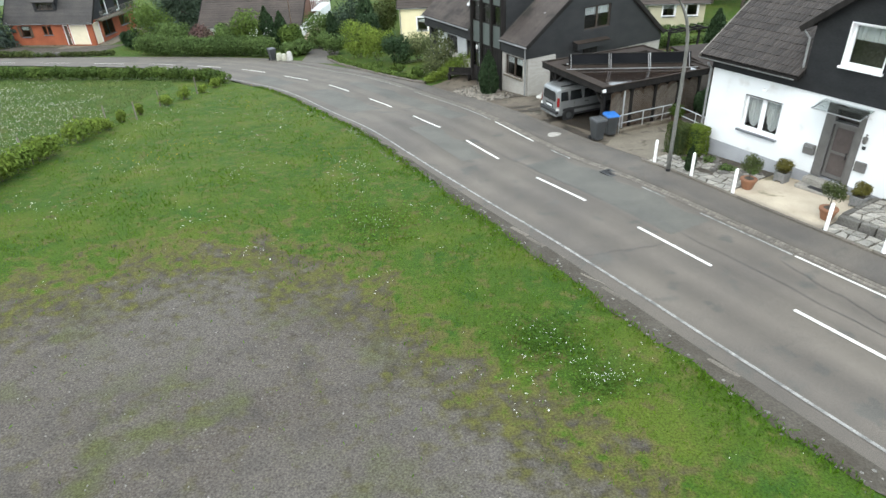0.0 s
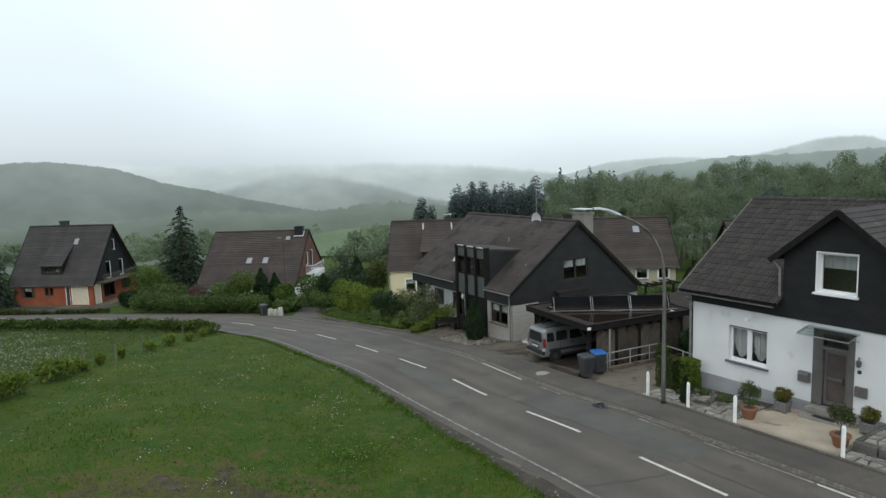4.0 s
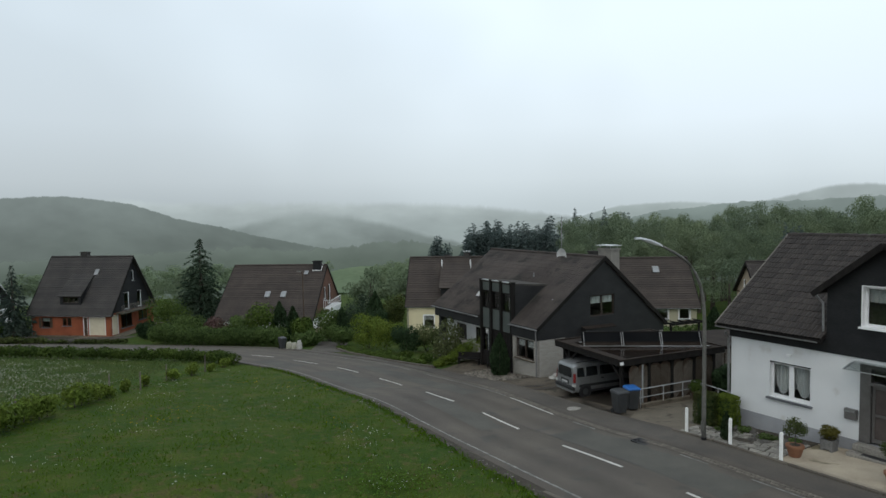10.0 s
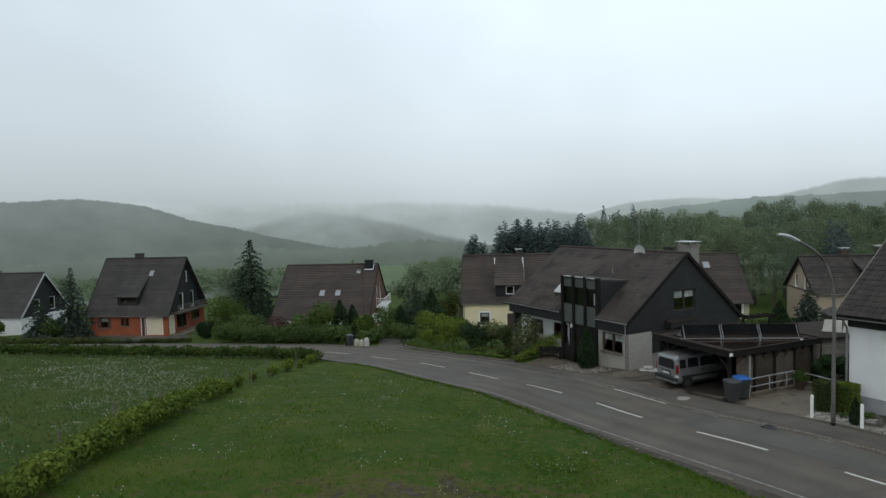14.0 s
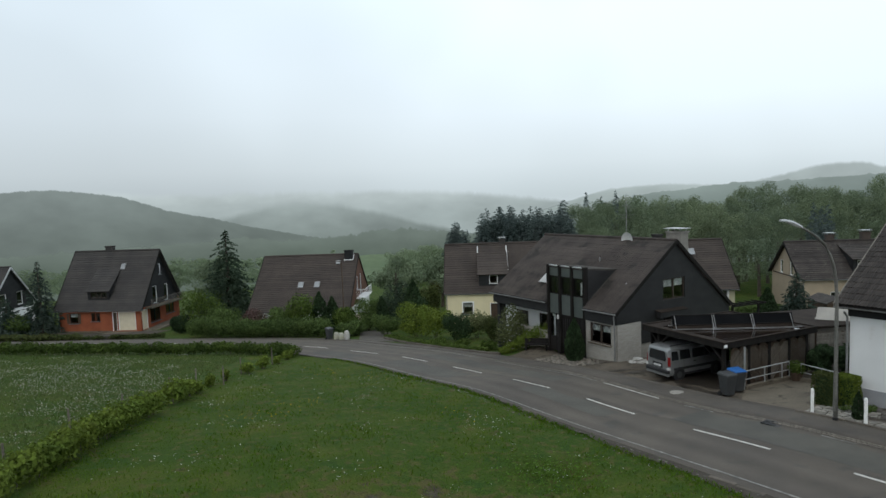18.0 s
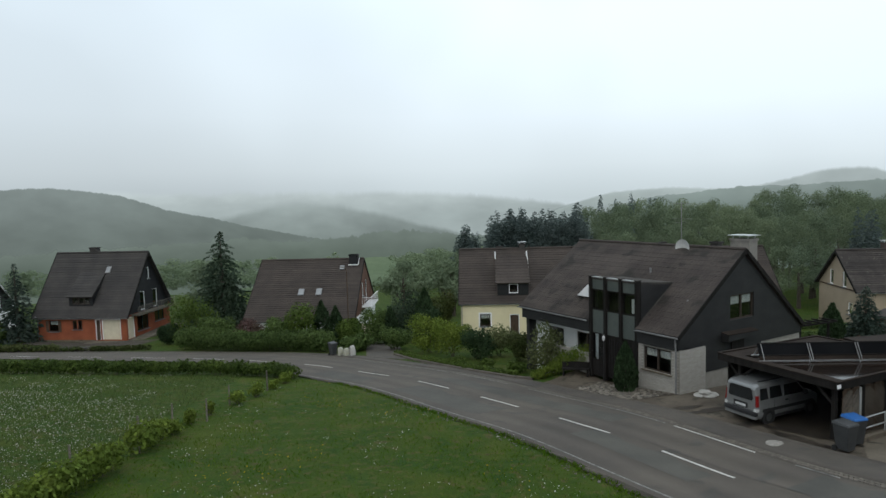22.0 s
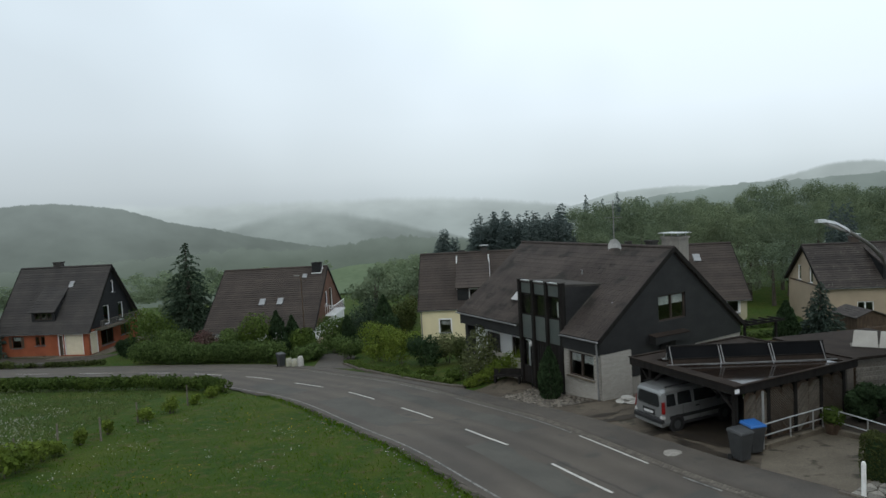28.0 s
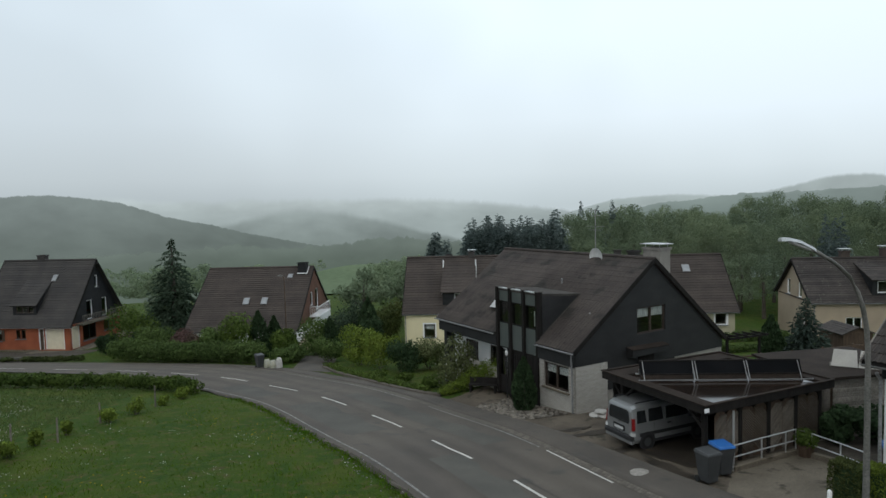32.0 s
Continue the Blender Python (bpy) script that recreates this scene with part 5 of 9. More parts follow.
# ---- black slate house ----
def black_house():
    h = thing("house", (5.5, 37.9, 0), -60.8, "black slate-clad house with brown roof and glazed stair bay", "house")
    W, D, base = -12.4, 11.1, -3.4
    eave, ridge, back = (-0.16, 1.7), (5.46, 5.77), (D + 0.15, 1.0)
    fr, fb = (ridge[1] - eave[1]) / (ridge[0] - eave[0]), (ridge[1] - back[1]) / (back[0] - ridge[0])
    up_win, low_win = (4.26, 6.38, 2.0, 3.36), (-2.26, -0.48, -0.4, 0.84)

    def roofline(y):
        return (eave[1] + (y - eave[0]) * fr if y < ridge[0] else back[1] + (back[0] - y) * fb) - 0.12
    line = lambda a, b: [(a, roofline(a)), *([(ridge[0], roofline(ridge[0]))] if a < ridge[0] < b else []), (b, roofline(b))]
    gable = Shape()
    wall("", h, SLATE_BLUE, RIGHT(0.0), 0.0, 2.13, 0.95, line(0.0, 2.13), (), 0.3, shape=gable)
    wall("", h, SLATE_BLUE, RIGHT(0.0), 2.13, 7.1, -0.5, line(2.13, 7.1), [up_win], 0.3, shape=gable)
    wall("", h, SLATE_BLUE, RIGHT(0.0), 7.1, D, 0.46, line(7.1, D), (), 0.3, shape=gable)
    part("gable", gable, SLATE_BLUE, h, "blue-black slate-clad gable")
    low = Shape()
    wall("", h, MORTAR, RIGHT(-0.05), 0.05, 2.13, base, 0.95, (), 0.25, shape=low)
    wall("", h, MORTAR, RIGHT(-0.05), 2.13, 7.1, base, -0.5, (), 0.25, shape=low)
    wall("", h, MORTAR, RIGHT(-0.05), 7.1, D, base, 0.46, (), 0.25, shape=low)
    brick_side = part("base_wall", low, MORTAR, h, "whitewashed brick base wall")
    fl = Shape()
    wall("", h, MORTAR, FRONT(0.05), -2.67, 0, base, 0.98, [low_win], 0.25, shape=fl)
    brick_front = part("base_wall", fl, MORTAR, h)
    wall("wall", h, RENDER_WHITE, FRONT(0.9), W, -6.34, base, 1.0, [(-8.2, -6.6, -1.7, 0.55), (-10.8, -9.4, -0.7, 0.5)], 0.25, label="white recessed terrace wall")
    part("parapet", Shape().box(-10.6, -6.45, 0.15, 0.3, base, -0.4), BRICK_WHITE, h, "pale terrace parapet", bevel=0.02)
    wall("wall", h, SLATE_BLUE, LEFT(W), 0.3, D - 0.3, base, [(0.3, 1.5), (ridge[0], ridge[1] - 0.2), (D - 0.3, 1.0)])
    wall("wall", h, SLATE_BLUE, BACK(D), W, -0.06, base, 0.9)
    window(h, FRONT(0.9), -8.2, -6.6, -1.7, 0.55, panes=2, material=DARK_WOOD_FRAME)
    window(h, FRONT(0.9), -10.8, -9.4, -0.7, 0.5, panes=1, material=DARK_WOOD_FRAME)
    closed_room(h, W + 0.3, -0.4, 1.2, D - 0.3, -1.2, 1.2)
    part("floor_above", Shape().box(W + 0.3, -0.3, 0.3, D - 0.3, 1.0, 1.12), ROOM_DARK, h)
    window(h, FRONT(0.05), *low_win, panes=2, material=DARK_WOOD_FRAME, curtain="short", sill_mat=CONCRETE, label="dark-framed window with net curtains")
    window(h, RIGHT(0), *up_win, panes=2, material=DARK_WOOD_FRAME, curtain="short", sill=False, label="dark-framed gable window with net curtain")
    for a, b in ((W, -6.22), (-2.6, 0.0)):
        part("fascia", Shape().box(a, b, -0.06, 0.1, 0.95, 1.6), SLATE_BLUE, h, "black slate fascia below the eaves")
        part("soffit", Shape().box(a, b, 0.1, 0.9, 0.95, 1.02), SLATE_BLUE, h)
    part("soffit", Shape().box(W, -6.34, 0.0, 1.0, 0.93, 1.0), SLATE_BLUE, h)
    # roof with ribs
    sh = Shape()
    bay_y = 2.9
    above = (bay_y, eave[1] + (bay_y - eave[0]) * fr)
    slope(sh, W - 0.2, -6.2, eave, ridge, 18, 0.014, 0.16)
    slope(sh, -2.66, 0.12, eave, ridge, 18, 0.014, 0.16)
    slope(sh, -6.2, -2.66, above, ridge, 8, 0.014, 0.16)
    slope(sh, W - 0.2, 0.12, back, ridge, 18, 0.014, 0.16)
    roof = part("roof", sh, TILE_BROWN, h, "brown weathered corrugated roof")
    x = W - 0.1
    while x < 0.1:
        for e in (above if -6.2 < x < -2.66 else eave, back):
            part("rib", Shape().beam((x, e[0], e[1] + 0.045), (x, ridge[0], ridge[1] + 0.022), 0.05, 0.014), TILE_BROWN, roof)
        x += 0.2
    part("ridge_cap", Shape().tube([(W - 0.2, ridge[0], ridge[1] + 0.02), (0.12, ridge[0], ridge[1] + 0.02)], 0.1, 8), TILE_BROWN, roof)
    for e in (eave, back):
        part("verge_board", Shape().beam((0.14, e[0], e[1] - 0.06), (0.14, ridge[0], ridge[1] - 0.04), 0.05, 0.22), WOOD_BLACK, h)
    gutter(h, -2.6, 0.12, -0.26, 1.67)
    gutter(h, W - 0.2, -6.25, -0.26, 1.67)
    part("rainwater_pipe", Shape().tube([(-0.1, -0.12, 1.5), (-0.1, -0.08, 0.9), (-0.1, -0.06, -1.3)], 0.045, 8), ZINC, h)
    # glazed stair bay
    bay = part("stair_bay", Shape().box(-6.1, -2.7, 0.62, 0.7, -1.6, 4.0), WOOD_BLACK, h, "black timber bay with stacked glazing and grey panels")
    posts = [-6.12, -4.98, -3.83, -2.7]
    for x in posts:
        part("post", Shape().box(x - 0.085, x + 0.085, -0.06, 0.3, -1.7, 4.26), WOOD_BLACK, bay, bevel=0.012)
        part("post_cap", Shape().box(x - 0.1, x + 0.1, -0.08, 0.32, 4.262, 4.3), ROOF_EDGE, bay)
    for a, b in zip(posts[:-1], posts[1:]):
        part("panel", Shape().box(a + 0.085, b - 0.085, 0.1, 0.16, 3.52, 4.14), PANEL_GREEN, bay, "grey-green panel")
        part("panel", Shape().box(a + 0.085, b - 0.085, 0.1, 0.16, 0.96, 2.3), PANEL_GREEN, bay, "grey-green panel")
        p = part("pane", Shape().box(a + 0.085, b - 0.085, 0.13, 0.142, 2.36, 3.46), GLASS, bay)
        p.visible_shadow = False
        for z in (2.3, 3.46, 4.14, 0.9):
            part("rail", Shape().box(a + 0.085, b - 0.085, 0.08, 0.18, z, z + 0.06), WOOD_BLACK, bay)
        part("top_trim", Shape().box(a + 0.085, b - 0.085, 0.02, 0.18, 4.204, 4.25), GALV, bay, "pale metal roof edge")
    part("curtain", Shape().box(posts[2] + 0.55, posts[3] - 0.12, 0.3, 0.32, 2.4, 3.2), CURTAIN, bay, "pale curtain behind the glass")
    part("panel", Shape().box(posts[2] + 0.085, posts[3] - 0.085, 0.1, 0.16, -1.5, 0.9), WOOD_BLACK, bay)
    part("door", Shape().box(posts[1] + 0.085, posts[2] - 0.085, 0.12, 0.18, -1.5, 0.9), WOOD_BLACK, bay, "black front door")
    for k in range(4):
        part("door_bar", Shape().box(posts[1] + 0.2 + k * 0.2, posts[1] + 0.23 + k * 0.2, 0.09, 0.118, -1.2, 0.7), BLACK_IRON, bay)
    part("pane", Shape().box(posts[0] + 0.085, posts[1] - 0.085, 0.13, 0.142, -0.6, 0.9), GLASS, bay)
    part("panel", Shape().box(posts[0] + 0.085, posts[1] - 0.085, 0.1, 0.16, -1.6, -0.604), WOOD_BLACK, bay)
    top = Shape()
    top.hexa([(-6.2, 0.05, 4.08), (-2.62, 0.05, 4.08), (-2.62, 3.05, 3.82), (-6.2, 3.05, 3.82), (-6.2, 0.05, 4.2), (-2.62, 0.05, 4.2), (-2.62, 3.05, 3.95), (-6.2, 3.05, 3.95)])
    part("bay_roof", top, ROOF_EDGE, h, "flat grey felt roof of the bay")
    for x in (-6.2, -2.72):
        part("bay_cheek", Shape().hexa([(x, 0.1, 1.6), (x + 0.1, 0.1, 1.6), (x + 0.1, 0.16, 1.6), (x, 0.16, 1.6), (x, 0.1, 4.1), (x + 0.1, 0.1, 4.1), (x + 0.1, 2.95, 3.86), (x, 2.95, 3.86)]), SLATE_BLUE, h)
    part("flashing", Shape().beam((-2.6, 0.1, 1.95), (-2.6, 2.95, 3.99), 0.06, 0.03), ROOF_EDGE, h)
    part("side_canopy", Shape().hexa([(0.02, 3.5, 0.98), (0.42, 3.5, 0.98), (0.42, 6.1, 1.06), (0.02, 6.1, 1.06), (0.02, 3.5, 1.44), (0.42, 3.5, 1.36), (0.42, 6.1, 1.3), (0.02, 6.1, 1.38)]), SLATE_BLUE, h, "small canopy over the side door")
    part("canopy_roof", Shape().hexa([(0.02, 3.45, 1.445), (0.46, 3.45, 1.357), (0.46, 6.15, 1.297), (0.02, 6.15, 1.385), (0.02, 3.45, 1.475), (0.46, 3.45, 1.387), (0.46, 6.15, 1.327), (0.02, 6.15, 1.415)]), BITUMEN_DRY, h)
    part("side_door", Shape().box(0.02, 0.09, 4.3, 5.4, -0.4, 1.1), WOOD_BLACK, h)
    chimney(h, -0.86, 6.75, 1.15, 0.8, 4.2, 6.28, CHIMNEY_PALE, True, "weathered pale brick chimney with bright metal cap")
    chimney(h, -3.2, 7.6, 0.5, 0.5, 3.8, 5.95, ROOF_GREY, False)
    part("vent_pipe", Shape().tube([(-4.6, 3.4, 4.0), (-4.6, 3.4, 4.55)], 0.05, 8).tube([(-0.9, 1.9, 2.9), (-0.9, 1.9, 3.25)], 0.05, 8), ZINC, h)
    # white gable of the little dormer beyond the bay
    for name, mat_, a, y0, y1, top_z in (("dormer_gable", PVC, 0.9, 1.0, 1.06, 3.52), ("dormer_roof", TILE_BROWN, 0.96, 1.065, 2.5, 3.56)):
        tri = Shape()
        tri.v = [(x, y, z) for y in (y0, y1) for x, z in ((-7.36 - a, 2.78), (-7.36 + a, 2.78), (-7.36, top_z))]
        tri.f = [(0, 1, 2), (5, 4, 3), (0, 3, 4, 1), (1, 4, 5, 2), (2, 5, 3, 0)]
        part(name, tri, mat_, h)
    # satellite dish and aerial on the ridge
    dish = Shape()
    n = 20
    for rad0, rad1, d0, d1 in ((0.0, 0.25, 5.3, 5.27), (0.25, 0.5, 5.27, 5.17)):
        for k in range(n):
            p, q = 2 * math.pi * k / n, 2 * math.pi * (k + 1) / n
            dish.face(*[(-3.76 + r * math.cos(t), d, 5.7 + r * math.sin(t)) for r, t, d in ((rad0, p, d0), (rad1, p, d1), (rad1, q, d1), (rad0, q, d0))])
    dish.tube([(-3.76, 5.3, 5.82), (-3.76, 5.4, 5.5)], 0.03, 6)
    part("satellite_dish", dish, CURTAIN, h, "pale round satellite dish")
    mast = part("aerial_mast", Shape().tube([(-4.0, 5.4, 5.5), (-4.0, 5.4, 8.4)], 0.025, 6), ZINC, h)
    ar = Shape()
    for z, w in ((8.3, 0.5), (8.0, 0.35), (7.4, 0.7), (7.2, 0.5)):
        ar.beam((-4.0 - w, 5.4, z), (-4.0 + w, 5.4, z), 0.02, 0.02)
    part("aerial", ar, ZINC, mast)
    part("lantern", Shape().lathe(-4.5, -0.62, [(0.78, 0.02), (0.82, 0.06), (1.0, 0.09), (1.04, 0.04), (1.12, 0.012)], 8), CURTAIN, h, "white lantern beside the door")
    part("lantern_post", Shape().tube([(-4.5, -0.62, -1.5), (-4.5, -0.62, 0.76)], 0.03, 8), BLACK_IRON, h)
    # bricks of the side and front base, one by one
    bs = Shape().box(0.0, 0.23, -0.012, 0.02, 0.0, 0.066)
    brick = bs.mesh("brick", BRICK_WHITE)
    rng = random.Random(9)
    for place_name, host, a0, a1, z1, hole in (("side", brick_side, 0.06, 2.12, 0.94, None), ("front", brick_front, -2.62, -0.02, 0.94, low_win)):
        row, z = 0, -1.42
        while z < z1 - 0.06:
            a = a0 - (0.12 if row % 2 else 0.0)
            while a < a1 - 0.03:
                s, e = max(a, a0), min(a + 0.232, a1)
                if e - s > 0.07 and not (hole and hole[0] - 0.05 < (s + e) / 2 < hole[1] + 0.05 and hole[2] - 0.06 < z + 0.03 < hole[3] + 0.05):
                    ob = new("brick", brick)
                    ob.parent = host
                    depth = rng.uniform(-0.004, 0.004)
                    m = pose(0.05 - 0.0 + depth, s, z, 0, 0, 90) if place_name == "side" else pose(s, 0.05 + depth, z)
                    ob.matrix_basis = m @ Matrix.Diagonal(((e - s) / 0.242, 1, 1, 1))
                a += 0.242
            z += 0.0785
            row += 1
    return h


black_house()


# ---- houses further off ----
def plain_house(at, turn, L, D, base, eave, ridge, wall_mat, gable_mat, roof_mat, label, ov=0.35, front=(), right=(), left=(), gable_from=None, courses=22, frame_mat=None, surround=0.0, side_wall=None, verge_mat=None):
    """A gabled house: ridge along local x; lists of openings a0, a1, z0, z1, panes, kind."""
    h = thing("house", (*at, 0), turn, label, "house")
    gf = eave if gable_from is None else gable_from
    holes = lambda lst: [o[:4] for o in lst]
    wall("wall", h, wall_mat, FRONT(0), 0, L, base, eave, holes(front))
    wall("wall", h, wall_mat, BACK(D), 0, L, base, eave)
    mid = D / 2
    tops = [(0.3, eave + 0.15), (mid, ridge - 0.12), (D - 0.3, eave + 0.15)]
    for place, lst in ((RIGHT(L), right), (LEFT(0), left)):
        lo = [o for o in lst if o[3] <= gf + 0.01]
        hi = [o for o in lst if o[3] > gf + 0.01]
        wall("wall", h, side_wall or wall_mat, place, 0.3, D - 0.3, base, min(gf, eave), holes(lo))
        g = Shape()
        wall("", h, gable_mat, place, 0.3, D - 0.3, min(gf, eave), tops, holes(hi), 0.3, shape=g)
        part("gable", g, gable_mat, h)
    for place, lst in ((FRONT(0), front), (RIGHT(L), right), (LEFT(0), left)):
        for o in lst:
            kind = o[5] if len(o) > 5 else "window"
            if kind == "door":
                part("door", pbox(Shape(), place, *o[:4], 0.1, 0.16), o[6], h)
                sh = Shape()
                for q in ((o[0], o[0] + 0.08, o[2], o[3]), (o[1] - 0.08, o[1], o[2], o[3]), (o[0], o[1], o[3] - 0.08, o[3])):
                    pbox(sh, place, *q, 0.04, 0.12)
                part("door_frame", sh, frame_mat or PVC, h)
            else:
                window(h, place, *o[:4], panes=o[4], material=o[6] if len(o) > 6 else (frame_mat or PVC), surround=surround, curtain="short" if kind == "curtain" else None)
    closed_room(h, 0.35, L - 0.35, 0.35, D - 0.35, base + 0.6, eave - 0.2)
    part("floor_above", Shape().box(0.3, L - 0.3, 0.3, D - 0.3, eave - 0.2, eave - 0.08), ROOM_DARK, h)
    k = (ridge - eave) / mid
    sh = Shape()
    slope(sh, -ov, L + ov, (-ov * 0.8, eave - ov * 0.8 * k), (mid, ridge), courses, 0.035, 0.12)
    slope(sh, -ov, L + ov, (D + ov * 0.8, eave - ov * 0.8 * k), (mid, ridge), courses, 0.035, 0.12)
    roof = part("roof", sh, roof_mat, h)
    part("ridge_cap", Shape().tube([(-ov, mid, ridge + 0.02), (L + ov, mid, ridge + 0.02)], 0.13, 8), roof_mat, roof)
    for x in (-ov - 0.02, L + ov + 0.02):
        for y in (-ov * 0.8, D + ov * 0.8):
            part("verge_board", Shape().beam((x, y, eave - ov * 0.8 * k - 0.06), (x, mid, ridge - 0.06), 0.05, 0.22), verge_mat or WOOD_BLACK, h)
    gutter(h, -ov, L + ov, -ov * 0.8 - 0.08, eave - ov * 0.8 * k - 0.03)
    part("rainwater_pipe", Shape().tube([(0.1, -ov * 0.8 - 0.05, eave - 0.3), (0.1, -0.08, eave - 0.6), (0.1, -0.08, base)], 0.05, 8), ZINC, h)
    return h, roof


def shed_dormer(h, roof_mat, x0, x1, D, eave, ridge, z_win0, z_win1, top_z, wall_mat, panes=2, win=None, frame_mat=None):
    """A dormer with a lean-to roof on the front slope."""
    k = (ridge - eave) / (D / 2)
    yf = (z_win0 - 0.25 - eave) / k
    yt = (top_z - eave) / k
    z_top = z_win1 + 0.12
    w0, w1 = win or (x0 + 0.35, x1 - 0.35)
    wall("dormer_front", h, wall_mat, FRONT(yf), x0, x1, z_win0 - 0.3, z_top, [(w0, w1, z_win0, z_win1)], 0.15)
    window(h, FRONT(yf), w0, w1, z_win0, z_win1, panes=panes, sill=False, material=frame_mat)
    for x in (x0, x1):
        ck = Shape()
        s = 0.1 if x == x0 else -0.1
        a, b, c = (yf, z_win0 - 0.3), (yt, top_z), (yf, z_top)
        ck.face((x, *a), (x, *b), (x, *c)).face((x + s, *a), (x + s, *b), (x + s, *c))
        part("dormer_cheek", ck, wall_mat, h)
    sh = Shape()
    slope(sh, x0 - 0.15, x1 + 0.15, (yf - 0.25, z_top - 0.02), (yt + 0.1, top_z + 0.05), 10, 0.03, 0.08)
    part("dormer_roof", sh, roof_mat, h)


# orange brick house
DW = DARK_WOOD_FRAME
oh, oroof = plain_house((-49.82, 78.48), -8.84, 10.51, 8.82, -7.2, -2.49, 3.87, BRICK_ORANGE, SLATE, ROOF_GREY, "orange brick house with steep anthracite roof and dark slate gables", 0.4,
    front=[(1.4, 2.5, -4.5, -3.25, 1, "curtain", DW), (4.2, 4.72, -4.26, -3.27, 1, "window", DW), (4.82, 5.34, -4.26, -3.27, 1, "window", DW), (6.87, 7.5, -5.45, -3.15, 1, "door", WOOD_BROWN), (7.64, 9.86, -5.4, -3.15, 1, "door", CREAM)],
    right=[(0.3, 1.55, -5.45, -3.05, 1, "door", CREAM), (2.06, 4.27, -4.9, -3.15, 2, "window", DW), (5.6, 7.5, -4.45, -3.1, 2, "window", DW), (2.85, 3.83, -2.66, -0.54, 1), (5.44, 6.35, -2.66, -0.58, 1), (4.45, 4.97, 0.75, 2.1, 1)], gable_from=-2.8, courses=26)
shed_dormer(oh, ROOF_GREY, 3.6, 6.4, 8.82, -2.49, 3.87, -1.55, -0.8, 1.9, SLATE, 3, frame_mat=DW)
chimney(oh, 4.2, 4.6, 0.95, 0.6, 3.0, 4.5, ROOF_GREY, False)
skylight(oh, 6.8, 3.05, 1.98, 0.55, 0.8, 55.2)
bal = part("balcony", Shape().box(10.53, 11.4, 1.0, 8.7, -3.0, -2.82), CONCRETE, oh, "grey balcony along the gable")
for k in range(32):
    part("baluster", Shape().beam((11.36, 1.05 + k * 0.245, -2.82), (11.36, 1.05 + k * 0.245, -2.0), 0.03, 0.03, (1, 0, 0)), WOOD_GREY, bal)
part("handrail", Shape().beam((11.36, 1.0, -1.97), (11.36, 8.7, -1.97), 0.05, 0.05), WOOD_GREY, bal)
for a in (1.04, 2.52):
    part("shutter", Shape().box(a, a + 0.34, -0.05, -0.01, -4.5, -3.25), WOOD_BROWN, oh, bevel=0.01)
part("plinth", Shape().box(-0.02, 6.8, -0.04, -0.002, -7.2, -5.42), CONCRETE, oh, "pale grey plinth")
part("terrace", Shape().box(6.4, 12.2, -1.5, -0.05, -7.4, -5.5), CONCRETE, oh, "grey paved terrace")
part("ramp_wall", Shape().hexa([(10.56, -0.05, -7.4), (12.2, -0.05, -7.4), (12.2, 8.4, -7.8), (10.56, 8.4, -7.8), (10.56, -0.05, -5.5), (12.2, -0.05, -5.5), (12.2, 8.4, -5.2), (10.56, 8.4, -5.2)]), CONCRETE, oh, "grey concrete ramp wall")
for k in range(3):
    part("step", Shape().box(6.5, 8.1, -1.8 - 0.3 * k, -1.5 - 0.3 * k, -7.4, -5.68 - 0.17 * k), CONCRETE, oh)

# brown-roofed house with white balcony
bh, broof = plain_house((-25.4, 71.6), -5.1, 11.4, 14.0, -7.6, -2.95, 2.65, RENDER_WHITE, BRICK_RED, TILE_RUST, "house with long red-brown tiled roof and white gable balcony", 0.06,
    front=[(1.5, 2.8, -5.2, -3.9, 2), (8.2, 9.6, -5.2, -3.9, 2)], right=[(5.2, 6.3, -1.4, 0.1, 1), (7.2, 8.6, -2.2, 0.2, 1), (2.0, 3.4, -5.2, -3.9, 2)], gable_from=-2.95, courses=30)
chimney(bh, 10.4, 6.5, 0.95, 0.8, 1.4, 3.2, SLATE, False, "dark slate-clad chimney")
for x, z in ((5.3, -0.5), (7.2, -0.5), (9.2, 1.75)):
    skylight(bh, x, (z + 2.95) / (5.7 / 7.0) + 0.02, z + 0.06, 0.62 if z < 0 else 0.5, 0.9 if z < 0 else 0.6, 39.2)
part("chimney_flashing", Shape().beam((9.85, 6.02, 2.08), (10.95, 6.02, 2.08), 0.05, 0.1).beam((10.95, 6.0, 2.1), (10.95, 6.95, 2.72), 0.05, 0.1), PVC, bh, "white flashing round the chimney")
bal = part("balcony", Shape().box(11.42, 12.5, 4.6, 9.6, -2.47, -2.35), PVC, bh, "white timber balcony")
for k in range(13):
    part("baluster", Shape().beam((12.45, 4.65 + k * 0.408, -2.35), (12.45, 4.65 + k * 0.408, -1.4), 0.03, 0.03, (0, 1, 0)), PVC, bal)
for k in range(5):
    part("baluster", Shape().beam((11.5 + k * 0.215, 4.65, -2.35), (11.5 + k * 0.215, 4.65, -1.4), 0.03, 0.05, (0, 1, 0)), PVC, bal)
part("handrail", Shape().beam((12.45, 4.6, -1.37), (12.45, 9.6, -1.37), 0.07, 0.06).beam((11.44, 4.65, -1.37), (12.41, 4.65, -1.37), 0.06, 0.06), PVC, bal)
part("cellar_wall", Shape().box(11.42, 12.6, 0.3, 4.4, -7.5, -4.2), RENDER_BEIGE, bh)

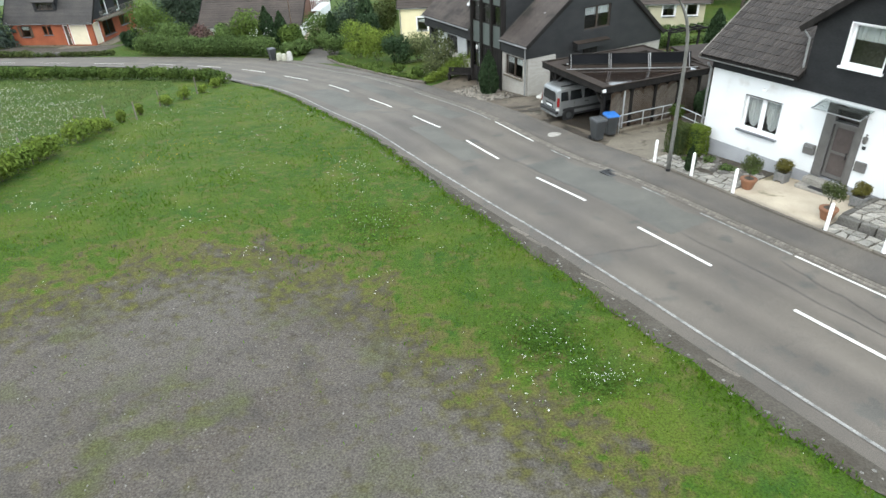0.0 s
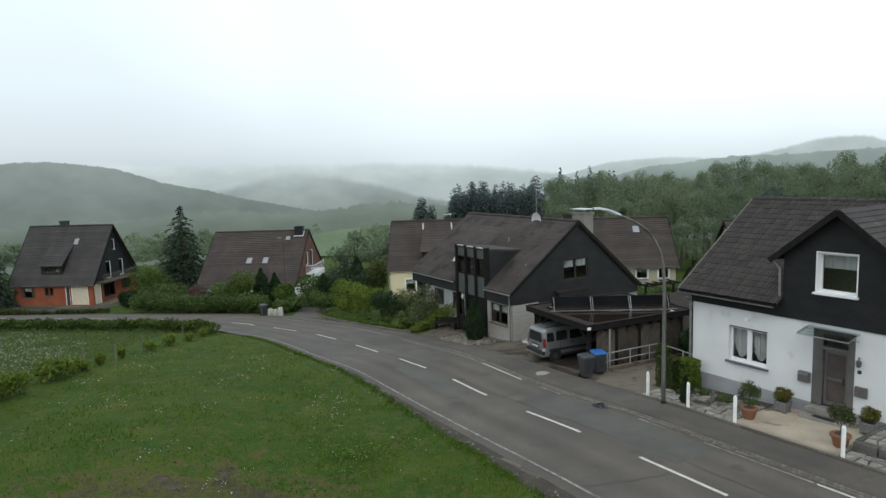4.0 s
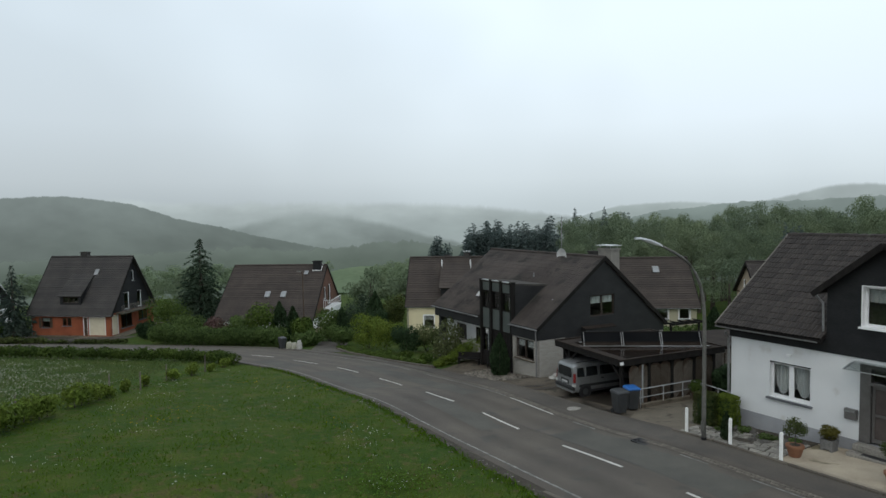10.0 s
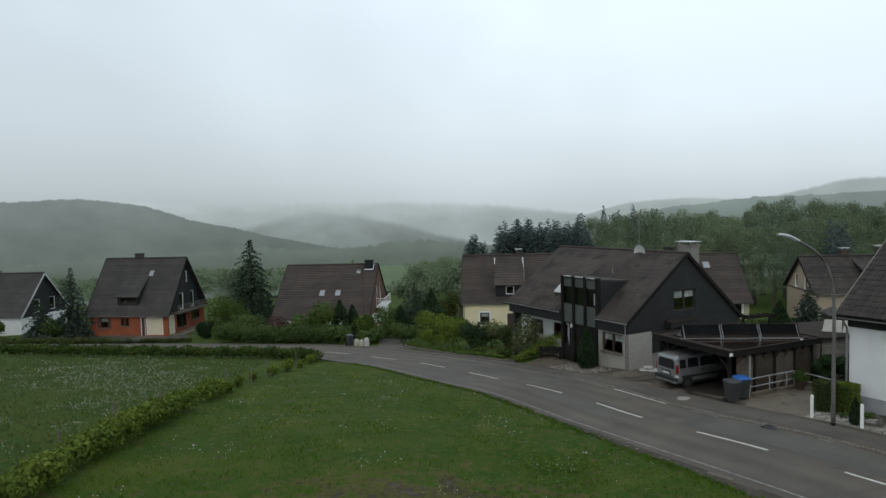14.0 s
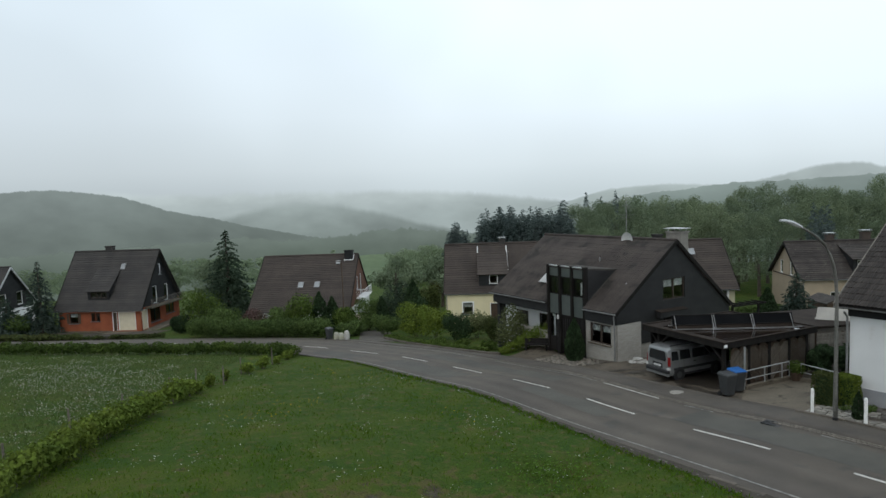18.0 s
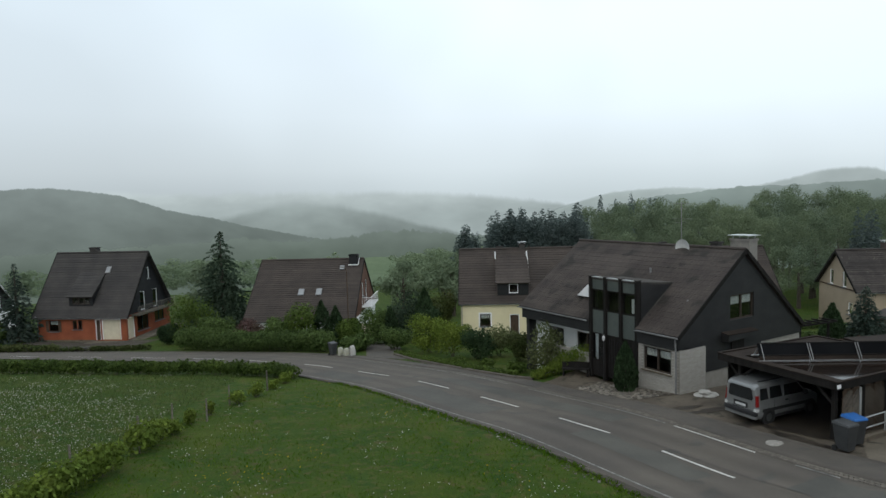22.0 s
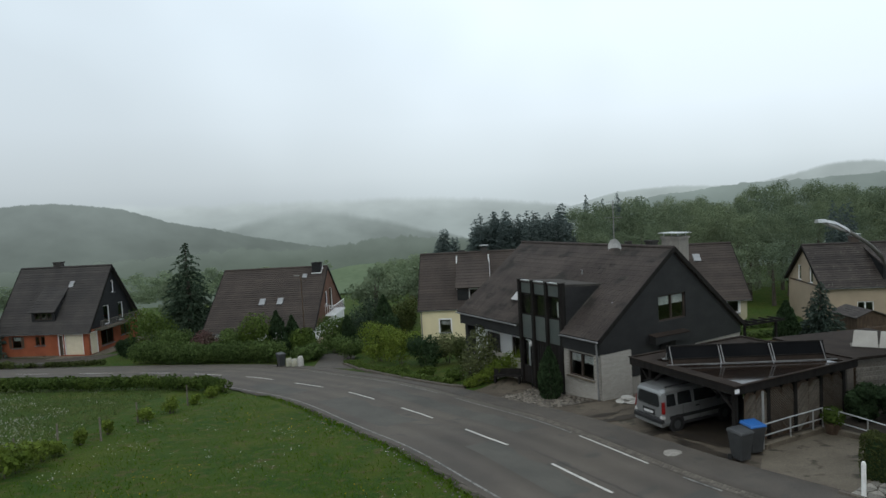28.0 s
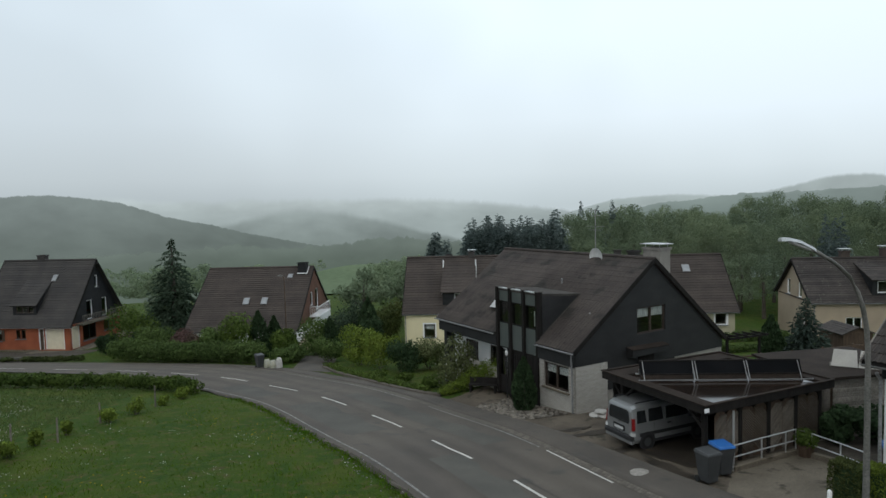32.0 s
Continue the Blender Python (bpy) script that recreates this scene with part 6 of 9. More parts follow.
# cream house
yh, yroof = plain_house((-3.4, 67.7), -6, 12.2, 9.6, -6.2, -1.05, 3.7, RENDER_YELLOW, RENDER_YELLOW, TILE_RUST, "cream-yellow rendered house with red-brown tiled roof", 0.2,
    front=[(1.85, 2.85, -3.4, -2.2, 1, "curtain", DARK_WOOD_FRAME), (4.7, 5.65, -4.5, -2.25, 1, "door", WOOD_BROWN), (8.5, 9.6, -3.4, -2.2, 1)], left=[(3.5, 4.6, -3.4, -2.2, 1)], surround=0.14, courses=22)
shed_dormer(yh, TILE_RUST, 3.6, 6.6, 9.6, -1.05, 3.7, -0.3, 0.62, 3.1, SLATE, 1, (4.7, 5.6))
chimney(yh, 6.3, 4.9, 0.6, 0.5, 2.8, 4.2, ROOF_GREY, True)
chimney(yh, 4.0, 5.4, 0.6, 0.5, 2.8, 3.95, ROOF_GREY, False)
part("vent_pipe", Shape().tube([(3.5, 4.0, 2.9), (3.5, 4.0, 3.5)], 0.07, 8).tube([(6.7, 4.0, 2.9), (6.7, 4.0, 3.5)], 0.07, 8).tube([(3.5, 3.9, 3.0), (3.5, 1.2, 0.5)], 0.04, 6).tube([(6.75, 3.9, 3.0), (6.75, 1.2, 0.5)], 0.04, 6), PVC, yh, "white flashing beside the dormer")

# house behind the black one
nh, nroof = plain_house((15.1, 66.7), -6, 12.0, 9.4, -5.5, -1.3, 3.35, RENDER_OLIVE, RENDER_BEIGE, TILE_RUST, "olive-cream house with red-brown tiled roof", 0.35,
    front=[(3.5, 4.6, -2.8, -1.65, 1), (7.9, 9.1, -2.8, -1.65, 1, "curtain"), (10.2, 11.3, -2.8, -1.65, 1)], surround=0.1, courses=22)
skylight(nh, 8.6, 3.4, 2.15, 0.7, 0.9, 44.7)
chimney(nh, 2.4, 5.0, 0.6, 0.6, 2.5, 4.0, ROOF_GREY, False)

# sandy house with pointed gable
gh, groof = plain_house((31.2, 60.5), -10, 12.5, 7.6, -4.6, 0.05, 3.25, RENDER_BEIGE, RENDER_BEIGE, TILE_DARK, "sandy rendered house with brown roof and pointed gable", 0.3,
    front=[(2.6, 3.9, -2.6, -1.4, 2)], left=[(2.2, 3.0, -0.05, 1.35, 1), (4.7, 5.5, -0.05, 1.35, 1), (1.0, 1.9, -2.4, -1.3, 1)], gable_from=-0.2, courses=20)
shed_dormer(gh, TILE_DARK, 4.8, 9.0, 7.6, 0.05, 3.25, 0.6, 1.6, 2.9, SLATE, 1, (5.2, 6.4))
chimney(gh, 4.2, 4.0, 0.7, 0.6, 2.4, 3.9, BRICK_DULL, True)
chimney(gh, 7.6, 4.0, 0.8, 0.6, 2.4, 4.1, BRICK_DULL, True)
part("cornice", Shape().box(-0.05, 0.0, 0.3, 7.3, -0.2, -0.08), WOOD_BROWN, gh)

# slate-gabled house at the edge of the view
fh, froof = plain_house((-69.1, 80.4), -4, 10.0, 9.0, -6.8, -2.75, 2.15, RENDER_WHITE, SLATE, ROOF_GREY, "white house with black slate gable and grey roof", 0.3,
    front=[(5.2, 7.8, -5.0, -3.9, 2), (1.0, 2.2, -5.0, -3.9, 2)], right=[(2.6, 3.7, -2.9, -1.2, 1), (5.6, 6.7, -2.9, -1.2, 1)], gable_from=-3.3, courses=20, verge_mat=GALV)
chimney(fh, 3.6, 4.6, 0.8, 0.6, 1.0, 2.5, BRICK_DULL, False)
skylight(fh, 5.3, 1.6, -1.35, 0.6, 0.8, 49)


# ---- carport, car, bins, rails ----
def carport():
    c = thing("carport", (7.89, 29.32, 0), 22.5, "black timber carport with flat wet roof and lattice side", "carport")
    X, Y, top = 6.7, 5.45, 1.72
    for q in ((0, X, 0, 0.06), (0, X, Y - 0.06, Y), (0, 0.06, 0.06, Y - 0.06), (X - 0.06, X, 0.06, Y - 0.06)):
        part("fascia", Shape().box(*q, 1.42, top), WOOD_BLACK, c, bevel=0.008)
    part("deck", Shape().box(0.06, X - 0.06, 0.06, Y - 0.06, 1.52, 1.64), BITUMEN, c, "flat roof, dark and wet")
    ed = Shape()
    for q in ((0.06, X - 0.06, 0.06, 0.2), (0.06, X - 0.06, Y - 0.9, Y - 0.06), (0.06, 0.62, 0.2, Y - 0.9), (X - 0.5, X - 0.06, 0.2, Y - 0.9)):
        ed.box(*q, 1.644, 1.70)
    part("roof_edge", ed, BITUMEN_DRY, c)
    tr = Shape()
    for q in ((-0.03, X + 0.03, -0.03, 0.09), (-0.03, X + 0.03, Y - 0.09, Y + 0.03), (-0.03, 0.09, 0.09, Y - 0.09), (X - 0.09, X + 0.03, 0.09, Y - 0.09)):
        tr.box(*q, top + 0.003, top + 0.04)
    part("edge_trim", tr, BITUMEN_DRY, c)
    for x in (1.0, 2.2, 3.4, 4.6, 5.8):
        part("joist", Shape().box(x - 0.05, x + 0.05, 0.06, Y - 0.06, 1.36, 1.518), WOOD_BLACK, c)
    for x, y in ((0.3, 0.3), (1.95, 0.3), (3.4, 0.3), (4.85, 0.3), (6.2, 0.3), (0.35, Y - 0.9), (3.2, Y - 0.3), (6.2, Y - 0.3)):
        part("post", Shape().box(x - 0.08, x + 0.08, y - 0.08, y + 0.08, -1.4, 1.358), WOOD_BLACK, c, bevel=0.01)
    for x, y, dx, dy in ((0.3, 0.3, 0, 0.7), (0.35, Y - 0.9, 0, -0.7), (0.35, Y - 0.9, 0, 0.6)):
        part("brace", Shape().beam((x, y, 0.75), (x + dx, y + dy, 1.36), 0.1, 0.1), WOOD_BLACK, c)
    # arched board panels between the posts, every other one faced with slanting battens
    count = 0
    for a, b in ((0.75, 1.85), (2.05, 3.3), (3.5, 4.75), (4.95, 6.1)):
        w = b - a
        for x0, x1 in ((a, a + w * 0.49), (a + w * 0.51, b)):
            mid_x, half_x = (x0 + x1) / 2, (x1 - x0) / 2
            arc = [(mid_x + half_x * math.cos(math.pi * k / 8), 1.14 + 0.18 * math.sin(math.pi * k / 8)) for k in range(9)]
            ring_pts = [(x0, -0.76), (x1, -0.76), *arc]
            sh = Shape()
            n = len(ring_pts)
            sh.v = [(x, 0.27, z) for x, z in ring_pts] + [(x, 0.3, z) for x, z in ring_pts]
            sh.f = [tuple(range(n)), tuple(range(2 * n - 1, n - 1, -1))] + [(k, n + k, n + (k + 1) % n, (k + 1) % n) for k in range(n)]
            panel = part("fence_panel", sh, WOOD_BROWN, c, "brown arched timber panel")
            rise = 1 if count % 4 < 2 else -1
            z = -0.7
            while z < 0.95:
                zb = min(z + (x1 - x0), 1.2)
                run = zb - z
                xa, xb = (x0, x0 + run) if rise > 0 else (x1, x1 - run)
                part("batten", Shape().beam((xa, 0.255, z), (xb, 0.255, zb), 0.02, 0.045, (0, 1, 0)), WOOD_DULL, panel)
                z += 0.1
            count += 1
    part("side_wall", Shape().box(X - 0.3, X - 0.25, 0.4, Y - 0.3, -1.2, 1.3), WOOD_BLACK, c)
    part("back_wall", Shape().box(0.4, X - 0.3, Y - 0.25, Y - 0.2, -1.3, 1.3), WOOD_BLACK, c)
    part("rainwater_pipe", Shape().tube([(1.25, -0.08, 1.4), (1.25, -0.08, -0.7)], 0.04, 8), GALV, c)
    part("label_plate", Shape().box(-0.035, 0.16, -0.035, -0.004, 1.5, 1.64), PVC, c)
    # solar collectors on the roof
    s = thing("solar_collector", (8.0, 29.45, 0), 22.5, "row of three black solar collectors on a metal frame", "solar collector")
    a, b = Vector((0.25, 3.45, 1.7)), Vector((5.75, 0.55, 1.7))
    d = (b - a).normalized()
    n = Vector((-d.y, d.x, 0))
    n = n if n.y > 0 else -n
    ln = (b - a).length / 3
    for k in range(3):
        p, q = a + d * (ln * k + 0.02), a + d * (ln * (k + 1) - 0.02)
        lo, hi = n * 0.22 + Vector((0, 0, 0.2)), n * 0.44 + Vector((0, 0, 0.68))
        t = n * 0.09 - Vector((0, 0, 0.04))
        part("collector", Shape().hexa([p + lo + t, q + lo + t, q + lo, p + lo, p + hi + t, q + hi + t, q + hi, p + hi]), SOLAR, s)
        part("apron", Shape().hexa([p + n * 0.12 - Vector((0, 0, 0.05)), q + n * 0.12 - Vector((0, 0, 0.05)), q + n * 0.16 - Vector((0, 0, 0.05)), p + n * 0.16 - Vector((0, 0, 0.05)), p + lo, q + lo, q + lo + n * 0.04, p + lo + n * 0.04]), BITUMEN_DRY, s, "dark felt apron")
        part("frame", Shape().beam(p + hi, q + hi, 0.06, 0.05).beam(p + lo, q + lo, 0.06, 0.05), WOOD_BLACK, s)
    for k in (0.02, 0.34, 0.66, 0.98):
        p = a + (b - a) * k
        for o in ((-0.05, 0.05) if 0.1 < k < 0.9 else (0,)):
            part("strut", Shape().beam(p + d * o, p + d * o + n * 0.41 + Vector((0, 0, 0.67)), 0.028, 0.028), ZINC, s)
            part("back_strut", Shape().beam(p + d * o + n * 1.0, p + d * o + n * 0.5 + Vector((0, 0, 0.64)), 0.035, 0.035), GALV, s)
    part("base_rail", Shape().beam(a - d * 0.1 + Vector((0, 0, 0.02)), b + d * 0.3 + Vector((0, 0, 0.02)), 0.03, 0.04), ZINC, s)
    part("base_rail", Shape().beam(a + n * 1.0 + Vector((0, 0, 0.02)), b + n * 1.0 + Vector((0, 0, 0.02)), 0.06, 0.05), GALV, s)


carport()


def van():
    x, y = 6.0, 32.7
    c = thing("car", (x, y, float(land(x, y)) + 0.05), 22, "silver-green small van with high roof, parked under the carport", "car")
    st = [(0.0, 0.74, 0.36, 1.0, 1.56, 0.62), (0.05, 0.8, 0.3, 1.02, 1.67, 0.66), (0.22, 0.83, 0.27, 1.03, 1.73, 0.69), (1.2, 0.835, 0.27, 1.03, 1.76, 0.7), (2.2, 0.835, 0.27, 1.03, 1.74, 0.68), (2.5, 0.83, 0.27, 1.03, 1.69, 0.64), (3.1, 0.82, 0.27, 1.04, 1.1, 0.72), (3.65, 0.78, 0.27, 0.92, 0.96, 0.66), (3.9, 0.7, 0.3, 0.8, 0.84, 0.56), (3.99, 0.58, 0.34, 0.66, 0.7, 0.48)]
    ring = lambda s: [(s[0], -s[1] + 0.06, s[2]), (s[0], -s[1], s[2] + 0.15), (s[0], -s[1], s[3]), (s[0], -s[5] - 0.03, s[4] - 0.08), (s[0], -s[5] + 0.1, s[4]), (s[0], s[5] - 0.1, s[4]), (s[0], s[5] + 0.03, s[4] - 0.08), (s[0], s[1], s[3]), (s[0], s[1], s[2] + 0.15), (s[0], s[1] - 0.06, s[2])]
    sh = Shape()
    rings = [ring(s) for s in st]
    for r in rings:
        sh.v += r
    m = 10
    for i in range(len(rings) - 1):
        for k in range(m):
            a, b = i * m + k, i * m + (k + 1) % m
            sh.f.append((a, b, b + m, a + m))
    sh.f += [tuple(range(m)), tuple(range(len(rings) * m - 1, (len(rings) - 1) * m - 1, -1))]
    body = part("body", sh, CAR_SILVER, c, "silver-green body", bevel=0.012)
    side = lambda x, z, sgn: (x, sgn * (0.845 - (z - 1.03) / 0.72 * 0.125), z)
    for sgn in (-1, 1):
        for x0, x1, t1 in ((0.17, 0.64, 1.53), (0.74, 1.46, 1.55), (1.6, 2.5, 1.53)):
            e = x1 if x1 < 2 else 2.85
            part("side_window", Shape().hexa([side(x0, 1.08, sgn * 0.99), side(e, 1.08, sgn * 0.99), side(e, 1.08, sgn), side(x0, 1.08, sgn), side(x0 + 0.05, t1, sgn * 0.985), side(x1 - 0.03, t1, sgn * 0.985), side(x1 - 0.03, t1, sgn * 1.004), side(x0 + 0.05, t1, sgn * 1.004)]), CAR_GLASS, body)
        part("tail_lamp", Shape().hexa([(-0.015, sgn * 0.72, 0.8), (0.1, sgn * 0.8, 0.8), (0.09, sgn * 0.838, 0.8), (-0.025, sgn * 0.79, 0.8), (0.012, sgn * 0.695, 1.26), (0.12, sgn * 0.77, 1.26), (0.12, sgn * 0.8, 1.26), (0.0, sgn * 0.745, 1.26)]), RED_LENS, c, "tall red tail lamp", bevel=0.01)
        part("tail_lamp_foot", Shape().hexa([(-0.03, sgn * 0.66, 0.6), (0.1, sgn * 0.8, 0.6), (0.09, sgn * 0.84, 0.6), (-0.04, sgn * 0.79, 0.6), (-0.02, sgn * 0.66, 0.715), (0.1, sgn * 0.8, 0.715), (0.09, sgn * 0.84, 0.715), (-0.035, sgn * 0.79, 0.715)]), CURTAIN, c, "pale reversing lens")
        part("door_seam", Shape().box(1.0, 1.012, sgn * 0.83 - 0.006, sgn * 0.83 + 0.008, 0.4, 1.03).box(1.9, 1.912, sgn * 0.83 - 0.006, sgn * 0.83 + 0.008, 0.4, 1.03), CAR_TRIM, body)
        part("sill_trim", Shape().box(0.95, 2.95, sgn * 0.82 - 0.012, sgn * 0.82 + 0.016, 0.25, 0.36), CAR_TRIM, body)
        part("door_handle", Shape().box(1.66, 1.84, sgn * 0.845 - 0.01, sgn * 0.845 + 0.015, 0.88, 0.93), CAR_TRIM, body)
        part("rub_strip", Shape().box(0.3, 3.3, sgn * 0.835 - 0.012, sgn * 0.835 + 0.018, 0.55, 0.68), CAR_TRIM, body)
        part("roof_bar", Shape().beam((0.3, sgn * 0.58, 1.79), (2.3, sgn * 0.58, 1.79), 0.04, 0.04), CAR_TRIM, body)
        part("mirror", Shape().ball((2.75, sgn * 0.95, 1.12), 0.11, 8, 6), CAR_TRIM, c)
        for wx in (0.68, 3.25):
            w = part("wheel", Shape().tube([(wx, sgn * 0.64, 0.3), (wx, sgn * 0.67, 0.3), (wx, sgn * 0.82, 0.3), (wx, sgn * 0.848, 0.3)], [0.27, 0.315, 0.315, 0.28], 20), RUBBER, c)
            part("wheel_arch", Shape().tube([(wx, sgn * 0.7, 0.33), (wx, sgn * 0.842, 0.33)], 0.37, 20), CAR_TRIM, body)
            part("rim", Shape().tube([(wx, sgn * 0.822, 0.3), (wx, sgn * 0.852, 0.3)], [0.2, 0.17], 12), PLASTIC_GREY, w)
    pts = [(-0.6, 1.12), (-0.54, 1.03), (0.54, 1.03), (0.6, 1.12), (0.55, 1.46), (0.47, 1.53), (-0.47, 1.53), (-0.55, 1.46)]
    rw = Shape()
    rw.v = [(-0.02 + 0.02 * (z - 1.03), y, z) for y, z in pts] + [(0.06, y, z) for y, z in pts]
    rw.f = [tuple(range(8)), tuple(range(15, 7, -1))] + [(k, 8 + k, 8 + (k + 1) % 8, (k + 1) % 8) for k in range(8)]
    part("rear_window", rw, CAR_GLASS, body)
    part("rear_wiper", Shape().beam((-0.03, 0.0, 1.0), (-0.025, -0.3, 1.12), 0.02, 0.02), CAR_TRIM, c)
    part("bumper", Shape().box(-0.1, 0.12, -0.8, 0.8, 0.4, 0.58), CAR_TRIM, c, "black plastic rear bumper", bevel=0.03)
    part("bumper_skirt", Shape().box(-0.06, 0.1, -0.78, 0.78, 0.26, 0.396), CAR_SILVER, c, bevel=0.02)
    part("number_plate_bar", Shape().box(-0.03, -0.005, -0.26, 0.26, 0.7, 0.8), CURTAIN, c)
    part("plate_recess", Shape().box(-0.018, 0.0, -0.34, 0.34, 0.66, 0.88), CAR_TRIM, c)
    part("tailgate_seam", Shape().box(-0.012, 0.0, -0.62, 0.62, 0.6, 0.615), CAR_TRIM, c)
    part("windscreen", Shape().hexa([(2.58, -0.6, 1.61), (2.58, 0.6, 1.61), (2.55, 0.6, 1.61), (2.55, -0.6, 1.61), (3.07, -0.7, 1.13), (3.07, 0.7, 1.13), (3.04, 0.7, 1.13), (3.04, -0.7, 1.13)]), CAR_GLASS, body)


van()


def wheelie_bin(x, y, turn, lid, label):
    b = thing("wheelie_bin", (x, y, float(land(x, y)) + 0.03), turn, label, "bin", "bins by the carport")
    part("body", Shape().hexa([(-0.2, -0.22, 0.08), (0.2, -0.22, 0.08), (0.2, 0.22, 0.08), (-0.2, 0.22, 0.08), (-0.29, -0.3, 0.98), (0.29, -0.3, 0.98), (0.29, 0.3, 0.98), (-0.29, 0.3, 0.98)]), PLASTIC_GREY, b, bevel=0.02)
    part("lid", Shape().hexa([(-0.32, -0.33, 0.985), (0.32, -0.33, 0.985), (0.32, 0.33, 0.985), (-0.32, 0.33, 0.985), (-0.28, -0.28, 1.06), (0.28, -0.28, 1.06), (0.28, 0.3, 1.1), (-0.28, 0.3, 1.1)]), lid, b, bevel=0.015)
    part("handle", Shape().tube([(-0.22, 0.38, 1.0), (0.22, 0.38, 1.0)], 0.02, 8), PLASTIC_GREY, b)
    for s in (-1, 1):
        part("wheel", Shape().tube([(s * 0.2, 0.24, 0.1), (s * 0.26, 0.24, 0.1)], 0.1, 12), RUBBER, b)


wheelie_bin(7.55, 28.35, 20, PLASTIC_GREY, "dark grey wheelie bin with grey lid")
wheelie_bin(8.3, 28.95, 10, PLASTIC_BLUE, "dark grey wheelie bin with blue lid")
wheelie_bin(13.15, 27.6, -30, PLASTIC_BLUE, "dark bin with blue lid behind the hedge")
wheelie_bin(-14.6, 58.3, 40, PLASTIC_GREY, "black bin beside the sacks")


def railing():
    r = thing("railing", (0, 0, 0), 0, "galvanised tube railing on a low concrete kerb", "railing")
    pts = [(8.8, 29.19), (10.1, 29.78), (11.23, 30.26), (11.74, 30.49), (12.02, 29.99), (12.39, 29.01), (12.67, 28.18)]
    zs = [-0.52 for x, y in pts]
    for (x, y), z in zip(pts, zs):
        part("post", Shape().tube([(x, y, z - 0.15), (x, y, z + 0.9)], 0.026, 8), GALV, r)
    for lift in (0.9, 0.5):
        for k in range(len(pts) - 1):
            part("bar", Shape().tube([(*pts[k], zs[k] + lift), (*pts[k + 1], zs[k + 1] + lift)], 0.024, 8), GALV, r)
    part("end_loop", Shape().tube([(8.8, 29.19, zs[0] + 0.9), (8.56, 29.08, zs[0] + 0.8), (8.5, 29.05, zs[0] + 0.6), (8.56, 29.08, zs[0] + 0.46), (8.8, 29.19, zs[0] + 0.5)], 0.024, 8), GALV, r)
    for a, b in zip(pts[:-1], pts[1:]):
        d = Vector((b[0] - a[0], b[1] - a[1], 0)).normalized()
        za, zb = float(land(*a)), float(land(*b))
        part("kerb", Shape().beam((a[0], a[1], za + 0.06), (b[0] - d.x * 0.004, b[1] - d.y * 0.004, zb + 0.06), 0.2, 0.3), CONCRETE, r, "low concrete kerb", bevel=0.01)


railing()
# ---- paved yards and street furniture ----
def sheet(name, a, b, c, d, lift, material, n=8, thick=0.0):
    """A four-cornered surface lying on the land."""
    t = np.linspace(0, 1, n + 1)
    u, v = np.meshgrid(t, t)
    a, b, c, d = (np.array(p, float) for p in (a, b, c, d))
    p = (1 - u)[..., None] * ((1 - v)[..., None] * a + v[..., None] * d) + u[..., None] * ((1 - v)[..., None] * b + v[..., None] * c)
    z = land(p[..., 0], p[..., 1]) + lift
    verts = np.concatenate([p, z[..., None]], -1).reshape(-1, 3)
    i = np.arange((n + 1) ** 2).reshape(n + 1, n + 1)
    f = np.stack([i[:-1, :-1], i[:-1, 1:], i[1:, 1:], i[1:, :-1]], -1).reshape(-1, 4)
    if thick:
        k = len(verts)
        verts = np.concatenate([verts, verts - (0, 0, thick)])
        ring = np.concatenate([i[0, :], i[1:, -1], i[-1, -2::-1], i[-2::-1, 0]])
        f = np.concatenate([f, np.stack([ring[:-1], ring[1:], ring[1:] + k, ring[:-1] + k], -1)])
    return tagged(new(name, fast_mesh(name, verts, f, material)), kind="structure")


def kerbside(x, y, more=0.0):
    s = road_s(x, y)
    e = road_at(s, ROAD_RIGHT(s) + more)
    return float(e[0]), float(e[1])


sheet("driveway_yard", kerbside(8.9, 24.6), kerbside(7.3, 27.4), (8.8, 29.25), (11.8, 30.6), 0.03, CONCRETE)
sheet("driveway_yard", kerbside(8.9, 24.6), (11.8, 30.6), (12.75, 28.1), (11.5, 25.9), 0.034, CONCRETE)
sheet("driveway", kerbside(7.3, 27.4), kerbside(2.6, 37.2), (9.2, 40.6), (14.0, 31.5), 0.012, DRIVE, n=12)
# Carport floor: the shade below the roof is put into this darker sheet.
sheet("driveway", (8.3, 29.7), (13.9, 31.9), (11.6, 37.2), (6.1, 34.9), 0.022, WET_SHADED_DRIVE)


def mud(cx, cy, rx, ry, turn, seed):
    """A ragged film of mud on the driveway."""
    pr = random.Random(seed)
    c, w, n = math.cos(radians(turn)), math.sin(radians(turn)), 40
    ring_pts = []
    for k in range(n):
        a = 6.2832 * k / n
        q = 1 + 0.22 * math.sin(3 * a + seed) + 0.16 * math.sin(7 * a + 2 * seed) + pr.uniform(-0.14, 0.14)
        u, v = rx * q * math.cos(a), ry * q * math.sin(a)
        x, y = cx + u * c - v * w, cy + u * w + v * c
        ring_pts.append((x, y, float(land(x, y)) + 0.034))
    sh = Shape()
    sh.v = [(cx, cy, float(land(cx, cy)) + 0.034), *ring_pts]
    sh.f = [(0, k + 1, (k + 1) % n + 1) for k in range(n)]
    tagged(new("mud_film", sh.mesh("mud_film", WET_SHADED_DRIVE)), kind="structure")


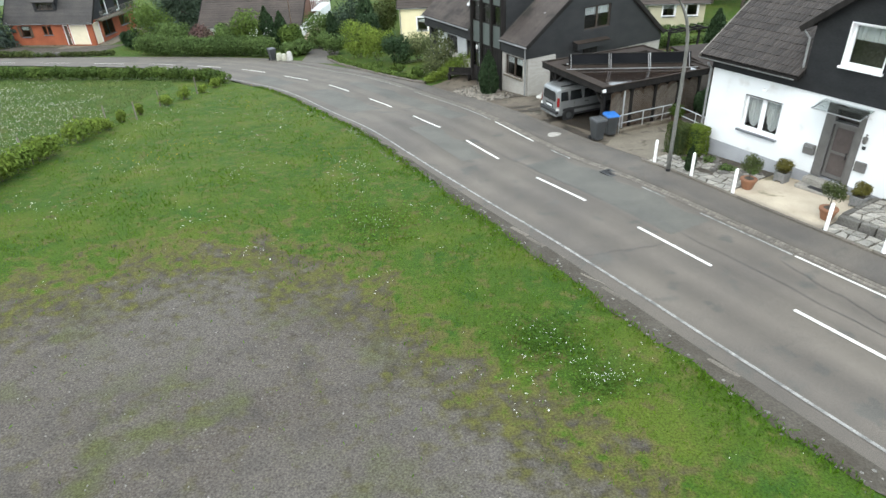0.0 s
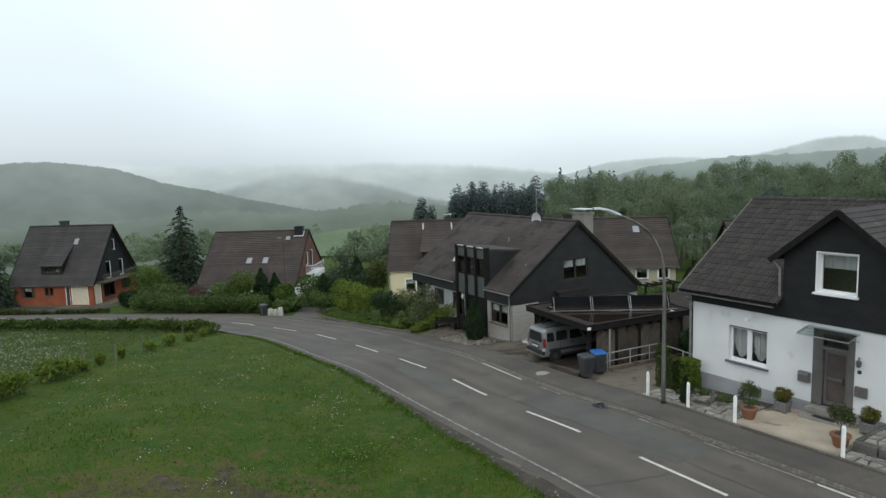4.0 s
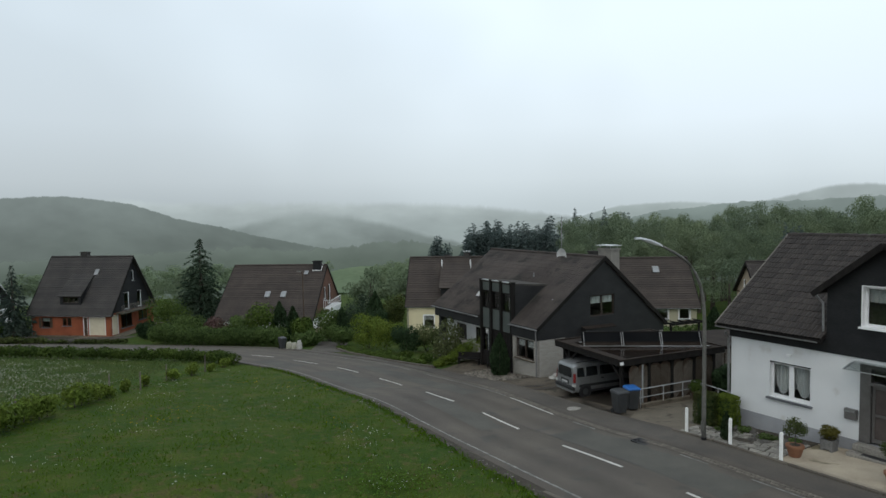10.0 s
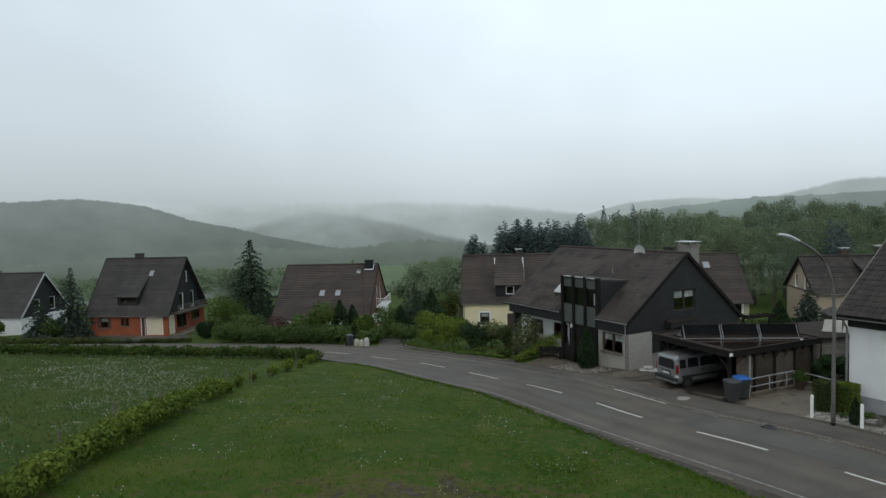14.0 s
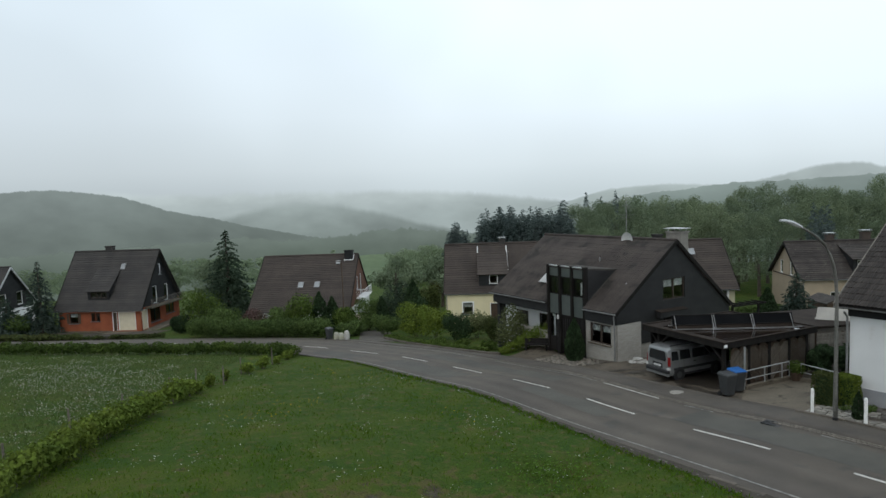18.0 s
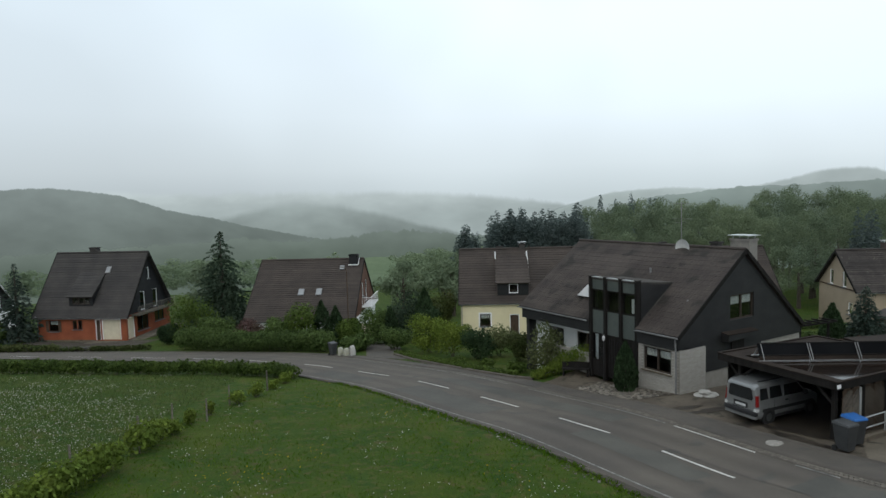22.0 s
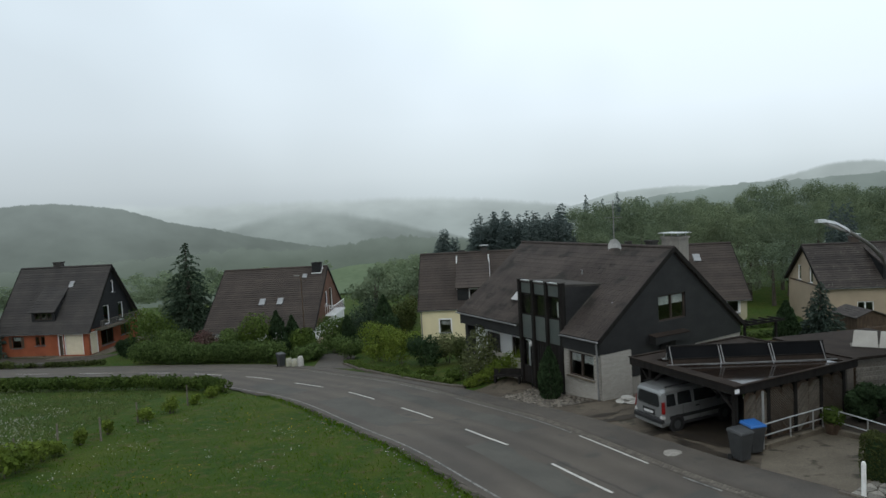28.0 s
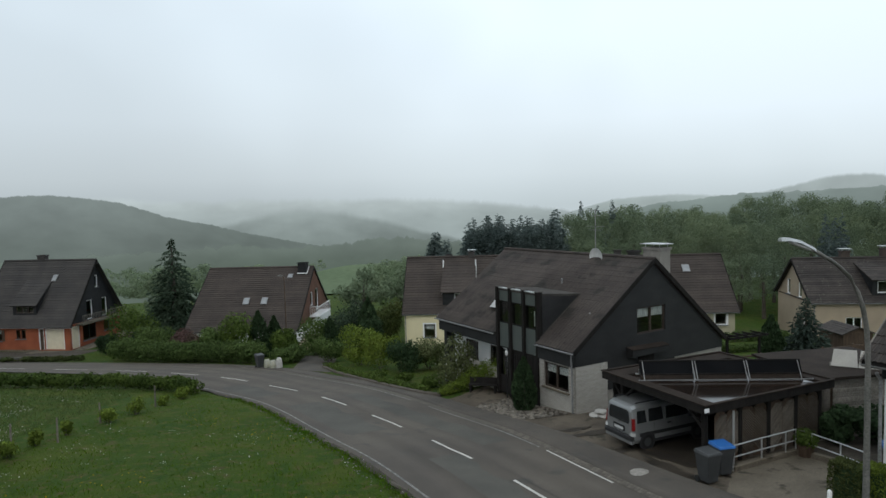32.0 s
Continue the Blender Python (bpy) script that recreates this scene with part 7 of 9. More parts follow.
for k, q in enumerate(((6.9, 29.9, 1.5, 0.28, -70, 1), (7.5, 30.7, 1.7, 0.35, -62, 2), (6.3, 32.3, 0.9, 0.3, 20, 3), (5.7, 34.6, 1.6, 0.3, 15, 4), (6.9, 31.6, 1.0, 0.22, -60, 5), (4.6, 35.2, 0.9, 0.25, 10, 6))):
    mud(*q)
sheet("driveway", kerbside(3.9, 34.2), kerbside(2.6, 37.2), (5.4, 37.7), (5.95, 36.0), 0.03, DRIVE)
sheet("driveway", (5.9, 36.0), (5.4, 37.7), (8.6, 39.5), (11.6, 37.2), 0.018, DRIVE)
sheet("gravel_bed", kerbside(2.6, 37.2), kerbside(0.9, 41.0), (2.9, 42.3), (5.3, 37.9), 0.03, SOIL)
sheet("entrance_path", kerbside(0.9, 41.0), kerbside(-0.3, 43.4), (1.8, 44.2), (2.9, 42.3), 0.032, DRIVE)
sheet("entrance_path", (5.3, 37.85), (1.75, 44.2), (2.25, 44.45), (5.8, 38.1), 0.037, DRIVE)
sheet("planting_bed", (11.8, 30.65), (12.75, 28.1), (17.5, 30.5), (15.0, 33.0), 0.02, SOIL)
sheet("house_garden", (-52.0, 70.2), (-37.5, 67.2), (-35.5, 76.0), (-50.0, 78.0), 0.03, SOIL)
sheet("far_meadow", (-60.0, 150.0), (25.0, 150.0), (25.0, 240.0), (-60.0, 240.0), 0.4, MEADOW, n=40)
sheet("side_lane", (-11.8, 57.0), (-8.6, 55.2), (-9.5, 66.0), (-12.5, 66.0), 0.01, ASPHALT_OLD)


def white_at(u, v, lift=0.0):
    """World place from the white house's own axes."""
    x, y = 11.4 + 0.5 * u + 0.866 * v, 25.72 - 0.866 * u + 0.5 * v
    return float(x), float(y), float(land(x, y)) + lift


def front_edge(u):
    return -2.82 - 0.062 * u


sheet("front_bed", white_at(-0.6, front_edge(-0.6) + 0.1)[:2], white_at(3.7, front_edge(3.7) + 0.1)[:2], white_at(3.7, -0.05)[:2], white_at(-0.6, -0.05)[:2], 0.02, SOIL)
sheet("forecourt", white_at(3.7, front_edge(3.7) + 0.1)[:2], white_at(7.35, front_edge(7.35) + 0.1)[:2], white_at(7.35, -0.05)[:2], white_at(3.7, -0.05)[:2], 0.045, FORECOURT, thick=0.1)
sheet("front_bed", white_at(7.35, front_edge(7.35) + 0.1)[:2], white_at(13, front_edge(13) + 0.1)[:2], white_at(13, -0.05)[:2], white_at(7.35, -0.05)[:2], 0.02, SOIL)

kerb_piece = Shape().box(0, 0.96, -0.06, 0.06, -0.15, 0.1).mesh("kerb_stone", KERB, bevel=0.012)
kerb_line = thing("kerb", (0, 0, 0), 0, "grey kerb stones along the footway", "kerb", kind="structure")
for k in range(14):
    u = -0.7 + k * 0.985
    a, b = Vector(white_at(u, front_edge(u))), Vector(white_at(u + 0.98, front_edge(u + 0.98)))
    ob = new("kerb_stone", kerb_piece)
    ob.parent = kerb_line
    d = b - a
    ob.matrix_basis = Matrix.Translation(a) @ d.to_track_quat('X', 'Z').to_matrix().to_4x4()
# old edging stones between carriageway and verge
edge_piece = Shape().hexa([(0, -0.1, -0.12), (0.9, -0.08, -0.12), (0.9, 0.1, -0.12), (0, 0.09, -0.12), (0.02, -0.09, 0.03), (0.88, -0.08, 0.025), (0.89, 0.08, 0.03), (0.01, 0.08, 0.02)]).mesh("edging_stone", KERB, bevel=0.015)
rng = random.Random(4)
s = 1.0
while s < S_BEND + 4:
    if rng.random() < 0.72:
        o = -float(ROAD_LEFT(s)) + 0.1 + rng.uniform(-0.03, 0.03)
        a, b = road_at(s, o), road_at(s + 0.9, -float(ROAD_LEFT(s + 0.9)) + 0.02)
        va, vb = Vector((float(a[0]), float(a[1]), float(land(*a)))), Vector((float(b[0]), float(b[1]), float(land(*b))))
        ob = new("edging_stone", edge_piece)
        ob.parent = kerb_line
        ob.matrix_basis = Matrix.Translation(va) @ (vb - va).to_track_quat('X', 'Z').to_matrix().to_4x4() @ pose(0, 0, rng.uniform(-0.035, 0.0), rng.uniform(-4, 4), 0, 0)
    s += 0.95
# gutter of small setts
gutter_row = tagged(new("gutter_setts", strip("gutter_setts", 0, S_FAR + 30, lambda s: EDGE(s) + 0.1, lambda s: EDGE(s) + 0.48, 0.008, COBBLE, across=2)), "rows of small grey setts in the gutter", "gutter", kind="structure")
sett = Shape().hexa([(-0.075, -0.075, -0.05), (0.075, -0.075, -0.05), (0.075, 0.075, -0.05), (-0.075, 0.075, -0.05), (-0.065, -0.065, 0.018), (0.065, -0.065, 0.014), (0.065, 0.065, 0.018), (-0.065, 0.065, 0.012)]).mesh("sett", COBBLE)
for k in range(150):
    for lane in (0.2, 0.37):
        s = S_GATE - 7 + k * 0.168 + (0.08 if lane > 0.3 else 0)
        row = float(EDGE(s)) + lane
        x, y = road_at(s, row)
        ob = new("sett", sett)
        ob.parent = gutter_row
        q = road_at(s + 0.1, row)
        ob.matrix_basis = pose(float(x), float(y), float(land(x, y)) + 0.008, rng.uniform(-3, 3), rng.uniform(-3, 3), math.degrees(math.atan2(q[1] - y, q[0] - x)) + rng.uniform(-4, 4))

# crazy paving, stone by stone
paving = thing("crazy_paving", (0, 0, 0), 0, "crazy paving of pale grey broken slabs", "paving", kind="structure")
rng = random.Random(11)


def crazy(u0, u1, v0, v1, nu, nv, skip=(), start=None, lift=0.0):
    node = {}
    for i in range(nu + 1):
        for j in range(nv + 1):
            ju = 0 if i in (0, nu) else rng.uniform(-0.32, 0.32)
            jv = 0 if j in (0, nv) else rng.uniform(-0.32, 0.32)
            node[i, j] = ((i + ju) / nu, (j + jv) / nv)
    for i in range(nu):
        for j in range(nv):
            if (i, j) in skip:
                continue
            q = [node[i, j], node[i + 1, j], node[i + 1, j + 1], node[i, j + 1]]
            cut = [q] if rng.random() < 0.55 else [[q[0], q[1], q[2]], [q[0], q[2], q[3]]]
            for poly in cut:
                cx, cy = sum(p[0] for p in poly) / len(poly), sum(p[1] for p in poly) / len(poly)
                pts = []
                for p in poly:
                    a, b = cx + (p[0] - cx) * 0.82, cy + (p[1] - cy) * 0.82
                    u = u0 + (u1 - u0) * a
                    low = front_edge(u) + 0.12 if start is None else start
                    v = low + (v1 - low) * (v0 + (1 - v0) * b)
                    pts.append(white_at(u, v))
                h = 0.05 + lift + rng.uniform(-0.008, 0.012)
                sh = Shape()
                n = len(pts)
                sh.v += [(x, y, z + lift - 0.02) for x, y, z in pts] + [(x + (0.02 if k % 2 else -0.01), y, z + h) for k, (x, y, z) in enumerate(pts)]
                sh.f += [tuple(range(n, 2 * n))] + [(k, (k + 1) % n, n + (k + 1) % n, n + k) for k in range(n)]
                part("paving_slab", sh, FLAGSTONE, paving)


crazy(-0.5, 3.65, 0.0, -0.6, 11, 6, {(1, 4), (2, 4), (3, 4), (6, 4), (7, 4), (1, 5), (2, 5), (3, 5), (6, 5), (7, 5), (0, 5), (5, 2), (6, 2)})
crazy(7.4, 12.8, 0.0, -2.45, 14, 2)
crazy(7.6, 12.8, 0.0, -0.3, 14, 5, {(1, 4), (2, 4), (7, 3)}, start=-2.2, lift=0.3)
# raised bed of the crazy paving, with a stone face towards the footway
def block(name, u0, u1, v0, v1, lo, hi, material, label, category, group=""):
    p = [white_at(u, v) for u, v in ((u0, v0), (u1, v0), (u1, v1), (u0, v1))]
    return solo(name, Shape().hexa([(x, y, z + lo) for x, y, z in p] + [(x, y, z + hi) for x, y, z in p]), material, label, category, group, bevel=0.015)


tagged(block("raised_bed", 7.56, 12.9, -2.18, -0.04, -0.1, 0.3, SOIL, "", ""), kind="structure")
u = 7.4
while u < 12.6:
    w = rng.uniform(0.5, 0.9)
    for lo, hi in ((-0.1, 0.15), (0.152, 0.33)):
        block("wall_stone", u + rng.uniform(0, 0.04), u + w - 0.015, -2.42 + rng.uniform(-0.02, 0.02), -2.19, lo, hi, FLAGSTONE_DARK, "rough dark stone of the raised bed's edge", "stone", "edge of the raised bed")
    u += w
for v in (-2.1, -1.4, -0.75):
    block("wall_stone", 7.36, 7.55, v, v + 0.6, -0.1, 0.31, FLAGSTONE_DARK, "rough dark stone of the raised bed's edge", "stone", "edge of the raised bed")
# rocks in the bed
rng = random.Random(21)
for k in range(26):
    u, v = (rng.uniform(0.3, 3.4), rng.uniform(-1.7, -0.3)) if k < 16 else (rng.uniform(0.0, 3.5), rng.uniform(-2.2, -0.2))
    x, y, z = white_at(u, v)
    solo("rock", Shape().ball((0, 0, 0), rng.uniform(0.1, 0.2), 7, 5, 0.6, 0.2, rng), FLAGSTONE_DARK, "rough grey stone in the front bed", "rock", "rocks in the bed", at=(x, y, z + 0.04), turn=rng.uniform(0, 360))
# cobbles beside the black house
rng = np.random.default_rng(8)
sh = Shape()
pr = random.Random(8)
c0, c1, c2, c3 = (np.array(p) for p in (kerbside(2.6, 37.2), kerbside(0.9, 41.0), (2.9, 42.3), (5.3, 37.9)))
for k in range(420):
    u, v = rng.random(2)
    p = (1 - u) * ((1 - v) * c0 + v * c3) + u * ((1 - v) * c1 + v * c2)
    r = rng.uniform(0.05, 0.13)
    sh.ball((p[0], p[1], float(land(*p)) + 0.04), r, 6, 4, 0.65, 0.15, pr)
solo("cobble_bed", sh, PEBBLE, "bed of rounded pale cobbles", "cobbles", kind="stuff")


def bollard(u, lean=0.0):
    x, y, z = white_at(u, front_edge(u) + 0.16)
    b = thing("bollard", (x, y, z), 0, "white painted round-topped post at the kerb", "bollard", "white posts along the footway")
    part("post", Shape().lathe(0, 0, [(-0.1, 0.062), (0.95, 0.062), (1.0, 0.055), (1.035, 0.03)], 12), POST_WHITE, b)
    part("collar", Shape().lathe(0, 0, [(0.0, 0.075), (0.03, 0.075)], 12), KERB, b)
    return b


for u in (-0.12, 1.86, 3.85, 7.5, 9.35, 11.3):
    bollard(u)


def street_lamp(bx, by, turn, label):
    z0 = float(land(bx, by))
    l = thing("street_lamp", (bx, by, z0), turn, label, "street lamp")
    z = -z0
    mast = [(0, 4.3), (0.03, 5.0), (0.1, 5.5), (0.26, 5.98), (0.52, 6.42), (0.88, 6.8), (1.28, 7.06), (1.65, 7.24), (2.32, 7.51)]
    part("mast", Shape().tube([(0, 0, -0.1), (0, 0, 1.0), *[(t, 0, h + z) for t, h in mast]], [0.085, 0.08] + [0.065 - 0.003 * k for k in range(len(mast))], 12), LAMP_GREY, l, smooth=True)
    part("base_sleeve", Shape().lathe(0, 0, [(-0.1, 0.1), (0.12, 0.1), (0.14, 0.085)], 12), BLACK_IRON, l)
    part("hatch", Shape().box(0.07, 0.105, -0.05, 0.05, 0.4, 0.75), LAMP_GREY, l)
    hd = Shape()
    for (t0, h0, w0), (t1, h1, w1) in zip([(2.28, 7.5, 0.04), (2.45, 7.565, 0.08), (2.95, 7.735, 0.1), (3.35, 7.81, 0.08)], [(2.45, 7.565, 0.08), (2.95, 7.735, 0.1), (3.35, 7.81, 0.08), (3.58, 7.81, 0.045)]):
        hd.hexa([(t0, -w0, h0 + z - 0.035), (t1, -w1, h1 + z - 0.035), (t1, w1, h1 + z - 0.035), (t0, w0, h0 + z - 0.035), (t0, -w0 * 0.7, h0 + z + 0.035), (t1, -w1 * 0.7, h1 + z + 0.035), (t1, w1 * 0.7, h1 + z + 0.035), (t0, w0 * 0.7, h0 + z + 0.035)])
    head = part("lamp_head", hd, GALV, l, "pale metal lamp head")
    part("lens", Shape().hexa([(2.5, -0.06, 7.555 + z), (3.2, -0.06, 7.755 + z), (3.2, 0.06, 7.755 + z), (2.5, 0.06, 7.555 + z), (2.5, -0.05, 7.515 + z), (3.2, -0.05, 7.715 + z), (3.2, 0.05, 7.715 + z), (2.5, 0.05, 7.515 + z)]), CURTAIN, head)


street_lamp(9.26, 23.44, math.degrees(math.atan2(-1.69, -3.23)), "tall grey curved street lamp with long slanting head")
z = float(land(-14.1, 66.0))
top = 2.9 - z
fl = thing("street_lamp", (-14.1, 66.0, z), 175, "slim grey street lamp standing behind the hedge", "street lamp")
part("mast", Shape().tube([(0, 0, -0.1), (0, 0, top - 0.4), (0.06, 0, top - 0.1), (0.2, 0, top)], [0.06, 0.045, 0.035, 0.03], 8), WOOD_BROWN, fl)
part("lamp_head", Shape().hexa([(0.15, -0.09, top - 0.04), (0.62, -0.07, top + 0.02), (0.62, 0.07, top + 0.02), (0.15, 0.09, top - 0.04), (0.15, -0.06, top + 0.06), (0.62, -0.04, top + 0.1), (0.62, 0.04, top + 0.1), (0.15, 0.06, top + 0.06)]), LAMP_GREY, fl)
for x, y, r, name in ((5.8, 29.7, 0.36, "manhole_cover"),):
    z = float(land(x, y))
    m = thing(name, (x, y, z + 0.03), 10, "round grey manhole cover in the driveway", "manhole cover")
    part("ring", Shape().lathe(0, 0, [(-0.03, r), (0.012, r)], 24), CAST, m)
    part("lid", Shape().lathe(0, 0, [(0.0, r * 0.8), (0.02, r * 0.8)], 24), CAST, m)
x, y = 7.0, 23.75
g = thing("gully_grate", (x, y, float(land(x, y)) + 0.012), -62, "iron gully grate in the gutter", "grate")
part("frame", Shape().box(-0.35, 0.35, -0.25, -0.2, -0.02, 0.02).box(-0.35, 0.35, 0.2, 0.25, -0.02, 0.02).box(-0.35, -0.3, -0.2, 0.2, -0.02, 0.02).box(0.3, 0.35, -0.2, 0.2, -0.02, 0.02), BLACK_IRON, g)
for k in range(7):
    part("bar", Shape().box(-0.27 + k * 0.085, -0.23 + k * 0.085, -0.2, 0.2, -0.02, 0.015), BLACK_IRON, g)


# ---- plants ----
def plant_mesh(name, pts, size, material, rng, long=1.5, lift=None):
    v, f = leaves(pts, size, rng, long, lift)
    return fast_mesh(name, v, f, material)


def shrub(x, y, w, d, h, material, label, leaf=0.13, n=1500, seed=1, turn=0.0, name="shrub", sink=0.0, group="", blobs=None, second=None):
    rng = np.random.default_rng(seed)
    o = thing(name, (x, y, float(land(x, y)) - sink), turn, label, name.replace("_", " "), group)
    if blobs is None:
        blobs = [(0, 0, h * 0.5, w * 0.42, d * 0.42, h * 0.46)]
        for k in range(9):
            a = k * 2.4 + rng.uniform(-0.3, 0.3)
            q = rng.uniform(0.18, 0.34)
            r = rng.uniform(0.2, 0.3)
            blobs.append((w * q * math.cos(a), d * q * math.sin(a), h * rng.uniform(0.3, 0.78), w * r, d * r, h * r))
    pts = clumps(rng, n, blobs)
    pts = pts[pts[:, 2] > 0.02]
    part("foliage", plant_mesh("foliage", pts, leaf, material, rng), None, o)
    if second:
        k = rng.choice(len(pts), len(pts) // 12, replace=False)
        part("blossom", plant_mesh("blossom", pts[k] * 1.03, leaf * 0.5, second, rng), None, o, "white blossom")
    for k in range(4):
        a = 1.57 * k + rng.uniform(0, 1)
        part("stem", Shape().tube([(0.05 * math.cos(a), 0.05 * math.sin(a), -0.2), (0.2 * w * math.cos(a), 0.2 * d * math.sin(a), h * 0.55)], [0.03, 0.012], 5), BARK, o)
    return o


def hedge(line, w, h, material, label, leaf=0.12, per=420, seed=1, gaps=0.0, name="hedge"):
    """A clipped or ragged hedge along ground points; h: one height, or the heights of both ends."""
    rng = np.random.default_rng(seed)
    pr = random.Random(seed)
    pts, stems = [], Shape()
    o = thing(name, (line[0][0], line[0][1], 0), 0, label, "hedge")
    ox, oy = line[0]
    done, whole = 0.0, sum(math.dist(a, b) for a, b in zip(line[:-1], line[1:]))
    for (x0, y0), (x1, y1) in zip(line[:-1], line[1:]):
        ln = math.hypot(x1 - x0, y1 - y0)
        t = 0.0
        while t < ln:
            x, y = x0 + (x1 - x0) * t / ln, y0 + (y1 - y0) * t / ln
            if pr.random() >= gaps:
                z = float(land(x, y))
                hh, ww = float(np.interp(done + t, [0, whole], h if isinstance(h, tuple) else (h, h))) * pr.uniform(0.86, 1.1), w * pr.uniform(0.85, 1.15)
                blobs = [(x - ox + pr.uniform(-0.1, 0.1), y - oy + pr.uniform(-0.1, 0.1), z + hh * 0.55, ww * 0.52, ww * 0.52, hh * 0.5), (x - ox + pr.uniform(-0.25, 0.25), y - oy + pr.uniform(-0.25, 0.25), z + hh * pr.uniform(0.5, 0.8), ww * 0.36, ww * 0.36, hh * 0.3)]
                p = clumps(rng, int(per * 0.55 * w), blobs, 0.5)
                p[:, 2] = np.minimum(p[:, 2], z + hh * 1.05 + rng.normal(0, 0.03, len(p)))
                pts.append(p[p[:, 2] > z + 0.03])
                stems.tube([(x - ox, y - oy, z - 0.1), (x - ox + pr.uniform(-0.1, 0.1), y - oy, z + hh * 0.6)], [0.025, 0.012], 5)
            t += 0.55
        done += ln
    part("foliage", plant_mesh("foliage", np.concatenate(pts), leaf, material, rng), None, o)
    tagged(part("woody_base", stems, BARK, o), kind="stuff")
    return o


def conifer(x, y, h, r, material, label, seed=1, levels=26, per=11, size=0.16, name="conifer", sink=0.1, group=""):
    rng = np.random.default_rng(seed)
    o = thing(name, (x, y, float(land(x, y)) - sink), 0, label, "tree", group)
    p, d = spruce_points(rng, h, r, levels, per)
    part("crown", plant_mesh("crown", p, size * (0.35 + 0.85 * (1 - p[:, 2] / h)).clip(0.3, 1.2), material, rng, 2.6, d), None, o)
    part("trunk", Shape().tube([(0, 0, 0), (0, 0, h * 0.5), (0, 0, h * 0.98)], [r * 0.075, r * 0.05, 0.01], 8), BARK, o)
    return o


def broadleaf(x, y, h, r, material, label, seed=1, n=3000, leaf=0.22, low=0.25, name="tree", group=""):
    rng = np.random.default_rng(seed)
    o = thing(name, (x, y, float(land(x, y)) - 0.1), 0, label, "tree", group)
    blobs = crown_blobs(rng, r, h * low, h, 16)
    part("crown", plant_mesh("crown", clumps(rng, n, blobs, 0.45), leaf, material, rng), None, o)
    tr = Shape().tube([(0, 0, 0), (0.05, 0.02, h * 0.3), (0.0, 0.05, h * 0.75)], [r * 0.08, r * 0.06, r * 0.015], 8)
    for b in blobs[1:10]:
        tr.tube([(0, 0, h * low * 0.9), (b[0] * 0.5, b[1] * 0.5, (b[2] + h * low) / 2), (b[0], b[1], b[2])], [r * 0.035, r * 0.022, r * 0.008], 5)
    part("trunk", tr, BARK, o)
    return o


def column_bush(x, y, h, r, material, label, seed, n=2200, leaf=0.09, name="conifer"):
    rng = np.random.default_rng(seed)
    o = thing(name, (x, y, float(land(x, y)) - 0.02), 0, label, "shrub")
    t = rng.random(n)
    prof = r * np.interp(t, [0, 0.12, 0.4, 0.75, 1], [0.6, 0.95, 1.0, 0.6, 0.04])
    a = rng.uniform(0, 6.283, n)
    q = prof * (1 - 0.35 * rng.random(n) ** 2) * (1 + 0.1 * np.sin(a * 5 + t * 9))
    pts = np.stack([q * np.cos(a), q * np.sin(a), 0.06 + t * h], 1)
    part("foliage", plant_mesh("foliage", pts, leaf, material, rng, 2.2, np.array([[0, 0, 1.0]])), None, o)
    part("stem", Shape().tube([(0, 0, -0.1), (0, 0, h * 0.8)], [0.05, 0.02], 6), BARK, o)
    return o


# the two hedges round the field, shrubs and posts along its fence
hedge([(-15.7, 47.3), (-17.2, 48.3), (-20.5, 49.6), (-27, 50.2), (-33, 50.2), (-45, 50.5), (-62, 52)], 1.15, 0.95, LEAF_HEDGE, "clipped green hedge between field and road", 0.13, 520, 31)
hedge([(-18.1, 31.6), (-18.2, 28.4), (-18.25, 24.3), (-18.35, 21.4), (-18.4, 17.5), (-18.4, 12)], 1.1, 1.1, LEAF_LIME, "ragged green hedge along the field fence", 0.12, 560, 32, 0.06)
for k, (x, y, w, h) in enumerate(((-18.0, 33.4, 0.8, 0.7), (-17.9, 35.0, 0.6, 0.7), (-17.6, 36.8, 0.5, 0.7), (-17.0, 39.3, 0.9, 0.75), (-16.5, 41.2, 0.9, 1.0), (-16.1, 43.6, 0.6, 0.6), (-18.1, 32.6, 0.8, 0.9), (-15.9, 45.6, 0.8, 0.7))):
    shrub(x, y, w, w, h, LEAF_LIME, "small hedge shrub growing by the field fence", 0.1, 420, 40 + k, group="shrubs along the fence")
for k, (x, y) in enumerate(((-17.35, 35.65), (-18.3, 34.1), (-19.1, 32.6), (-19.3, 28.0), (-19.6, 24.4), (-19.6, 20.6), (-17.4, 39.3), (-16.4, 43.2))):
    h = 1.05 + 0.12 * math.sin(k * 2.0)
    solo("fence_post", Shape().tube([(0, 0, -0.3), (0.02 * math.sin(k), 0.03 * math.cos(k), h)], [0.045, 0.038], 7), WOOD_DULL, "weathered grey wooden fence post", "fence post", "fence posts", at=(x, y, float(land(x, y))))

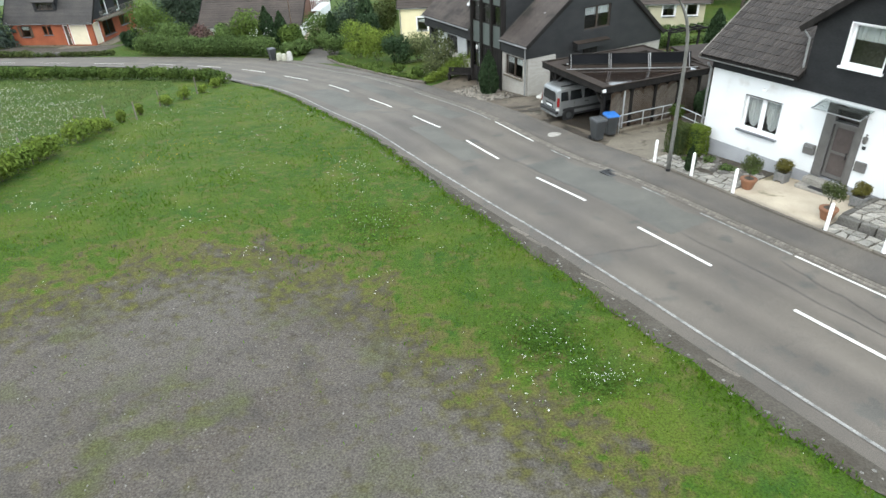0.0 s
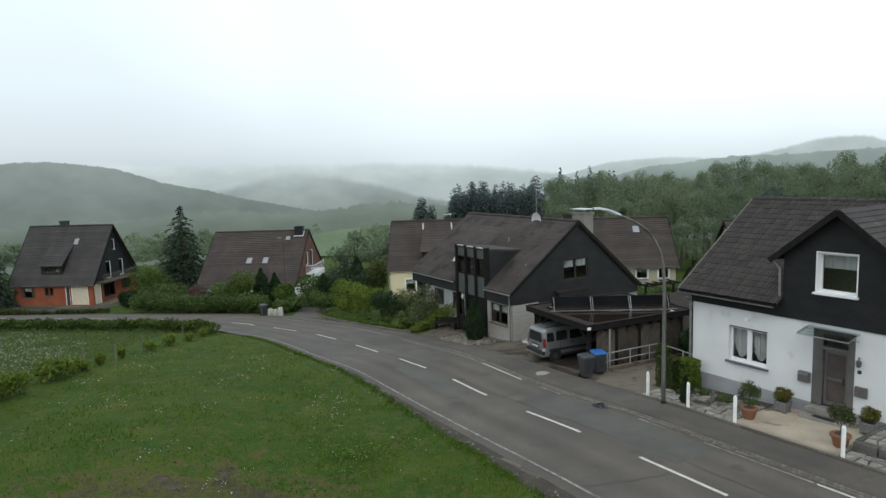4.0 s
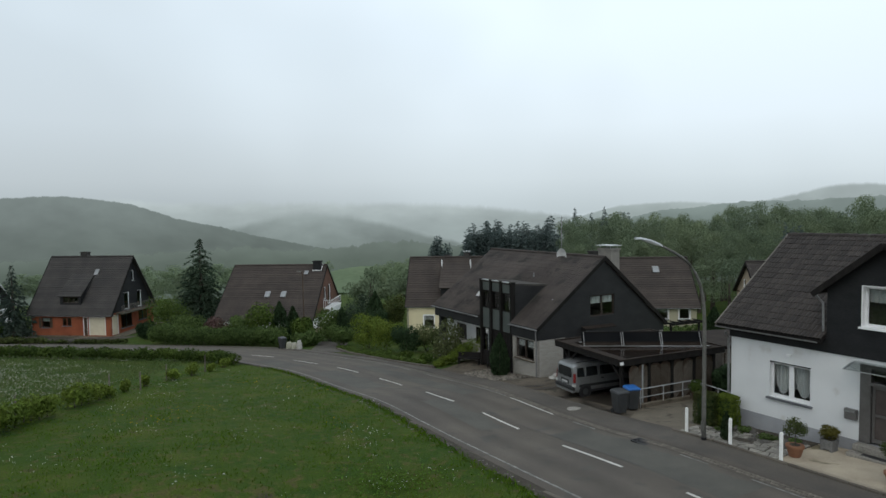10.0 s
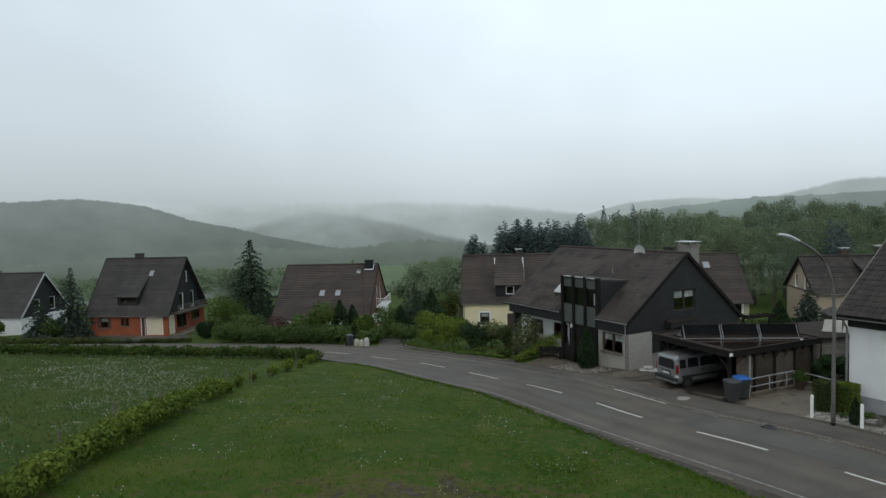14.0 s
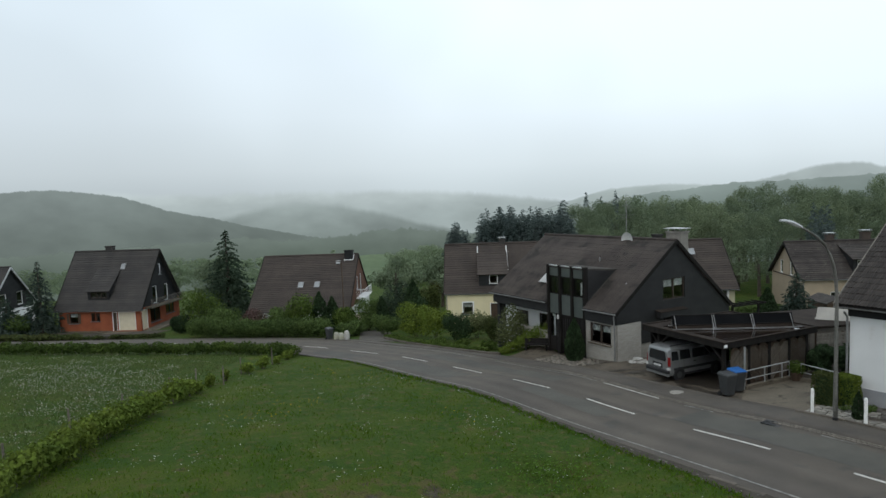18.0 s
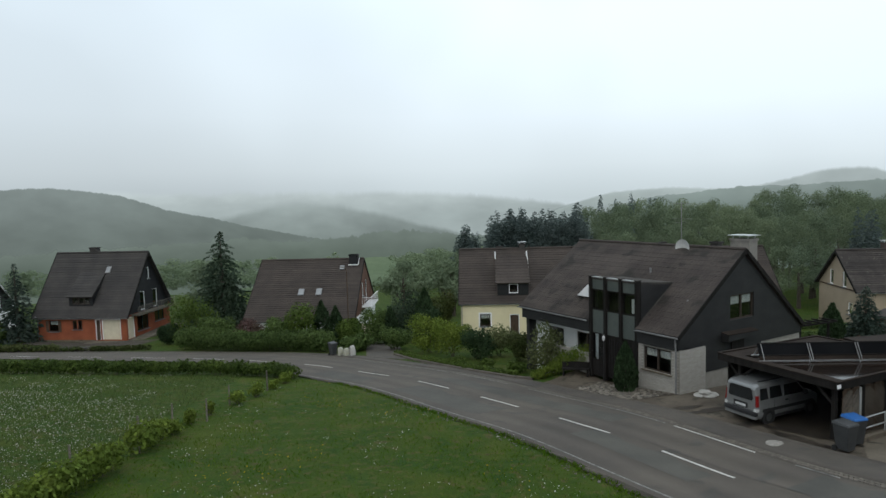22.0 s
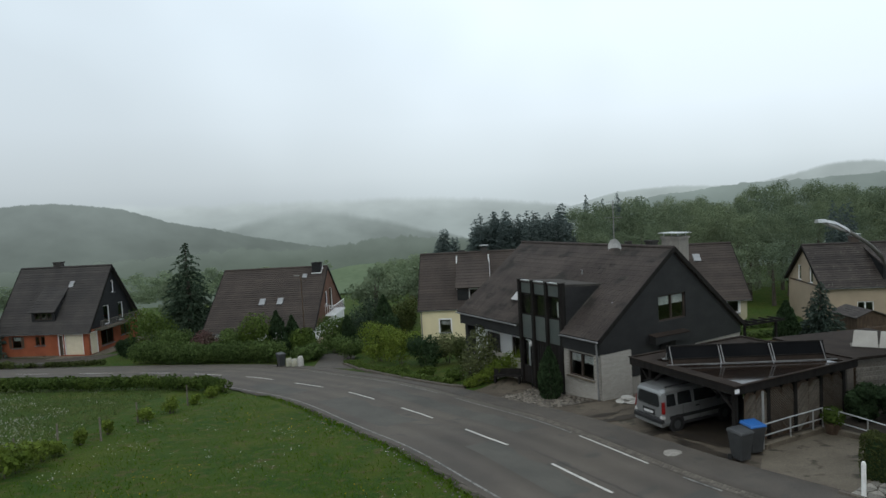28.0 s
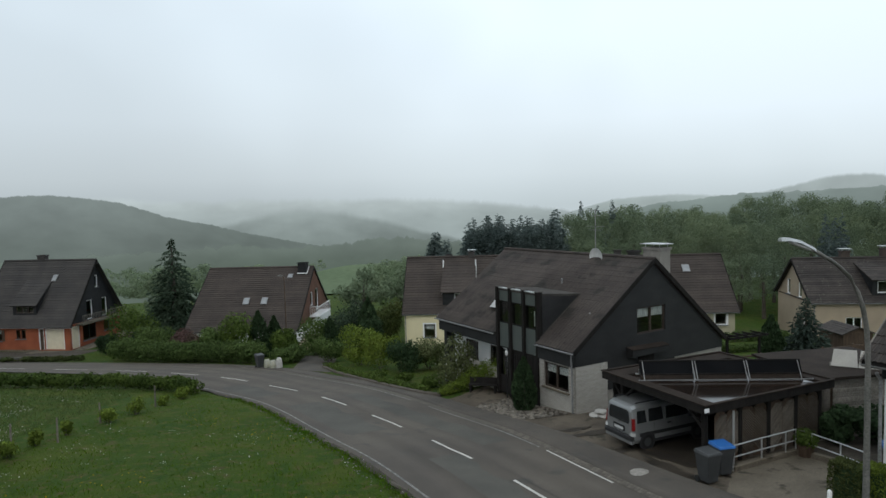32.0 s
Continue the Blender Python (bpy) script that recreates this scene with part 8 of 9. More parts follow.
# gardens along the bend
line = [(-9.6, 58.0), (-8.2, 55.0), (-6.0, 51.6), (-3.6, 48.0), (-1.6, 45.3), (-0.7, 44.5)]
wsh = Shape()
for a, b in zip(line[:-1], line[1:]):
    wsh.beam((*a, float(land(*a)) - 0.05), (*b, float(land(*b)) - 0.05), 0.22, 0.4)
solo("garden_wall", wsh, KERB, "low mossy garden wall along the footway", "wall", bevel=0.03)
hedge([(-9.2, 58.0), (-7.9, 55.3), (-5.7, 51.9), (-3.3, 48.4), (-1.3, 45.8)], 0.8, 0.42, LEAF_BRIGHT, "low green planting along the garden edge", 0.1, 420, 50)
hedge([(-0.5, 44.6), (0.8, 44.4), (2.55, 44.0)], 1.05, (0.5, 1.75), LEAF_LIME, "yellow-green clipped hedge rising along the bank", 0.07, 1500, 51)
solo("garden_bench", Shape().box(-0.8, 0.8, -0.2, 0.2, 0.4, 0.45).box(-0.8, 0.8, 0.18, 0.24, 0.45, 0.8).box(-0.75, -0.65, -0.18, 0.2, 0, 0.4).box(0.65, 0.75, -0.18, 0.2, 0, 0.4), WOOD_BLACK, "dark wooden bench beside the hedge", "bench", at=(1.65, 43.45, float(land(1.65, 43.45))), turn=-18, bevel=0.01)
SHRUBS = ((-6.7, 58.9, 3.6, 3.0, 3.1, LEAF_LIME, "bright green feathery garden shrub"), (-4.9, 56.1, 3.0, 2.7, 2.9, LEAF_LIME, "rounded yellow-green garden shrub"), (-3.1, 54.4, 2.6, 2.4, 2.5, LEAF_DARK, "dark green rounded shrub in the garden"), (-1.3, 55.6, 3.2, 2.8, 2.7, LEAF_PALE, "loose green shrub in the garden"), (0.0, 52.8, 2.2, 2.2, 2.3, LEAF_OLIVE, "grey-green shrub beside the terrace"), (-3.0, 49.8, 1.2, 1.0, 0.7, LEAF_BRIGHT, "small bright shrub in the lawn"), (-1.2, 47.6, 1.4, 1.2, 0.7, LEAF_HEDGE, "low yellow-green shrub by the lawn"), (-4.9, 52.0, 1.6, 1.2, 0.6, LEAF_BRIGHT, "low bright shrub by the wall"), (-9.6, 61.5, 2.6, 2.4, 2.0, LEAF_MID, "green shrub by the lane"))
for k, (x, y, w, d, h, m, lab) in enumerate(SHRUBS):
    shrub(x, y, w, d, h, m, lab, 0.12, 3000 if w > 2 else 800, 60 + k)
shrub(0.35, 45.7, 2.8, 2.6, 3.4, LEAF_PALE, "loose shrub with white blossom", 0.11, 2600, 72, second=BLOSSOM)
column_bush(3.35, 39.55, 2.65, 0.6, LEAF_DARK, "dark green cone-shaped conifer in the cobble bed", 73, 3600)
hedge([(-29.5, 66.4), (-26, 64.9), (-21.5, 63.7), (-18, 62.6), (-15.6, 61.2)], 2.0, 1.9, LEAF_MID, "broad dark green garden hedge along the road", 0.14, 700, 74)
hedge([(-13.6, 60.2), (-12.6, 61.4), (-12.4, 63.5)], 1.8, 1.4, LEAF_MID, "dense green shrubs at the lane corner", 0.18, 330, 75)
MORE = ((-30.6, 72.0, 5.4, 4.2, 5.0, LEAF_BRIGHT, "large fresh-green shrub by the spruce"), (-27.6, 69.4, 3.6, 3.2, 3.0, LEAF_MID, "large rounded green shrub by the hedge"), (-23.6, 66.6, 3.4, 2.4, 2.6, LEAF_RED, "purplish flowering shrub above the hedge"), (-18.6, 65.2, 3.4, 3.0, 4.0, LEAF_BRIGHT, "tall fresh-green shrub above the hedge"), (-20.6, 65.6, 3.0, 2.6, 3.0, LEAF_MID, "dark green shrub below the house"), (-13.8, 63.2, 2.4, 2.2, 2.9, LEAF_HEDGE, "yellowish shrub behind the bins"), (-11.6, 66.5, 3.6, 3.2, 3.6, LEAF_MID, "dense green shrub beside the lane"), (-9.0, 69.5, 4.0, 3.6, 5.0, LEAF_SPRUCE, "tall dark green shrub"), (-6.6, 66.0, 3.0, 2.8, 3.4, LEAF_DARK, "dark clipped yew shrub in the garden"), (-5.2, 72.5, 3.4, 3.4, 4.6, LEAF_OLIVE, "green shrub beside the cream house"), (-53.6, 76.5, 3.0, 2.6, 2.6, LEAF_MID, "green shrub by the roadside"), (-60.5, 76.0, 3.0, 2.6, 2.8, LEAF_BRIGHT, "green shrub by the roadside"), (-33.0, 71.6, 2.2, 2.0, 2.0, LEAF_DARK, "low dark shrub by the road"), (19.5, 54.0, 3.2, 2.4, 1.5, LEAF_MID, "green shrub on the back lawn"), (26.2, 54.8, 1.8, 1.7, 1.1, LEAF_MID, "green shrub beside the spruce"), (15.2, 31.0, 2.6, 2.0, 1.5, LEAF_DARK, "dark fern-like shrub below the slat fence"), (13.7, 31.2, 1.3, 1.1, 1.5, LEAF_DARK, "dark leafy shrub by the railing"))
for k, (x, y, w, d, h, m, lab) in enumerate(MORE):
    shrub(x, y, w, d, h, m, lab, 0.15 if y > 60 else 0.13, 3200, 90 + k)
for k, (x, y, h, r) in enumerate(((-16.6, 66.0, 4.2, 0.9), (-15.4, 66.8, 3.6, 0.8), (-10.2, 66.2, 3.4, 0.8), (-6.9, 68.8, 5.0, 1.1))):
    column_bush(x, y, h, r, LEAF_DARK, "dark upright conifer in the garden", 120 + k, 1800, 0.18)
column_bush(22.1, 50.6, 3.0, 0.78, LEAF_DARK, "dark clipped thuja on the back lawn", 126, 2400, 0.15)
conifer(-31.1, 84.2, 11.9, 5.3, LEAF_SPRUCE, "tall dark spruce beside the road houses", 130, 30, 32, 0.24, "spruce", 0.3)
conifer(-51.5, 77.8, 8.8, 3.1, LEAF_BLUE, "blue-green spruce beside the orange house", 131, 26, 12, 0.22, "spruce")
conifer(-54.6, 76.4, 4.6, 2.6, LEAF_BLUE, "young blue spruce by the road", 132, 18, 11, 0.22, "spruce")
conifer(24.2, 50.1, 4.3, 1.9, LEAF_BLUE, "blue spruce on the back lawn", 133, 24, 13, 0.17, "spruce")
conifer(19.6, 60.5, 3.0, 1.1, LEAF_SPRUCE, "young spruce on the lawn", 134, 16, 9, 0.16, "spruce")
hedge([(12.5, 56.5), (18.0, 56.0), (26.0, 55.0)], 1.0, 0.6, LEAF_MID, "low clipped hedge across the back lawn", 0.16, 320, 76)
hedge([(15.0, 63.0), (22.0, 62.5), (29.0, 61.0)], 1.0, 0.8, LEAF_MID, "clipped hedge before the olive-cream house", 0.16, 320, 77)
for pts, h in (([(-52.0, 69.8), (-46.0, 68.5), (-41.0, 67.5), (-38.3, 66.95)], 0.45),):
    sh = Shape()
    for p, q in zip(pts[:-1], pts[1:]):
        sh.beam((*p, float(land(*p)) + h / 2 - 0.2), (*q, float(land(*q)) + h / 2 - 0.2), 0.3, h + 0.4)
    solo("retaining_wall", sh, FLAGSTONE_DARK, "low dark stone wall along the road", "wall", "walls before the orange house", bevel=0.02)
hedge([(-40.8, 67.3), (-36.0, 66.9), (-33.0, 67.0)], 0.8, 0.5, LEAF_OLIVE, "low dark planting before the orange house", 0.14, 420, 79)
hedge([(-58.0, 71.0), (-51.5, 69.6), (-46.0, 68.4), (-41.5, 67.5)], 1.0, 0.7, LEAF_OLIVE, "low dark hedge above the road wall", 0.16, 420, 78)
# sacks by the bins
def sack(x, y, w, d, h, turn, material, label):
    """A filled paper sack, slumped and tied at the top."""
    rows = ((0.0, 0.9, 0.9), (0.12, 1.0, 1.08), (0.5, 1.0, 1.0), (0.82, 0.92, 0.7), (0.93, 0.7, 0.35), (1.0, 0.8, 0.18))
    sh, n = Shape(), 14
    for z, a, b in rows:
        for k in range(n):
            c, q = math.cos(6.2832 * k / n), math.sin(6.2832 * k / n)
            sh.v.append((w / 2 * a * math.copysign(abs(c) ** 0.6, c), d / 2 * b * math.copysign(abs(q) ** 0.6, q) + 0.05 * z * z, z * h))
    for r in range(len(rows) - 1):
        sh.f += [(r * n + k, r * n + (k + 1) % n, (r + 1) * n + (k + 1) % n, (r + 1) * n + k) for k in range(n)]
    sh.f += [tuple(range(n - 1, -1, -1)), tuple(range((len(rows) - 1) * n, len(rows) * n))]
    solo("rubbish_sack", sh, material, label, "sack", "sacks", at=(x, y, float(land(x, y))), turn=turn)


sack(-13.95, 58.1, 0.5, 0.3, 0.7, 30, SACK, "pale yellow filled sack at the roadside")
sack(-13.45, 57.8, 0.48, 0.3, 0.66, 18, SACK, "pale yellow filled sack at the roadside")
sack(-12.95, 57.75, 0.5, 0.32, 0.85, 40, WHITE_SACK, "tall white filled sack at the roadside")
for k, (x, y, z) in enumerate(((6.35, 37.25, 0.1), (6.7, 37.05, 0.1), (6.55, 37.2, 0.26), (6.95, 37.3, 0.1))):
    solo("cement_bag", Shape().ball((0, 0, 0), 0.32, 11, 7, 0.3, 0.14, random.Random(k + 5)), WHITE_SACK, "pale plastic bag lying by the brick wall", "bag", "bags by the wall", at=(x, y, float(land(x, y)) + z), turn=40 * k)


# ---- pots and small planting before the white house ----
def pot(u, v, stone, ball_r, stem, seed):
    x, y, z = white_at(u, v, 0.05)
    o = thing("potted_shrub", (x, y, z), 0, "clipped yellowish round shrub in a square grey stone pot" if stone else "small round-headed shrub in a terracotta pot", "potted plant", "potted shrubs")
    rows = [(0, 0.17), (0.34, 0.17), (0.36, 0.17)] if stone else [(0, 0.17), (0.03, 0.19), (0.32, 0.27), (0.33, 0.3), (0.4, 0.3), (0.41, 0.26)]
    if stone:
        w = Shape()
        for a, b, c, d in ((-0.23, 0.23, -0.23, -0.18), (-0.23, 0.23, 0.18, 0.23), (-0.23, -0.18, -0.18, 0.18), (0.18, 0.23, -0.18, 0.18)):
            w.hexa([(a * 0.86, c * 0.86, 0.06), (b * 0.86, c * 0.86, 0.06), (b * 0.86, d * 0.86, 0.06), (a * 0.86, d * 0.86, 0.06), (a, c, 0.4), (b, c, 0.4), (b, d, 0.4), (a, d, 0.4)])
        pot_body = part("pot", w, STONE_POT, o, "square grey stone pot", bevel=0.01)
        for a in (-0.16, 0.16):
            part("foot", Shape().box(a - 0.05, a + 0.05, -0.2, 0.2, 0.0, 0.058), STONE_POT, pot_body)
        o.rotation_euler[2] = radians(-60)
    else:
        part("pot", Shape().lathe(0, 0, rows, 18), TERRACOTTA, o)
    part("soil", Shape().lathe(0, 0, [(rows[-1][0] - 0.04, rows[0][1]), (rows[-1][0] + 0.004, rows[0][1])], 12), SOIL, o)
    rng = np.random.default_rng(seed)
    zc = rows[-1][0] + stem + ball_r * 0.85
    blobs = [(0, 0, zc, ball_r, ball_r, ball_r * 0.85)] + [(0.55 * ball_r * math.cos(k * 1.3), 0.55 * ball_r * math.sin(k * 1.3), zc + rng.uniform(-0.4, 0.4) * ball_r, ball_r * 0.55, ball_r * 0.55, ball_r * 0.5) for k in range(6)]
    part("foliage", plant_mesh("foliage", clumps(rng, 1300, blobs, 0.5), 0.045, LEAF_OLIVE if seed % 2 else LEAF_RUSSET, rng), None, o)
    part("stem", Shape().tube([(0, 0, 0.2), (0.02, 0.01, zc)], [0.025, 0.012], 6), BARK, o)


pot(3.9, -2.15, False, 0.4, 0.25, 1)
pot(4.25, -0.62, True, 0.31, 0.02, 2)
pot(7.05, -2.35, False, 0.4, 0.3, 3)
pot(7.15, -0.72, True, 0.3, 0.02, 4)
column_bush(*white_at(1.42, -2.35)[:2], 1.05, 0.2, LEAF_DARK, "small dark cone-shaped conifer in the front bed", 140, 900, 0.06)
def clipped_block(x, y, w, d, h, turn, material, label, seed, n=5200, leaf=0.045):
    rng = np.random.default_rng(seed)
    o = thing("hedge", (x, y, float(land(x, y)) - 0.02), turn, label, "hedge")
    p = rng.uniform(-0.5, 0.5, (n, 3))
    side = rng.integers(0, 5, n)
    for k, (axis, sign) in enumerate(((0, -1), (0, 1), (1, -1), (1, 1), (2, 1))):
        p[side == k, axis] = sign * (0.5 - 0.09 * rng.random((side == k).sum()) ** 2)
    p[:, :2] *= 1 - 0.1 * np.clip(p[:, 2:] + 0.1, 0, 1)
    bulge = np.array([noise.noise((a * 4, b * 4, c * 4 + seed)) for a, b, c in p])
    p = p * (w, d, h) * (1 + 0.07 * bulge[:, None]) + (0, 0, h / 2)
    part("foliage", plant_mesh("foliage", p[p[:, 2] > 0.02], leaf, material, rng), None, o)
    part("core", Shape().box(-w * 0.36, w * 0.36, -d * 0.36, d * 0.36, -0.05, h * 0.88), LEAF_DARK, o, bevel=0.05)


clipped_block(10.35, 25.6, 0.7, 0.9, 1.36, 25, LEAF_OLIVE, "clipped dark conifer block by the house corner", 141)
clipped_block(11.0, 25.25, 0.65, 0.85, 1.3, 28, LEAF_LIME, "clipped bright green hedge at the house corner", 142)
for k, (u, v, w) in enumerate(((2.3, -1.2, 0.7), (1.2, -0.9, 0.6), (3.1, -0.7, 0.5), (0.6, -1.5, 0.5))):
    shrub(*white_at(u, v)[:2], w, w, w * 0.4, LEAF_MID, "low ground-cover plant in the front bed", 0.07, 260, 150 + k, name="ground_cover")
o = thing("planter", (11.9, 30.15, float(land(11.9, 30.15)) + 0.03), 0, "brown planter with fern-like plant by the railing", "planter")
part("pot", Shape().lathe(0, 0, [(0, 0.22), (0.4, 0.3), (0.42, 0.25)], 14), WOOD_BROWN, o)
rng = np.random.default_rng(3)
part("foliage", plant_mesh("foliage", clumps(rng, 700, [(0, 0, 0.65, 0.4, 0.4, 0.35)], 0.7), 0.09, LEAF_HEDGE, rng), None, o)

# ---- yard behind the carport ----
sd = thing("shed", (14.6, 33.3, 0), 8, "low flat-roofed grey shed behind the carport", "shed")
part("wall", Shape().box(0, 5.0, 0, 4.2, -1.4, 1.3), WOOD_GREY, sd)
part("roof", Shape().box(-0.15, 5.15, -0.15, 4.35, 1.304, 1.42), BITUMEN_DRY, sd)
fe = thing("slat_fence", (14.35, 32.4, 0), 6, "weathered horizontal slat fence", "fence")
for k in range(11):
    part("slat", Shape().box(0, 3.2, -0.02 + 0.008 * (k % 2), 0.01 + 0.008 * (k % 2), -0.75 + k * 0.18, -0.6 + k * 0.18), WOOD_GREY, fe, bevel=0.004)
for x in (0.02, 1.6, 3.14):
    part("post", Shape().box(x - 0.04, x + 0.04, 0.03, 0.11, -1.0, 1.25), WOOD_BROWN, fe)
gr = thing("cold_frame", (15.95, 34.95, 1.424), -33, "pale translucent garden frame on the shed roof", "garden frame")
for k in range(2):
    part("cover", Shape().hexa([(k * 1.0, 0, 0.02), (k * 1.0 + 0.96, 0, 0.02), (k * 1.0 + 0.96, 0.05, 0.02), (k * 1.0, 0.05, 0.02), (k * 1.0 + 0.1, 0.62, 0.62), (k * 1.0 + 0.96, 0.62, 0.62), (k * 1.0 + 0.96, 0.67, 0.62), (k * 1.0 + 0.1, 0.67, 0.62)]), BRICK_WHITE, gr)
part("base", Shape().box(-0.05, 2.05, 0, 0.75, 0.0, 0.018), WOOD_GREY, gr)

zb = float(land(28.4, 51.5))
gs = thing("garden_shed", (29.5, 51.0, 0), 90, "brown timber garden shed with pitched roof", "shed")
part("wall", Shape().box(0, 2.6, 0, 2.1, zb - 0.3, zb + 1.35), WOOD_BROWN, gs)
part("gable", Shape().hexa([(0, 0.02, zb + 1.352), (2.6, 0.02, zb + 1.352), (2.6, 2.08, zb + 1.352), (0, 2.08, zb + 1.352), (0, 1.02, zb + 1.74), (2.6, 1.02, zb + 1.74), (2.6, 1.08, zb + 1.74), (0, 1.08, zb + 1.74)]), WOOD_BROWN, gs)
sh = Shape()
slope(sh, -0.15, 2.75, (-0.2, zb + 1.3), (1.05, zb + 1.8), 5, 0.02, 0.05)
slope(sh, -0.15, 2.75, (2.3, zb + 1.3), (1.05, zb + 1.8), 5, 0.02, 0.05)
part("roof", sh, TILE_DARK, gs)
pf = thing("paddock_fence", (15.0, 46.0, 0), 3, "dark wooden rail fence on the back lawn", "fence")
for k in range(7):
    z = float(land(15 + k * 2, 46))
    part("post", Shape().box(k * 2 - 0.05, k * 2 + 0.05, -0.05, 0.05, z - 0.2, z + 1.2), WOOD_BROWN, pf)
    if k < 6:
        z2 = float(land(17 + k * 2, 46))
        for lift in (0.5, 1.05):
            part("rail", Shape().beam((k * 2, 0, z + lift), (k * 2 + 2, 0, z2 + lift), 0.05, 0.1), WOOD_BROWN, pf)

zc = float(land(16.6, 45.6))
cp = thing("pergola", (16.6, 45.6, zc), 20, "small dark timber pergola on the back lawn", "pergola")
for x in (0.0, 2.6):
    part("post", Shape().box(x - 0.06, x + 0.06, -0.06, 0.06, -0.2, 2.3), WOOD_BLACK, cp)
for y in (-0.3, 0.3):
    part("beam", Shape().box(-0.4, 3.0, y - 0.04, y + 0.04, 2.302, 2.42), WOOD_BLACK, cp)
for k in range(5):
    part("rafter", Shape().box(-0.3 + k * 0.7, -0.24 + k * 0.7, -0.6, 0.6, 2.424, 2.5), WOOD_BLACK, cp)

# ---- woods ----
def wood(name, trees, material, label, spruce=False, seed=1, n=4000, size=0.25, trunks=True):
    """Many trees in one mesh of loose leaves with trunks; trees: rows of x, y, height, radius."""
    rng = np.random.default_rng(seed)
    protos = []
    for k in range(5):
        if spruce:
            p, d = spruce_points(rng, 10.0, 2.0, 34, 9)
            v, f = leaves(p, 0.34 * (0.25 + 0.8 * (1 - p[:, 2] / 10.0)).clip(0.2, 1), rng, 1.7, d)
            v = v / 10.0
        else:
            p = clumps(rng, n, crown_blobs(rng, 0.34, 0.22, 1.0, 9), 0.4)
            v, f = leaves(p, size / 15.0, rng, 1.1, loose=0.35)
        protos.append(v)
    vs = []
    trunk = Shape()
    for x, y, h, r in trees:
        v = protos[rng.integers(5)]
        a = rng.uniform(0, 6.283)
        w = r / (0.2 if spruce else 0.34)
        rot = np.array([[np.cos(a), -np.sin(a), 0], [np.sin(a), np.cos(a), 0], [0, 0, 1]])
        z = float(land(x, y))
        vs.append((v * (w, w, h)) @ rot.T + (x, y, z))
        trunk.tube([(x, y, z - 0.5), (x + rng.uniform(-0.3, 0.3), y, z + h * 0.6)], [0.28, 0.12], 5)
    v = np.concatenate(vs)
    solo(name, fast_mesh(name, v, np.arange(len(v)).reshape(-1, 4), material), None, label, "wood", kind="stuff")
    if trunks:
        solo(name + "_trunks", trunk, BARK, "trunks of the " + label, "trunks", kind="stuff")


def by_bearing(bearings, tops, b0, b1, d0, d1, count, seed, slim=0.3, lower=0.22, eye=8.9):
    """Trees between two bearings and distances whose tops reach the given skyline."""
    pr = random.Random(seed)
    out = []
    for k in range(count):
        t = (k + pr.random()) / count
        b = b0 + (b1 - b0) * t
        d = d0 + (d1 - d0) * pr.random()
        x, y = -6.6 + d * math.sin(radians(b)), 2.3 + d * math.cos(radians(b))
        top = eye + d * float(np.interp(b, bearings, tops))
        h = (top - float(land(x, y))) * (1 - lower * pr.random() * (d1 - d) / max(1.0, d1 - d0) - 0.1 * pr.random() ** 2)
        out.append((x, y, max(4.0, h), h * slim * pr.uniform(0.8, 1.2)))
    return out


SKY_B = [14.5, 15.9, 17.1, 18.8, 20.2, 22.0, 24.7, 26.8, 28.5, 30.1, 31.7, 33.6, 35.1, 37.4, 60]
SKY_T = [-0.0045, 0.0033, 0.0051, -0.0028, 0.0022, -0.0048, -0.0065, -0.0013, 0.0095, 0.0114, 0.0009, 0.0071, 0.0023, 0.015, 0.03]
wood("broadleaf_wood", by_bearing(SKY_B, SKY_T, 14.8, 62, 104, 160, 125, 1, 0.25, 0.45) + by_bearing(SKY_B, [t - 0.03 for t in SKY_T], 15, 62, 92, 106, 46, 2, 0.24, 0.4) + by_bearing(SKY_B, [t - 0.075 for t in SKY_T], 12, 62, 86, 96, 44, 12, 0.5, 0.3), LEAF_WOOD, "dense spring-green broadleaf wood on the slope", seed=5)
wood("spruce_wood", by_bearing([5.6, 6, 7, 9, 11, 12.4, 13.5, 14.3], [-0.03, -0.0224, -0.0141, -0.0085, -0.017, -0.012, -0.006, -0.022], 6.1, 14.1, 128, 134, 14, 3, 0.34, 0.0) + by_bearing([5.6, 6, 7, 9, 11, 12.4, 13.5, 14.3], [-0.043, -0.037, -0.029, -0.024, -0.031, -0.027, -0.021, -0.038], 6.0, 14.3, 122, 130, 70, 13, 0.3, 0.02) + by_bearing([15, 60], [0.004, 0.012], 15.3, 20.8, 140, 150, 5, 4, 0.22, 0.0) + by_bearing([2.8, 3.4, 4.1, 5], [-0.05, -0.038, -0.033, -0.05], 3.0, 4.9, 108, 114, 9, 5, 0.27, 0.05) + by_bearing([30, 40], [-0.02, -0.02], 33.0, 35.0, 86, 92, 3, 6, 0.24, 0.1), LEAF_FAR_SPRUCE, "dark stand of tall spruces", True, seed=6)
wood("valley_wood", by_bearing([-40, -20, -12, 20], [-0.075, -0.068, -0.078, -0.075], -45, -7, 160, 215, 70, 8, 0.42, 0.35) + by_bearing([-3, 0, 4], [-0.085, -0.066, -0.07], -2.2, 5.5, 120, 160, 22, 18, 0.42, 0.3), LEAF_VALLEY, "trees across the valley, mist put into their pale leaf colour", seed=9, n=1500, size=0.42, trunks=False)
